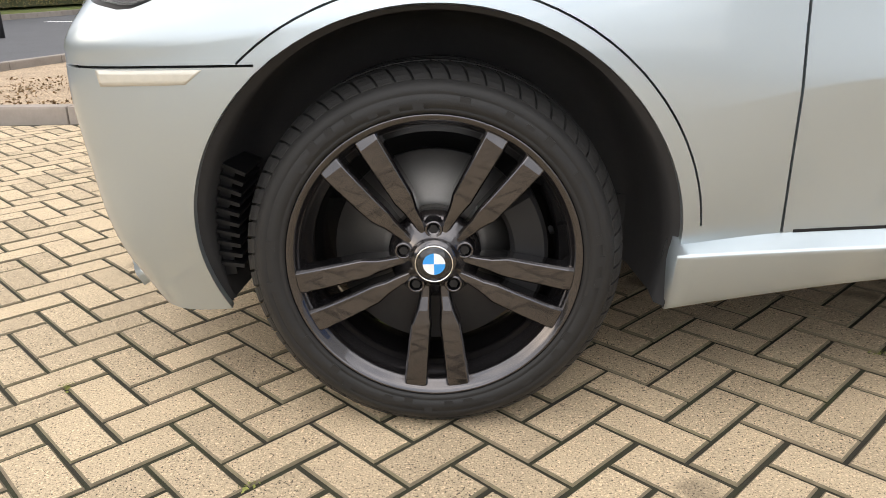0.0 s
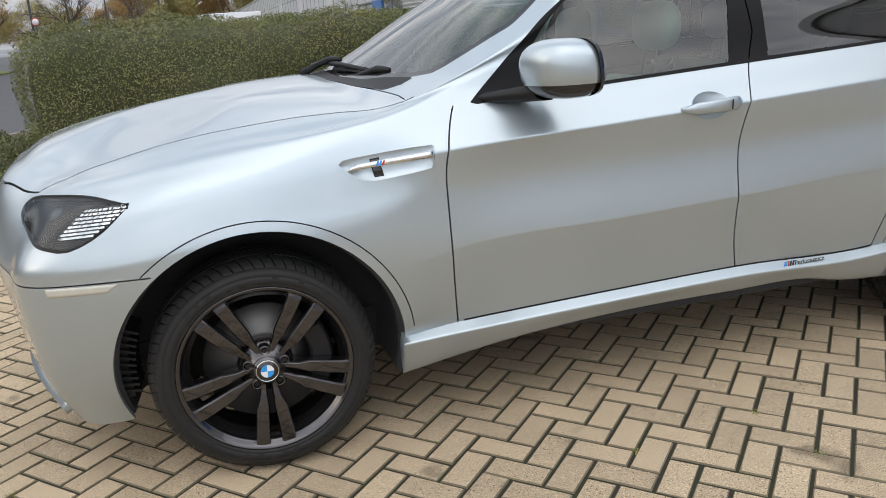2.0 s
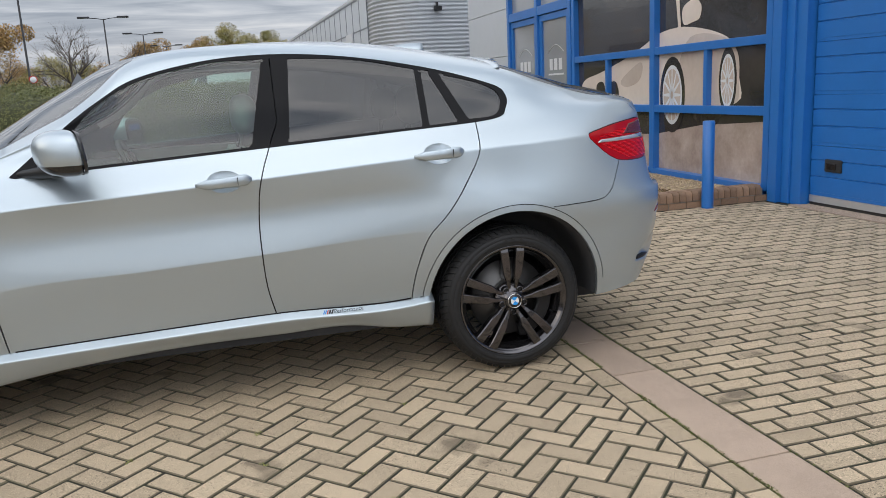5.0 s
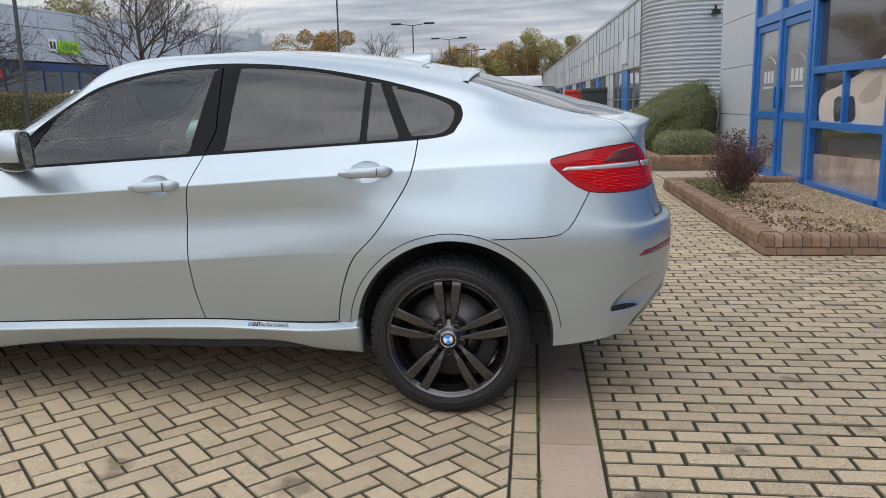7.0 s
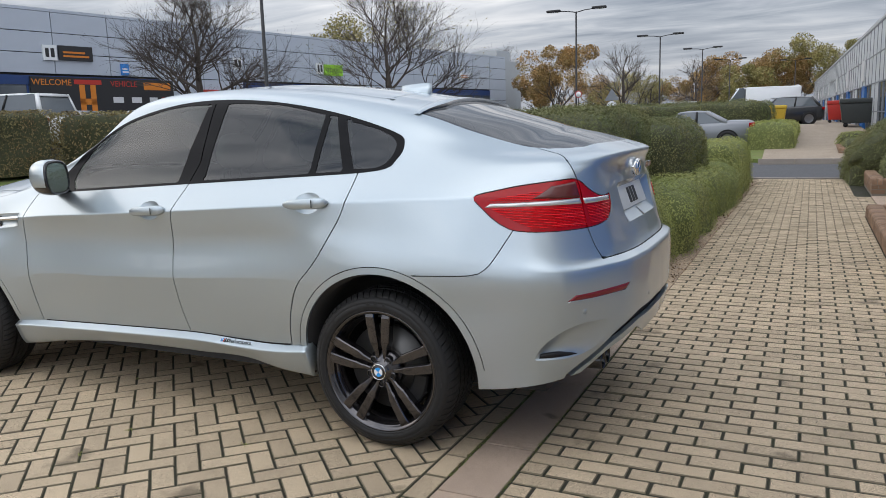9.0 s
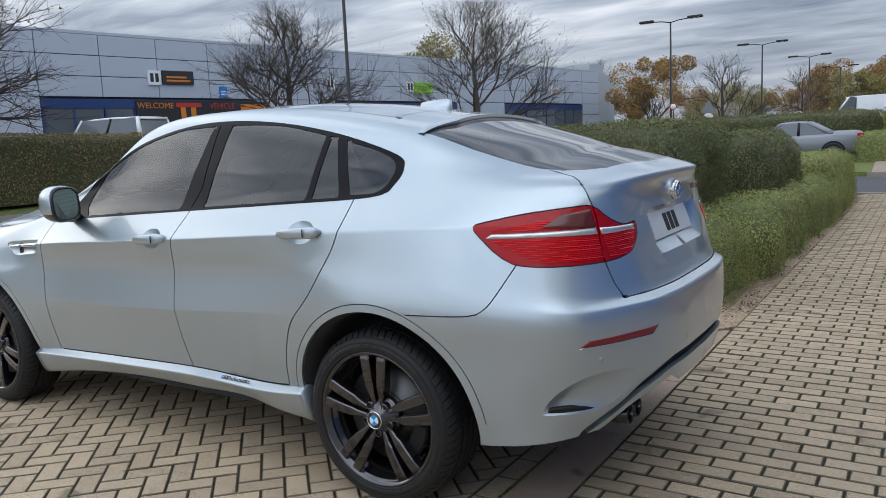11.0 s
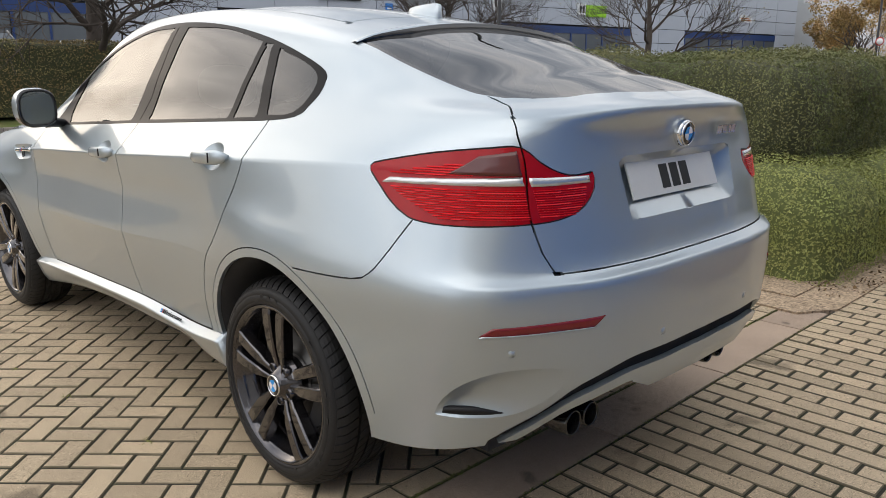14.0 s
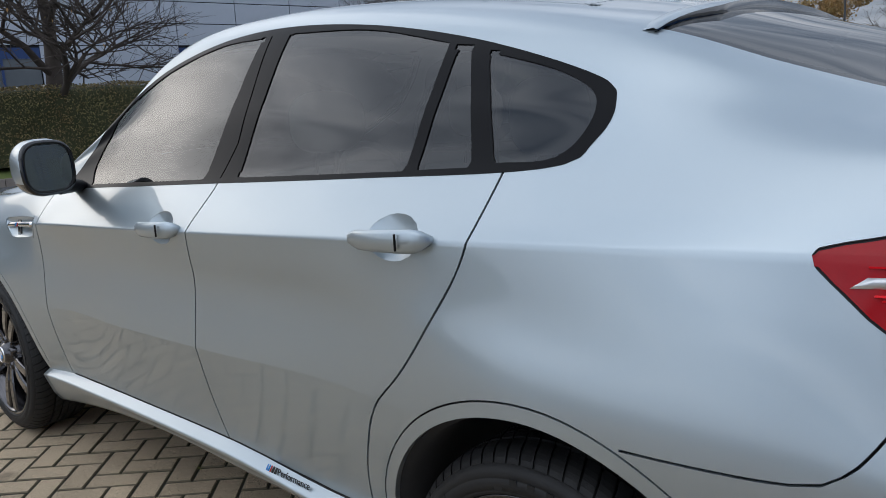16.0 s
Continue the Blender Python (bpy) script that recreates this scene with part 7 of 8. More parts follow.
    lathe(bm, [(0.274, 0.007), (0.265, 0.011), (0.262, 0.024), (0.2585, 0.026), (0.254, 0.034), (0.251, 0.048), (0.240, 0.056), (0.236, 0.10), (0.230, half_w), (0.236, width - 0.03), (0.262, width - 0.012)], 128)
    part("rim", bm, M_RIM, hub)
    # spokes, in five pairs
    radii = [0.050, 0.076, 0.103, 0.130, 0.167, 0.209, 0.247, 0.264]
    mids = [0.017, 0.0195, 0.0235, 0.028, 0.0325, 0.037, 0.041, 0.0425]
    wides = [0.010, 0.0115, 0.014, 0.0205, 0.0215, 0.0225, 0.0235, 0.024]
    fronts = [0.030, 0.026, 0.020, 0.0155, 0.012, 0.010, 0.010, 0.0135]
    for lean in (1, -1):
        bm = bmesh.new()
        secs = []
        for r, c, w, f in zip(radii, mids, wides, fronts):
            c *= lean
            pts = [(c - w, f + 0.042), (c - w, f + 0.006), (c - w + 0.0045, f), (c + w - 0.0045, f), (c + w, f + 0.006), (c + w, f + 0.042)]
            secs.append([bm.verts.new((px, py, -r)) for px, py in pts])
        for a, b in zip(secs, secs[1:]):
            for k in range(5):
                bm.faces.new((a[k], a[k + 1], b[k + 1], b[k]))
        bm.faces.new(secs[0])
        bm.faces.new(secs[-1][::-1])
        bmesh.ops.recalc_face_normals(bm, faces=bm.faces)
        bmesh.ops.bevel(bm, geom=[e for e in bm.edges if len(e.link_faces) == 2 and e.calc_face_angle() > 0.6], offset=0.0012, segments=1, affect="EDGES")
        first = part("spoke", bm, M_RIM, hub, smooth=False)
        first.matrix_basis = pose(0, 0, 0)
        for k in range(1, 5):
            o = first.copy()
            scene.collection.objects.link(o)
            o.matrix_basis = pose(0, 0, 0, 0, 72 * k, 0)
    # hub: bolts, cap with a plain blue and white roundel
    for k in range(5):
        a = radians(90 + 72 * k)
        bm = bmesh.new()
        lathe(bm, [(0.0, 0.026), (0.0085, 0.026), (0.010, 0.030), (0.0105, 0.05), (0.0105, 0.055)], 6, m=Matrix.Translation((0.061 * math.cos(a), 0, 0.061 * math.sin(a))))
        part("wheel_bolt", bm, M_BLACK, hub, "dark wheel bolt", smooth=False)
    bm = bmesh.new()
    for k in range(5):
        a = radians(90 + 72 * k)
        lathe(bm, [(0.0118, 0.052), (0.0118, 0.024), (0.0140, 0.021), (0.017, 0.025), (0.022, 0.044)], 20, m=Matrix.Translation((0.061 * math.cos(a), 0, 0.061 * math.sin(a))))
    lathe(bm, [(0.034, 0.006), (0.038, 0.007), (0.044, 0.015), (0.052, 0.026), (0.078, 0.042), (0.090, 0.060)], 40)
    part("hub_face", bm, M_RIM, hub)
    roundel(hub, 0.034, Matrix.Translation((0, 0.002, 0)))
    bm = bmesh.new()
    lathe(bm, [(0.09, 0.095), (0.105, 0.095), (0.108, 0.10), (0.197, 0.10), (0.197, 0.122), (0.09, 0.122)], 64)
    lathe(bm, [(0.0, 0.07), (0.075, 0.07), (0.09, 0.095)], 40)
    part("brake_disc", bm, M_DISC, hub, "steel brake disc")
    bm = bmesh.new()
    secs = []
    for a in range(13):
        q = radians(-40 + a * 6.5)
        face_ = 0.058 + (0.02 if a in (0, 12) else 0.0)
        secs.append([bm.verts.new((r * math.cos(q), h, r * math.sin(q))) for r, h in ((0.148, face_ + 0.006), (0.156, face_), (0.212, face_), (0.220, face_ + 0.008), (0.220, 0.15), (0.148, 0.15))])
    for a, b in zip(secs, secs[1:]):
        for k in range(6):
            bm.faces.new((a[k], a[(k + 1) % 6], b[(k + 1) % 6], b[k]))
    bm.faces.new(secs[0][::-1])
    bm.faces.new(secs[-1])
    bmesh.ops.recalc_face_normals(bm, faces=bm.faces)
    part("brake_caliper", bm, M_BLACK, hub, "black brake caliper", smooth=False)
    bm = bmesh.new()
    lathe(bm, [(0.004, 0.03), (0.005, 0.034), (0.005, 0.06)], 10, m=Matrix.Translation((0.222, 0, 0.05)))
    part("valve", bm, M_BLACK, hub)
    return hub


def ring_mesh(profile, sides):
    bm = bmesh.new()
    lathe(bm, profile, sides)
    return bm


def roundel(parent, r, m):
    """A round badge facing -y: black ring, two blue and two white quarters, a thin bright edge."""
    bm = bmesh.new()
    lathe(bm, [(0.0, 0.0), (r, 0.0), (r * 1.04, 0.002), (r * 1.04, 0.006)], 40, m=m)
    cap = part("badge", bm, M_GLOSS, parent, "round badge with blue and white quarters")
    for k, material in enumerate((M_WHITE, M_BADGE_BLUE, M_WHITE, M_BADGE_BLUE)):
        bm = bmesh.new()
        fan = [bm.verts.new(m @ Vector((0, -0.0012, 0)))]
        for i in range(9):
            a = math.pi / 2 * (k + i / 8)
            fan.append(bm.verts.new(m @ Vector((r * 0.62 * math.cos(a), -0.0012, r * 0.62 * math.sin(a)))))
        bm.faces.new(fan)
        bm.normal_update()
        bmesh.ops.solidify(bm, geom=list(bm.faces), thickness=0.001)
        part("badge_quarter", bm, material, cap if parent.parent is None else parent, smooth=False)
    bm = bmesh.new()
    lathe(bm, [(r * 1.0, 0.004), (r * 1.0, -0.0015), (r * 1.06, -0.0012), (r * 1.09, 0.004)], 40, m=m)
    part("badge_edge", bm, M_CHROME, cap if parent.parent is None else parent)


for x, width, face, turn in ((0.0, 0.275, 0.945, 0), (2.933, 0.305, 0.952, 36)):
    for side in (1, -1):
        wheel(car, x, side, width, face, turn if side > 0 else turn + 20)
# wheel housings
for c, w0 in ((ARCH_F, 0.955), (ARCH_R, 0.955)):
    for side in (1, -1):
        bm = bmesh.new()
        r = c[2]
        angles = [radians(a) for a in (range(-16, 199, 3) if c is ARCH_F else range(-5, 195, 4))]
        rows = []
        skin = []
        for a in angles:
            flat_ = (FINE_P[..., 0] - c[0] - r * math.cos(a)) ** 2 + (FINE_P[..., 2] - c[1] - r * math.sin(a)) ** 2 + (FINE_U > 0.7)
            skin.append(min(0.96, -FINE_P[..., 1].flat[np.argmin(flat_)]))
        for rr, yy in ((r + 0.004, -0.006), (r + 0.003, -0.018), (r - 0.012, -0.026), (r - 0.006, 0.78), (r - 0.02, 0.62), (r - 0.06, 0.58), (0.05, 0.575)):
            rows.append([bm.verts.new((c[0] + rr * math.cos(a), -(yy if yy > 0 else k_ + yy) * side, c[1] + rr * math.sin(a))) for a, k_ in zip(angles, skin)])
        for a, b in zip(rows, rows[1:]):
            for k in range(len(a) - 1):
                f = (a[k], a[k + 1], b[k + 1], b[k])
                bm.faces.new(f if side > 0 else f[::-1])
        liner = part("wheel_housing", bm, M_DARK, car, "black wheel arch liner")
        if c is ARCH_F:
            bm = bmesh.new()
            for a in range(160, 190, 3):
                m_ = Matrix.Translation((c[0] + (r - 0.030) * math.cos(radians(a)), 0, c[1] + (r - 0.030) * math.sin(radians(a)))) @ Matrix.Rotation(radians(12 - 0.6 * (a - 180)), 4, "Y")
                box(bm, -0.026, 0.026, -0.80 if side > 0 else 0.66, -0.66 if side > 0 else 0.80, -0.004, 0.004, m=m_)
            for yy in (0.69, 0.735, 0.78):
                for a in range(160, 188, 6):
                    m_ = Matrix.Translation((c[0] + (r - 0.020) * math.cos(radians(a + 3)), -yy * side, c[1] + (r - 0.020) * math.sin(radians(a + 3)))) @ Matrix.Rotation(radians(180 - a), 4, "Y")
                    box(bm, -0.012, 0.012, -0.004, 0.004, -0.026, 0.026, m=m_)
            part("liner_grille", bm, M_BLACK, liner, "black slatted cooling grille", smooth=False)

# ---- the car's smaller parts ----
M_LEATHER = mat("pale_leather", (0.46, 0.45, 0.41), rough=0.5, vary=0.1, scale=8, bump=0.2, bump_scale=200)
M_BOWL = mat("headlamp_bowl", (0.58, 0.585, 0.59), rough=0.22, metal=0.45, vary=0.2, scale=25)
M_TRIM = mat("dark_trim", (0.03, 0.032, 0.033), rough=0.6, vary=0.1)
M_PLATE = mat("white_plate", (0.72, 0.72, 0.70), rough=0.3, vary=0.04, scale=10, coat=0.4)
M_INK = mat("black_ink", (0.012, 0.012, 0.012), rough=0.5, vary=0.0)
M_MIRROR = mat("mirror_glass", (0.42, 0.47, 0.47), rough=0.02, metal=1.0, vary=0.0)
M_DEEPRED = mat("deep_red_lens", (0.10, 0.014, 0.011), rough=0.2, vary=0.15, scale=20, coat=0.4)
M_CLEARBAR = mat("clear_light_bar", (0.62, 0.62, 0.62), rough=0.12, metal=0.6, vary=0.1, scale=40, coat=1.0)
M_RIB = mat("red_rib", (0.78, 0.008, 0.016), rough=0.3, vary=0.1, spec=0.15)

part("plate_recess", panel("plate_recess", (1, -1), 0.004, push=lambda s, u, x, w, z: 0.042 * np.clip(recess(s, u, x, w, z) / 0.030, 0, 1) * np.clip((z - 0.975) / 0.09, 0, 1) ** 0.6), M_PAINT, tailgate)
part("valance_insert", panel("valance_insert", (1, -1), 0.03, -0.022), M_BLACK, rear_bumper, "black plastic insert across the rear bumper")
part("diffuser_strip", panel("diffuser_strip", (1, -1), 0.03, -0.002), M_PAINT, rear_bumper)
scoop_d = poly_sz(SCOOP)
for side in (1, -1):
    part("scoop", panel("scoop", (side,), 0.004, push=lambda s, u, x, w, z: 0.030 * np.clip(scoop_d(s, u, x, w, z) / 0.035, 0, 1) * np.clip((5.56 - s) / 0.22, 0, 1)), M_PAINT, rear_bumper)
for side in (1, -1):
    part("scoop_slot", patch(5.275, 5.44, lambda q: 0.476, lambda q: 0.478 + 0.017 * math.sin(math.pi * (0.25 + 0.75 * q)), -0.004, 0.02, 20, 2, side), M_BLACK, rear_bumper, "dark slot in the bumper scoop")
    d = [o for o in car.children if o.name.startswith("front_door")][0 if side > 0 else 1]
    e = [o for o in car.children if o.name.startswith("rear_door")][0 if side > 0 else 1]
    wing = [o for o in car.children if o.name.startswith("front_wing")][0 if side > 0 else 1]
    for k, (own, door_) in enumerate((("front_cup", d), ("rear_cup", e))):
        part("handle_cup", panel(own, (side,), 0.004, push=lambda s, u, x, w, z, k=k: 0.028 * np.clip(cup(k)(s, u, x, w, z) / 0.045, 0, 1) ** 0.7), M_PAINT, door_)
        # grip: a flat bar, thicker at its rear end, with a lock cap
        x0, x1 = CUPS[k][0] - 0.122, CUPS[k][0] + 0.118
        z0 = CUPS[k][1]
        w0 = 0.947
        secs = []
        bm = bmesh.new()
        for i in range(15):
            q = i / 14
            xx = x0 + (x1 - x0) * q
            bow = math.sin(math.pi * min(1, q * 1.0)) ** 0.5
            hgt = 0.007 + 0.0185 * min(1.0, q * 5) * min(1.0, (1 - q) * 9) ** 0.6 * (0.72 + 0.28 * q)
            out = 0.010 + 0.028 * bow
            zc = z0 + (q - 0.5) * 0.012
            ring_ = [(out, -hgt * 0.7), (out, hgt * 0.7), (out - 0.006, hgt), (out - 0.018, hgt * 0.9), (out - 0.018, -hgt * 0.9), (out - 0.006, -hgt)]
            secs.append([bm.verts.new((xx, -(w0 - 0.004 + o_) * side, zc + h_)) for o_, h_ in ring_])
        for a, b_ in zip(secs, secs[1:]):
            for i in range(6):
                bm.faces.new((a[i], a[(i + 1) % 6], b_[(i + 1) % 6], b_[i]))
        bm.faces.new(secs[0])
        bm.faces.new(secs[-1][::-1])
        bmesh.ops.recalc_face_normals(bm, faces=bm.faces)
        grip = part("door_handle", bm, M_PAINT, door_, "body-coloured pull handle")
        bm = boxes((x1 - 0.062, x1 - 0.060, -(w0 + 0.0365) * side - 0.0015, -(w0 + 0.0365) * side + 0.0035, z0 - 0.014, z0 + 0.020))
        part("lock_joint", bm, M_BLACK, door_, smooth=False)
    part("vent_rim", panel("vent_rim", (side,), 0.012, 0.0015), M_PAINT, wing)
    ventd = poly_xz(VENT)
    part("vent_recess", panel("vent_recess", (side,), 0.004, push=lambda s, u, x, w, z: 0.016 * np.clip(ventd(s, u, x, w, z) / 0.02, 0, 1)), M_PAINT, wing)
    sv = [station(0.318, 0.928, 0.981)[0], station(0.60, 0.935, 1.0)[0]]
    part("vent_bar", patch(sv[0], sv[1], lambda q: 0.972 + 0.017 * q, lambda q: 0.988 + 0.021 * q, 0.004, 0.014, 16, 2, side, (0.02, 0.0)), M_CHROME, wing, "bright chrome vent bar")
    # no hole here: a black strip stands in for the vent's inner shade
    part("vent_shadow", patch(sv[0] + 0.085, sv[0] + 0.115, lambda q: 0.942, lambda q: 1.012, -0.010, 0.016, 6, 3, side, (-0.015, -0.015)), M_GLOSS, wing, "black strip for the shade inside the vent")
    for k, mm in enumerate((M_SKYSIGN, M_BADGE_BLUE, M_REDP)):
        part("stripe", patch(sv[0] + 0.088 + 0.009 * k, sv[0] + 0.095 + 0.009 * k, lambda q: 0.979, lambda q: 0.993, 0.0055, 0.003, 2, 1, side, (0.006, 0.006)), mm, wing, smooth=False)
    # tail lamp: clear bar, ribs, dark upper corner
    tails = [o for o in car.children if o.name.startswith("tail_light")][0 if side > 0 else 1]
    s_a, s_g, s_b = station(3.43, 0.865, 1.115)[0], fl(GATE, np.array([1.115]))[0], station(3.853, 0.463, 1.12)[0]
    part("clear_bar", patch(s_a, s_g - 0.012, lambda q: 1.103 + 0.004 * q, lambda q: 1.118 + 0.012 * q, 0.001, 0.006, 30, 2, side, (0.02, 0.0)), M_CLEARBAR, tails, "clear silver light bar")
    part("clear_bar", patch(s_g + 0.012, s_b - 0.012, lambda q: 1.105, lambda q: 1.128 - 0.004 * q, 0.001, 0.006, 16, 2, side), M_CLEARBAR, tails, "clear silver light bar")
    for k in range(13):
        zz = 1.018 + 0.0062 * k
        lo = s_a + 0.17 * max(0.0, (1.10 - zz) / 0.09) ** 1.2 + 0.02
        part("rib", patch(lo, s_g - 0.016, lambda q, zz=zz: zz, lambda q, zz=zz: zz + 0.0028, 0.0022, 0.006, 40, 1, side), M_RIB, tails, smooth=False)
        if 1.022 < zz:
            part("rib", patch(s_g + 0.016, s_b - 0.035 - 0.10 * max(0.0, (1.10 - zz) / 0.09) ** 2, lambda q, zz=zz: zz, lambda q, zz=zz: zz + 0.0028, 0.0022, 0.006, 24, 1, side), M_RIB, tails, smooth=False)
    for k in range(9):
        zz = 1.130 + 0.0065 * k
        lo = s_a + 0.02 + 0.052 * k * (0.5 + 0.07 * k)
        hi = s_a + 0.275
        if hi - lo > 0.04:
            part("rib", patch(lo, hi, lambda q, zz=zz: zz, lambda q, zz=zz: zz + 0.0028, 0.0022, 0.006, 24, 1, side), M_RIB, tails, smooth=False)
    part("dark_lens", patch(s_g - 0.275, s_g - 0.012, lambda q: 1.133, lambda q: 1.181 + 0.016 * q, 0.0034, 0.006, 24, 6, side, (0.11, 0.0)), M_DEEPRED, tails, "dark red upper lens")
    # headlamp: dark bowl, round lamps, bright fins
    heads = [o for o in car.children if o.name.startswith("headlight")][0 if side > 0 else 1]
    part("bowl", panel("headlight_lens", (side,), 0.02, -0.045, push=None), M_BOWL, heads)
    for k in range(8):
        zz = 0.862 + 0.0105 * k
        part("fin", patch(1.045 + 0.008 * k, 1.180 + 0.014 * k, lambda q, zz=zz: zz + 0.006 * q, lambda q, zz=zz: zz + 0.0062 + 0.006 * q, -0.010, 0.02, 24, 1, side), M_CHROME, heads, "bright reflector fin", smooth=False)
    part("inner_reflector", patch(0.985, 1.065, lambda q: 0.868, lambda q: 0.948, -0.028, 0.03, 8, 4, side), M_CLEARBAR, heads, "silver reflector")
    for cx_, cw_, r_ in ((-0.565, 0.765, 0.036), (-0.610, 0.655, 0.034)):
        bm = bmesh.new()
        bmesh.ops.create_uvsphere(bm, u_segments=20, v_segments=12, radius=r_, matrix=Matrix.Translation((cx_ + 0.03, -cw_ * side, 0.898)))
        part("lamp", bm, M_FARGLASS, heads)
    # lip under the front bumper's corner
    part("bumper_lip", patch(0.30, 0.86, lambda q: 0.285 - 0.030 * q, lambda q: 0.345 - 0.062 * q, 0.020, 0.03, 24, 3, side, (0.03, 0.0)), M_PAINT, front_bumper)
    # side skirt
    bm = bmesh.new()
    zlow = spline([0.455, 0.62, 0.82, 1.3, 1.8, 2.15, 2.33, 2.53], [0.232, 0.254, 0.280, 0.314, 0.318, 0.314, 0.282, 0.270])
    ztop = spline([0.455, 0.66, 1.25, 1.8, 2.4, 2.53], [0.396, 0.402, 0.420, 0.432, 0.426, 0.440])
    wout = spline([0.455, 0.60, 0.9, 1.8, 2.2, 2.45, 2.53], [0.930, 0.923, 0.919, 0.919, 0.921, 0.928, 0.933])
    secs = []
    for xx in np.linspace(0.456, 2.528, 60):
        zl, zt, wo = (float(g(np.array([xx]))[0, 0]) for g in (zlow, ztop, wout))
        ring_ = [(0.84, zt - 0.03), (0.872, zt + 0.001), (0.884, zt - 0.001), (0.890, zt - 0.004), (wo - 0.006, zt - 0.026), (wo - 0.001, zt - 0.029), (wo, zt - 0.033), (wo - 0.002, zt - 0.040), (wo - 0.030, zl + 0.044), (wo - 0.046, zl + 0.018), (wo - 0.054, zl + 0.006), (wo - 0.066, zl), (0.78, zl + 0.012)]
        secs.append([bm.verts.new((xx, -w_ * side, z_)) for w_, z_ in ring_])
    for a, b_ in zip(secs, secs[1:]):
        for i in range(12):
            f = (a[i], a[i + 1], b_[i + 1], b_[i])
            bm.faces.new(f)
    bm.faces.new(secs[0])
    bm.faces.new(secs[-1][::-1])
    bmesh.ops.recalc_face_normals(bm, faces=bm.faces)
    skirt = part("side_skirt", bm, M_PAINT, car)
    sill_z = lambda q: float(ztop(np.array([0.68 + 1.74 * q]))[0, 0])  # noqa: E731
    # black strip added to draw the dark gap below the doors
    part("sill_seal", patch(station(0.68, 0.89, 0.41)[0], station(2.42, 0.90, 0.43)[0], lambda q: sill_z(q) - 0.004, lambda q: sill_z(q) + 0.0030, 0.0012, 0.01, 50, 1, side), M_BLACK, car, "black strip drawn for the dark gap between the doors and the skirt", smooth=False)
    tilt = 72
    m_text = pose(2.115, -0.9055 * side, 0.4035, tilt, 0, 0 if side > 0 else 180) @ pose(0, 0, 0.0035, 0, 0, 0.4)
    words("Performance", 0.027, M_INK, skirt, m_text, thick=0.0008)
    for k, mm in enumerate((M_SKYSIGN, M_BADGE_BLUE, M_REDP, M_INK, M_INK)):
        bm = boxes((-0.005, 0.0, 0.0, 0.019, 0, 0.001) if k < 3 else (-0.005, 0.003, 0.0, 0.019, 0, 0.001))
        for v in bm.verts:
            v.co.x += v.co.y * 0.4
        o = part("stripe", bm, mm, skirt, smooth=False)
        o.matrix_basis = m_text @ pose(-0.118 + 0.0085 * k + (0.004 if k > 3 else 0), 0, 0)
    # door mirror
    bm_p, bm_b = bmesh.new(), bmesh.new()
    N1, N2 = 36, 22
    cx_, cw_, cz_ = 1.02, 1.017, 1.235

    def mirror_point(a, b_):
        ca, sa, cb, sb = math.cos(a), math.sin(a), math.cos(b_), math.sin(b_)
        pw = lambda v, e: math.copysign(abs(v) ** e, v)  # noqa: E731
        yy = cw_ + 0.097 * pw(cb, 0.78) * pw(sa, 0.75)
        zz = cz_ + 0.094 * pw(sb, 0.80)
        xx = cx_ - 0.122 * pw(cb, 0.8) * max(0.0, pw(ca, 0.75))
        if ca < 0:
            xx = cx_ + 0.045 * pw(cb, 0.5) * min(1.0, -ca * 3)
        xx += (yy - cw_) * 0.35 - (zz - cz_) * 0.10
        return Vector((xx, -yy * side, zz))

    for bm_, lo_, hi_ in ((bm_p, -0.42, math.pi / 2 - 0.02), (bm_b, -math.pi / 2 + 0.02, -0.42)):
        rows_ = [[bm_.verts.new(mirror_point(2 * math.pi * i / N1, lo_ + (hi_ - lo_) * k / N2)) for i in range(N1)] for k in range(N2 + 1)]
        for a, b_ in zip(rows_, rows_[1:]):
            for i in range(N1):
                bm_.faces.new((a[i], a[(i + 1) % N1], b_[(i + 1) % N1], b_[i]))
        bm_.faces.new(rows_[-1] if lo_ > -1 else rows_[0][::-1])
        bmesh.ops.recalc_face_normals(bm_, faces=bm_.faces)
    mirror_ = part("door_mirror", bm_p, M_PAINT, car, "silver door mirror with a black base")
    part("lower_shell", bm_b, M_GLOSS, mirror_)
    bm = bmesh.new()
    secs = []
    for q in np.linspace(0, 1, 7):
        c_ = Vector((0.86, -0.845 * side, 1.150)).lerp(Vector((0.985, -0.965 * side, 1.165)), q)
        r1, r2 = 0.075 - 0.025 * q, 0.022 + 0.008 * q
        secs.append([bm.verts.new(c_ + Vector((r1 * math.cos(a), 0, r2 * math.sin(a)))) for a in np.linspace(0, 2 * math.pi, 14, endpoint=False)])
    for a, b_ in zip(secs, secs[1:]):
        for i in range(14):
            bm.faces.new((a[i], a[(i + 1) % 14], b_[(i + 1) % 14], b_[i]))
    bmesh.ops.recalc_face_normals(bm, faces=bm.faces)
    part("arm", bm, M_BLACK, mirror_)
    bm = bmesh.new()
    ring_ = []
    for i in range(28):
        a = 2 * math.pi * i / 28
        pw = lambda v, e: math.copysign(abs(v) ** e, v)  # noqa: E731
        yy, zz = cw_ + 0.085 * pw(math.cos(a), 0.6), cz_ + 0.074 * pw(math.sin(a), 0.6)
        ring_.append(bm.verts.new((cx_ + 0.049 + (yy - cw_) * 0.35 - (zz - cz_) * 0.10, -yy * side, zz)))
    bm.faces.new(ring_)
    bm.normal_update()
    bmesh.ops.solidify(bm, geom=list(bm.faces), thickness=0.003)
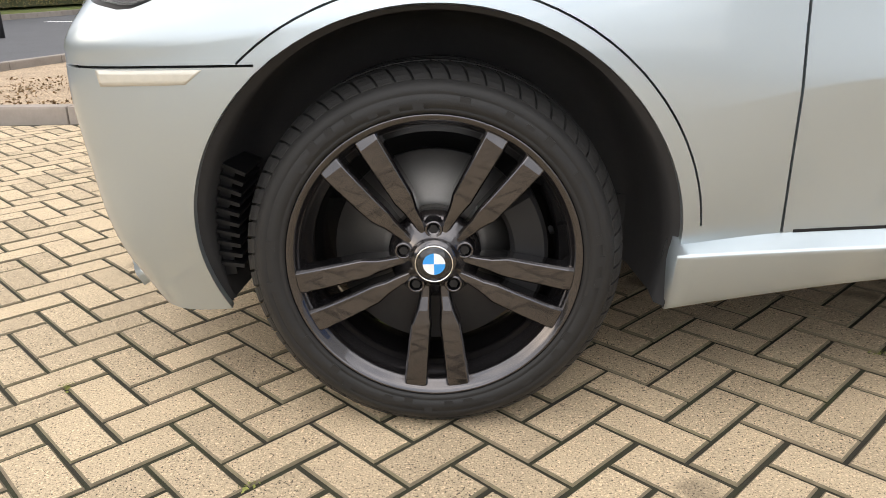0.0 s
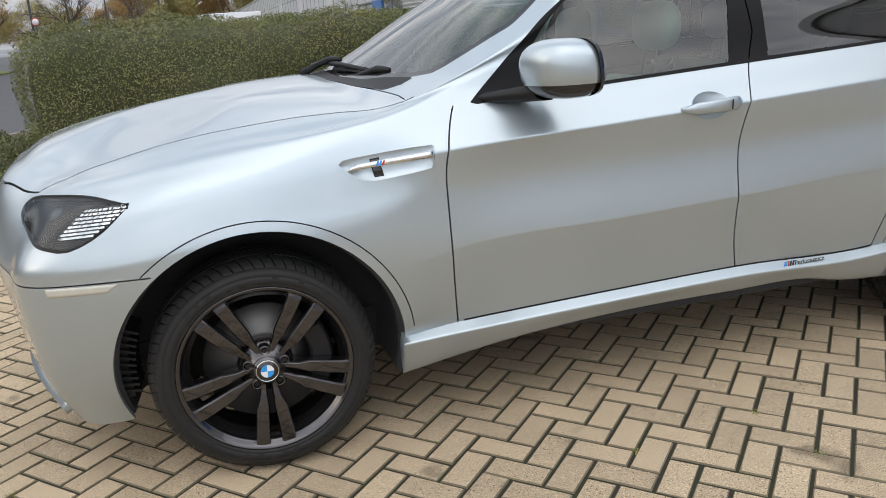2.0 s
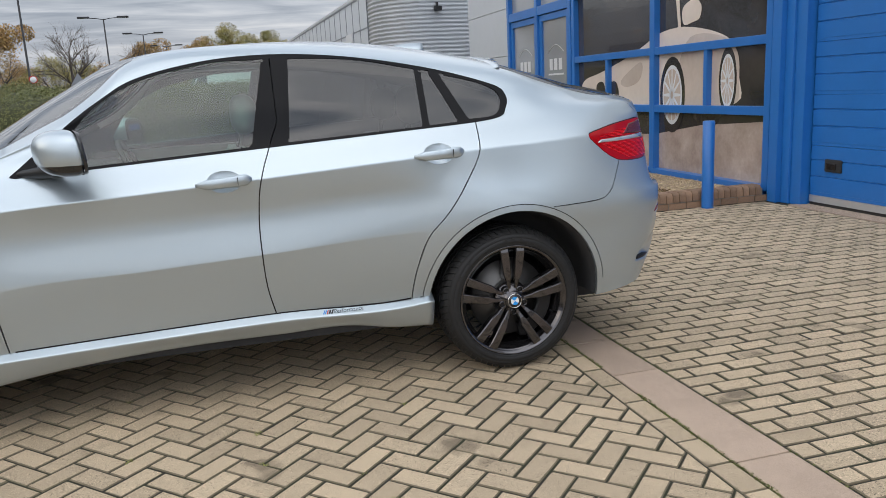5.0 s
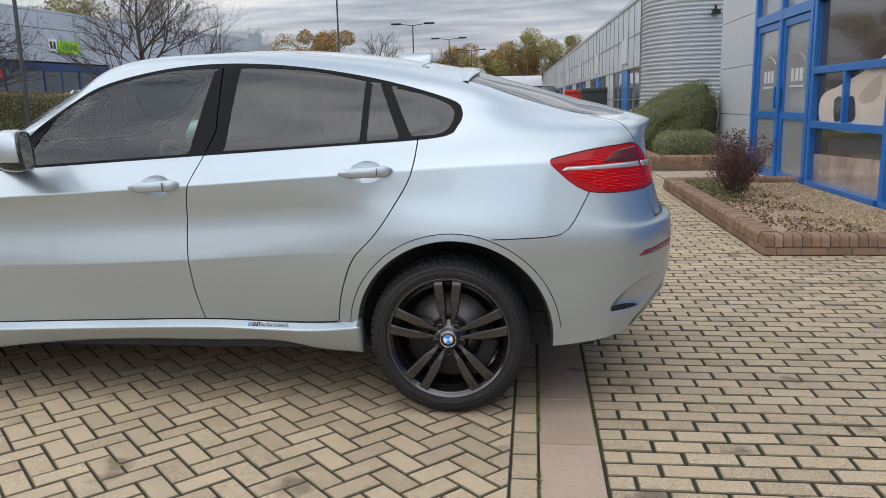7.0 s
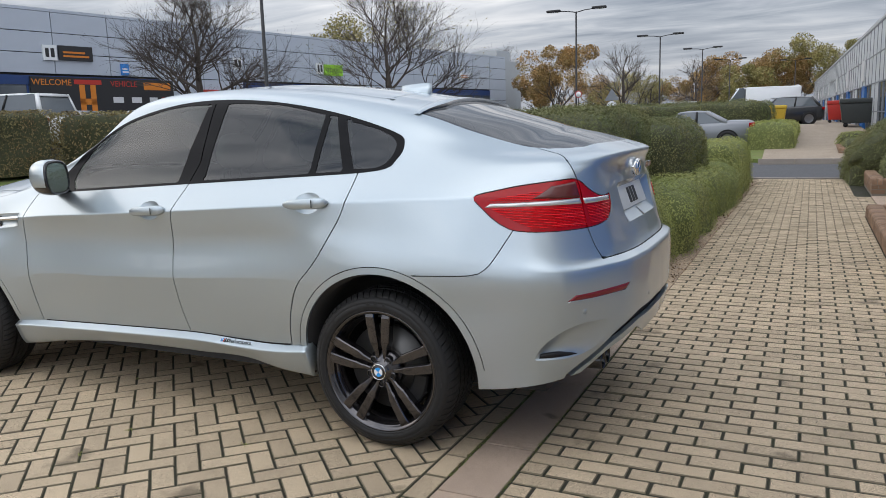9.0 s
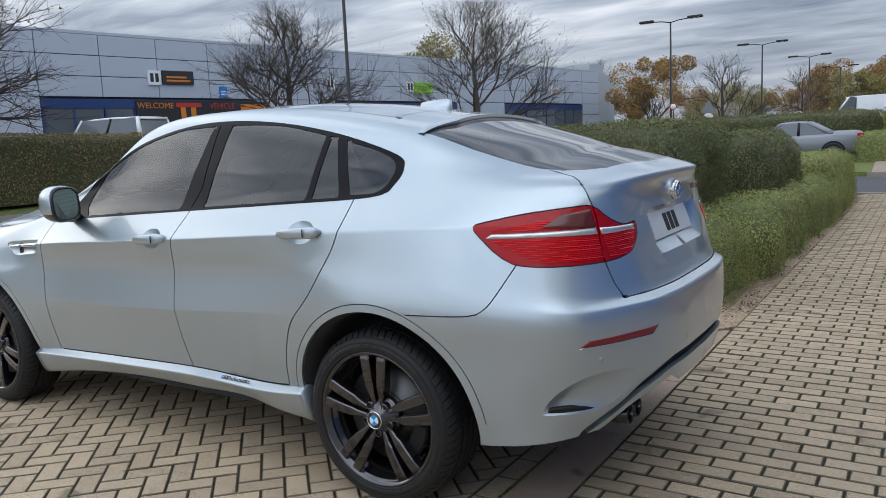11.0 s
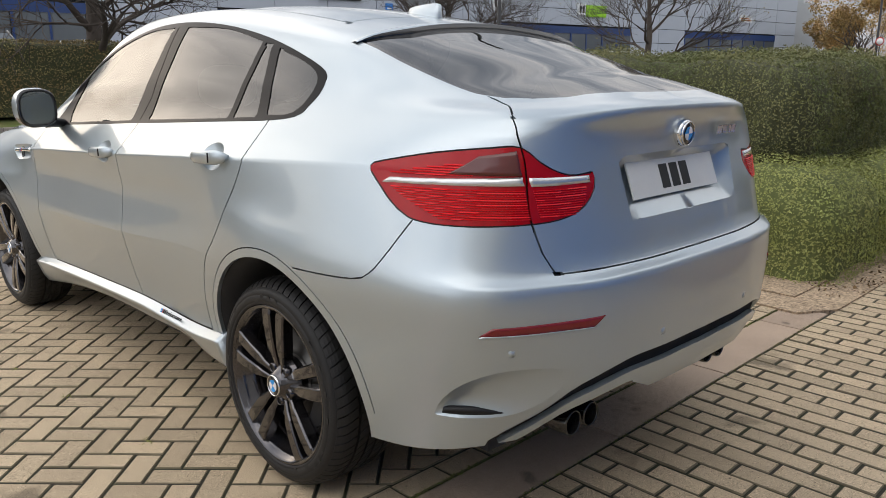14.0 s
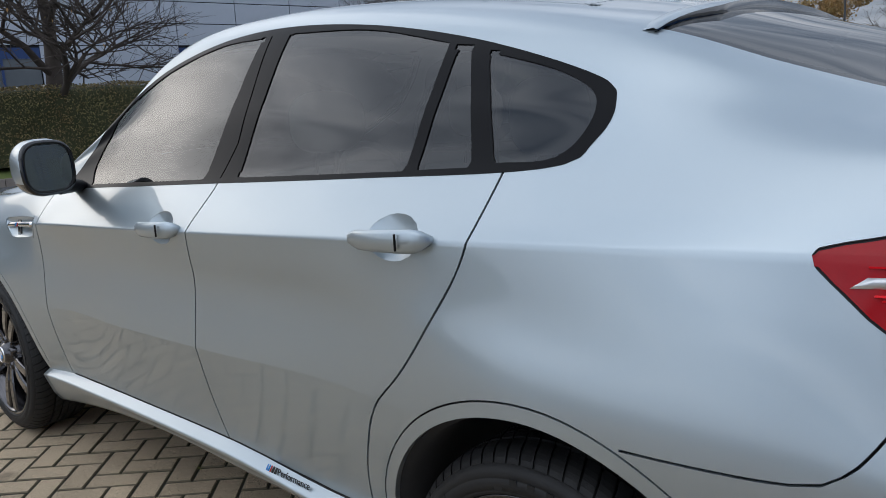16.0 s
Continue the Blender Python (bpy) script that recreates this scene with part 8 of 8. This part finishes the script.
    part("mirror_glass", bm, M_MIRROR, mirror_, "mirror glass", smooth=False)
    bm = bmesh.new()
    rows_ = []
    for grow, back in ((0.97, 0.0535), (1.0, 0.0555), (1.13, 0.0535), (1.15, 0.040)):
        line = []
        for i in range(28):
            a = 2 * math.pi * i / 28
            yy, zz = cw_ + 0.085 * grow * pw(math.cos(a), 0.65), cz_ + 0.074 * (grow * 1.06) * pw(math.sin(a), 0.65)
            line.append(bm.verts.new((cx_ + back + (yy - cw_) * 0.35 - (zz - cz_) * 0.10, -yy * side, zz)))
        rows_.append(line)
    for a, b_ in zip(rows_, rows_[1:]):
        for i in range(28):
            bm.faces.new((a[i], a[(i + 1) % 28], b_[(i + 1) % 28], b_[i]))
    bmesh.ops.recalc_face_normals(bm, faces=bm.faces)
    part("bezel", bm, M_GLOSS, mirror_, "black mirror surround")
    # parking sensors and exhaust tips
    for place in ((3.829, 0.765, 0.672), (3.985, 0.27, 0.655)):
        s_, u_ = station(*place)
        p_, n_ = body(np.array([s_]), np.array([u_]))[0], normals(np.array([s_]), np.array([u_]))[0]
        if n_[0] < 0:
            n_ = -n_
        q_ = Vector((n_[0], n_[1] * side, n_[2])).to_track_quat("-Y", "Z").to_matrix().to_4x4()
        bm = bmesh.new()
        lathe(bm, [(0.0, -0.0015), (0.0085, -0.0015), (0.0095, 0.001), (0.0105, -0.0012), (0.012, -0.001), (0.0125, 0.003)], 20, m=Matrix.Translation((p_[0], p_[1] * side, p_[2])) @ q_)
        part("parking_sensor", bm, M_PAINT, rear_bumper)
    for yy in (0.470, 0.380):
        bm = bmesh.new()
        lathe(bm, [(0.034, -0.02), (0.034, -0.16), (0.037, -0.165), (0.040, -0.16), (0.042, -0.10), (0.042, 0.12)], 28, m=Matrix.Translation((3.665, -yy * side, 0.372)) @ Matrix.Rotation(math.pi / 2, 4, "Z"))
        lathe(bm, [(0.0, -0.03), (0.036, -0.03)], 28, m=Matrix.Translation((3.665, -yy * side, 0.372)) @ Matrix.Rotation(math.pi / 2, 4, "Z"))
        part("exhaust_tip", bm, M_GLOSS, rear_bumper, "black round exhaust tip")
# diffuser and under-body
bm = bmesh.new()
for (x0, x1, y0, y1, z0, z1) in ((-0.70, 3.60, -0.60, 0.60, 0.24, 0.40), (-0.45, 0.46, -0.57, 0.57, 0.3, 0.7), (2.45, 3.45, -0.57, 0.57, 0.3, 0.7), (0.5, 2.45, -0.80, 0.80, 0.27, 0.40)):
    box(bm, x0, x1, y0, y1, z0, z1)
part("underbody", bm, M_DARK, car, smooth=False)
bm = bmesh.new()
secs = []
for yy in np.linspace(-0.62, 0.62, 25):
    rise = 0.06 * (1 - (abs(yy) / 0.62) ** 2)
    prof_ = [(3.86 - 0.06 * (yy / 0.62) ** 4, 0.52 + rise * 0.6), (3.76, 0.46 + rise * 0.6), (3.62, 0.40), (3.45, 0.34), (3.45, 0.44)]
    secs.append([bm.verts.new((x_, yy, z_)) for x_, z_ in prof_])
for a, b_ in zip(secs, secs[1:]):
    for i in range(4):
        bm.faces.new((a[i], b_[i], b_[i + 1], a[i + 1]))
bmesh.ops.recalc_face_normals(bm, faces=bm.faces)
part("diffuser", bm, M_DARK, rear_bumper, "dark grey diffuser under the bumper")
# number plate, badges
lean_ = math.degrees(math.atan2(0.040, 0.11))
m_plate = pose(3.853, -0.015, 1.085, 0, 0, 0) @ pose(0, 0, 0, 0, -lean_, 0)
plate_ = part("number_plate", boxes((-0.002, 0.004, -0.262, 0.262, -0.056, 0.056), bevel=0.001), M_PLATE, tailgate, "white number plate with dark characters", smooth=False)
plate_.matrix_basis = m_plate
for k in range(3):
    o = part("plate_bar", boxes((0.0042, 0.0052, -0.088 + 0.062 * k, -0.040 + 0.062 * k, -0.038, 0.038)), M_INK, tailgate, smooth=False)
    o.matrix_basis = m_plate
m_badge = Matrix.Translation((3.874, 0, 1.215)) @ Matrix.Rotation(radians(4), 4, "Y") @ Matrix.Rotation(math.pi / 2, 4, "Z")
bm = bmesh.new()
lathe(bm, [(0.0, -0.010), (0.036, -0.009), (0.041, -0.006), (0.044, 0.004), (0.044, 0.02)], 40, m=m_badge)
part("badge_mount", bm, M_CHROME, tailgate, "chrome badge mount")
roundel(tailgate, 0.035, m_badge @ Matrix.Translation((0, -0.0125, 0)))
for y0, y1 in ((0.215, 0.245), (0.252, 0.278), (0.292, 0.306), (0.310, 0.340)):
    o = part("model_mark", boxes((-0.002, 0.004, y0, y1, -0.014, 0.014), bevel=0.001), M_CHROME, tailgate, smooth=False)
    o.matrix_basis = pose(3.868, 0, 1.215, 0, 4, -1.2)
# roof: rear spoiler lip and aerial fin
us = np.linspace(1.262, U[-1], 16)
lip = body(np.full(16, 4.60), us)
bm = bmesh.new()
rows_ = []
for side in (1, -1):
    line = []
    for i, p_ in (list(enumerate(lip)) if side > 0 else list(enumerate(lip))[::-1][1:]):
        q = i / 15
        back = 0.030 + 0.060 * min(1.0, q * 2.5)
        tall = 0.004 + 0.046 * min(1.0, q * 2.2) ** 0.8
        pts_ = [(p_[0] - 0.03, p_[2] - 0.004), (p_[0] + 0.02, p_[2] + 0.003), (p_[0] + back, p_[2] - back * 0.03), (p_[0] + back - 0.006, p_[2] - back * 0.03 - tall), (p_[0] + back - 0.05, p_[2] - back * 0.03 - tall - 0.004)]
        line.append([bm.verts.new((a, p_[1] * side, c_)) for a, c_ in pts_])
    rows_ += line
for a, b_ in zip(rows_, rows_[1:]):
    for i in range(2):
        bm.faces.new((a[i], a[i + 1], b_[i + 1], b_[i]))
    f = bm.faces.new((a[2], a[3], b_[3], b_[2]))
    bm.faces.new((a[3], a[4], b_[4], b_[3]))
bmesh.ops.recalc_face_normals(bm, faces=bm.faces)
spoiler = part("roof_spoiler", bm, M_PAINT, car)
spoiler.data.materials.append(M_GLOSS)
for p_ in spoiler.data.polygons:
    if p_.index % 4 >= 2:
        p_.material_index = 1
bm = bmesh.new()
secs = []
for q in np.linspace(0, 1, 9):
    xx = 2.60 + 0.175 * q
    zb = 1.655 - 0.045 * q - 0.02
    hgt = 0.024 + 0.058 * q ** 0.8 - (0.006 if q == 1 else 0)
    half_ = 0.030 * math.sin(math.pi * (0.12 + 0.80 * min(q, 0.95))) + 0.006
    secs.append([bm.verts.new((xx + 0.0 * k, y_, z_)) for k, (y_, z_) in enumerate(((-half_, zb), (-half_ * 0.7, zb + hgt * 0.45), (-0.006, zb + hgt), (0.006, zb + hgt), (half_ * 0.7, zb + hgt * 0.45), (half_, zb)))])
for a, b_ in zip(secs, secs[1:]):
    for i in range(5):
        bm.faces.new((a[i], a[i + 1], b_[i + 1], b_[i]))
bm.faces.new(secs[0][::-1])
bm.faces.new(secs[-1])
bmesh.ops.recalc_face_normals(bm, faces=bm.faces)
part("aerial_fin", bm, M_PAINT, car)
# wipers
for path_ in ([(0.40, 0.28, 1.255), (0.415, 0.05, 1.272), (0.45, -0.20, 1.268), (0.52, -0.42, 1.245)], [(0.44, -0.12, 1.250), (0.50, -0.36, 1.243), (0.58, -0.56, 1.225), (0.675, -0.70, 1.205)]):
    bm = bmesh.new()
    tube(bm, path_, 0.010, 8)
    w_ = part("wiper", bm, M_BLACK, car, "black windscreen wiper")
    bm = bmesh.new()
    mid_ = Vector(path_[1]).lerp(Vector(path_[2]), 0.5)
    tube(bm, [(mid_.x - 0.10, mid_.y + 0.16, mid_.z - 0.035), (mid_.x - 0.03, mid_.y + 0.05, mid_.z + 0.004), (mid_.x, mid_.y, mid_.z + 0.018), (mid_.x + 0.03, mid_.y - 0.06, mid_.z + 0.015)], [0.016, 0.013, 0.014, 0.009], 8)
    part("wiper_arm", bm, M_BLACK, w_)


# cabin
def seat(x, y, wide, label):
    back = part("seat", boxes((x - 0.06, x + 0.09, y - wide / 2, y + wide / 2, 0.55, 1.16), bevel=0.05, m=Matrix.Translation((x, 0, 0.55)) @ Matrix.Rotation(radians(17), 4, "Y") @ Matrix.Translation((-x, 0, -0.55))), M_LEATHER, car, label)
    part("cushion", boxes((x - 0.52, x + 0.02, y - wide / 2, y + wide / 2, 0.45, 0.60), bevel=0.05), M_LEATHER, back)
    for k in range(1 if wide < 0.7 else 2):
        yy = y if wide < 0.7 else y + (k - 0.5) * 0.72
        bm = bmesh.new()
        bmesh.ops.create_uvsphere(bm, u_segments=20, v_segments=14, radius=1.0)
        for v in bm.verts:
            v.co = Vector((x + 0.215 + 0.065 * v.co.x, yy + 0.145 * math.copysign(abs(v.co.y) ** 0.7, v.co.y), 1.335 + 0.10 * math.copysign(abs(v.co.z) ** 0.7, v.co.z)))
        part("headrest", bm, M_LEATHER, back)
        bm = bmesh.new()
        for dy in (-0.04, 0.04):
            tube(bm, [(x + 0.175, yy + dy, 1.12), (x + 0.205, yy + dy, 1.26)], 0.007, 6)
        part("headrest_post", bm, M_TRIM, back)


seat(1.52, -0.38, 0.52, "pale leather front seat")
seat(1.52, 0.38, 0.52, "pale leather front seat")
seat(2.38, 0.0, 1.32, "pale leather rear bench")
bm = boxes((0.72, 1.02, -0.72, 0.72, 0.75, 1.10), bevel=0.06)
part("dashboard", bm, M_TRIM, car)
M_LINING = mat("pale_headlining", (0.42, 0.42, 0.40), rough=0.9, vary=0.06, scale=12)
part("headlining", offset_shell(tuple(n for n in groups if n != "roof"), 0.032), M_LINING, car, "pale cloth headlining")
for side in (1, -1):
    door_ = [o for o in car.children if o.name.startswith("front_door")][0 if side > 0 else 1]
    bm = boxes((0.82, 1.70, -0.845 * side - 0.012, -0.845 * side + 0.012, 0.60, 1.135), (0.95, 1.62, -0.81 * side - 0.03, -0.81 * side + 0.03, 0.90, 0.97), bevel=0.008)
    part("door_trim", bm, M_LEATHER, door_, "pale leather door lining")
bm = bmesh.new()
ring_ = [(0.19 * math.cos(a), 0.19 * math.sin(a)) for a in np.linspace(0, 2 * math.pi, 33)]
m_ = Matrix.Translation((1.12, 0.38, 1.03)) @ Matrix.Rotation(radians(-25), 4, "Y")
tube(bm, [m_ @ Vector((0, a, b_)) for a, b_ in ring_], 0.016, 8, cap=False)
box(bm, -0.02, 0.03, -0.07, 0.07, -0.06, 0.05, bevel=0.015, m=m_)
for a in (0, 180, 270):
    q = radians(a)
    tube(bm, [m_ @ Vector((0.01, 0.05 * math.cos(q), 0.05 * math.sin(q))), m_ @ Vector((0, 0.185 * math.cos(q), 0.185 * math.sin(q)))], 0.013, 6)
part("steering_wheel", bm, M_TRIM, car)

# ---- paving bricks, one by one ----
PITCH_A, PITCH_B, JOINT, EDGE = 0.1030, 0.1049, 0.0085, 0.0038


def clip(poly, keep):
    """A convex outline cut by the half plane keep(p) >= 0."""
    out = []
    for p, q in zip(poly, poly[1:] + poly[:1]):
        a, b_ = keep(p), keep(q)
        if a >= 0:
            out.append(p)
        if a * b_ < 0:
            t = a / (a - b_)
            out.append((p[0] + t * (q[0] - p[0]), p[1] + t * (q[1] - p[1])))
    return out


def inset(poly, d):
    n_ = len(poly)
    res = []
    for i in range(n_):
        p0, p1, p2 = (np.array(poly[k % n_]) for k in (i - 1, i, i + 1))
        e1, e2 = (p1 - p0) / (np.linalg.norm(p1 - p0) + 1e-9), (p2 - p1) / (np.linalg.norm(p2 - p1) + 1e-9)
        n1, n2 = np.array((-e1[1], e1[0])), np.array((-e2[1], e2[0]))
        k = 1 + n1 @ n2
        res.append(tuple(p1 + (n1 + n2) * d / max(k, 0.3)))
    return res


def prism(store, poly, z, tip):
    """Adds a brick: upright sides and a small worn arris."""
    area = sum(p[0] * q[1] - q[0] * p[1] for p, q in zip(poly, poly[1:] + poly[:1])) / 2
    if area < 0.0006:
        return
    top = inset(poly, EDGE)
    cx, cy = np.mean([p[0] for p in poly]), np.mean([p[1] for p in poly])
    hz = lambda p: z + tip[0] * (p[0] - cx) + tip[1] * (p[1] - cy)  # noqa: E731
    z = max(z, -0.0022)
    verts, polys, soiled = store
    b0, n_ = len(verts), len(poly)
    verts += [(p[0], p[1], -0.045) for p in poly] + [(p[0], p[1], hz(p) - EDGE) for p in poly] + [(p[0], p[1], hz(p)) for p in top]
    for i in range(n_):
        j = (i + 1) % n_
        polys.append((b0 + i, b0 + j, b0 + n_ + j, b0 + n_ + i))
        polys.append((b0 + n_ + i, b0 + n_ + j, b0 + 2 * n_ + j, b0 + 2 * n_ + i))
        soiled += [1, 1]
    polys.append(tuple(b0 + 2 * n_ + i for i in range(n_)))
    soiled.append(0)


rnd = random.Random(11)
rest = ([], [], [])
M_ARRIS = mat("soiled_brick_edge", (0.20, 0.158, 0.108), rough=0.95, vary=0.35, scale=9.0, bump=0.6, bump_scale=230, coords="World", tint=(0.15, 0.13, 0.075))
single = []
h2 = math.sqrt(0.5)
A0, B0 = -1.134, -0.235


def to_world(a, b_):
    return ((a - b_) * h2, (a + b_) * h2)


for i in range(-75, 75):
    for j in range(-75, 75):
        k = (i - j) % 4
        if k not in (0, 3):
            continue
        wa, wb = (2, 1) if k == 0 else (1, 2)
        a0, b0_ = A0 + i * PITCH_A + JOINT / 2, B0 + j * PITCH_B + JOINT / 2
        a1, b1_ = a0 + wa * PITCH_A - JOINT, b0_ + wb * PITCH_B - JOINT
        c = to_world((a0 + a1) / 2, (b0_ + b1_) / 2)
        if not (X_CUT < c[0] < 3.35 and -7.5 < c[1] < 2.9):
            continue
        poly = [to_world(a0, b0_), to_world(a1, b0_), to_world(a1, b1_), to_world(a0, b1_)]
        for keep in (lambda p: 3.218 - p[0], lambda p: 2.84 - p[1], lambda p: p[0] - X_CUT, lambda p: p[1] + 7.38):
            poly = clip(poly, keep) if poly else poly
        if len(poly) < 3:
            continue
        z, tip = rnd.gauss(0, 0.0011), (rnd.gauss(0, 0.004), rnd.gauss(0, 0.004))
        uncut = all(p[0] < 3.21 and p[1] < 2.83 for p in poly) and len(poly) == 4
        if uncut and -1.1 < c[0] < 3.1 and -1.95 < c[1] < -1.0 and len(single) < 190:
            single.append((c, 45 if k == 0 else 135, z))
        else:
            prism(rest, poly, z, tip)
# running bond on the path
row = 0
y = -7.4
while y < 14.8:
    x = 3.585 - (0.106 if row % 2 else 0.0)
    x_end = 5.36 if y > 2.75 else XF - 0.11
    if 8.25 < y < 11.0:
        x_end = 5.6
    while x < x_end:
        x0, x1 = max(x, 3.585), min(x + 0.212, x_end)
        if x1 - x0 > 0.04:
            cx, cy, z = (x0 + x1) / 2, y + 0.053, rnd.gauss(0, 0.0015)
            if x1 - x0 > 0.2 and 3.6 < cx < 5.4 and -1.9 < cy < -0.85 and len(single) < 290:
                single.append(((cx, cy), 0, z))
            else:
                prism(rest, [(x0 + 0.0052, y + 0.0055), (x1 - 0.0052, y + 0.0055), (x1 - 0.0052, y + 0.1005), (x0 + 0.0052, y + 0.1005)], z, (rnd.gauss(0, 0.005), rnd.gauss(0, 0.005)))
        x += 0.212
    y += 0.106
    row += 1
# one row of bricks along the edging
y = -7.5
while y < 2.4:
    prism(rest, [(3.226, y + 0.003), (3.328, y + 0.003), (3.328, y + 0.203), (3.226, y + 0.203)], rnd.gauss(-0.0008, 0.001), (rnd.gauss(0, 0.005), rnd.gauss(0, 0.003)))
    y += 0.2065
me = bpy.data.meshes.new("paving_bricks")
me.from_pydata(rest[0], [], rest[1])
me.materials.append(M_BRICK)
me.materials.append(M_ARRIS)
me.polygons.foreach_set("material_index", rest[2])
ob = new("paving_bricks", me)
ob.parent = pavement
tagged(ob, kind="stuff")
one = ([], [], [])
prism(one, [(-0.0988, -0.0473), (0.0988, -0.0473), (0.0988, 0.0473), (-0.0988, 0.0473)], 0.0, (0, 0))
me = bpy.data.meshes.new("brick")
me.from_pydata(one[0], [], one[1])
me.materials.append(M_BRICK)
me.materials.append(M_ARRIS)
me.polygons.foreach_set("material_index", one[2])
for c, turn, z in single:
    ob = new("brick", me)
    ob.parent = pavement
    ob.matrix_basis = pose(c[0], c[1], z, rnd.gauss(0, 0.2), rnd.gauss(0, 0.2), turn + rnd.gauss(0, 0.3))
# flush concrete edging
cuts = [-7.6, -6.7, -5.8, -4.9, -3.98, -3.06, -2.145, -1.205, -0.708, 0.20, 1.12, 2.04, 2.45]
for a, b_ in zip(cuts, cuts[1:]):
    bm = boxes((3.337, 3.577, a + 0.004, b_ - 0.004, -0.1, 0.0), bevel=0.006)
    for v in bm.verts:
        v.co.z += 0.004 * noise.noise(v.co * 2)
    ob = part("edging_stone", bm, M_STRIP, pavement, smooth=False)

# small weeds and dry leaves in the joints
M_WEED = mat("weed_leaves", (0.20, 0.21, 0.05), rough=0.7, vary=0.3, scale=20, island=0.4, coords="World")
for k in range(26):
    i, j = rnd.randint(-14, 22), rnd.randint(-26, 8)
    c = to_world(A0 + i * PITCH_A, B0 + j * PITCH_B)
    if not (-2.2 < c[0] < 3.1 and -3.0 < c[1] < -0.4):
        continue
    n_ = rnd.randint(8, 22)
    rng_ = np.random.default_rng(k)
    cs_ = np.array((c[0], c[1], 0.002)) + rng_.normal(0, 1, (n_, 3)) * np.array((0.010, 0.010, 0.002))
    me = leaf_mesh("weed", cs_, np.tile((0.0, 0.0, 1.0), (n_, 1)), 0.006, k)
    me.materials.append(M_WEED)
    ob = new("weed", me)
    tagged(ob, "tiny yellow-green weed growing in a paving joint", "weed", group="weeds in the joints")
M_MOSS = mat("joint_moss", (0.10, 0.13, 0.03), rough=0.95, vary=0.3, scale=30, island=0.35, coords="World", tint=(0.16, 0.15, 0.05))
strewn("moss", 3.322, 3.344, -5.5, 2.3, -0.003, 5200, 0.0055, M_MOSS, "green moss in the joint beside the edging stones", "moss", 21, 0.0025, 1.0)
strewn("moss", 3.572, 3.590, -5.5, 2.3, -0.004, 2200, 0.0045, M_MOSS, "green moss in the joint beside the edging stones", "moss", 22, 0.002, 1.0)
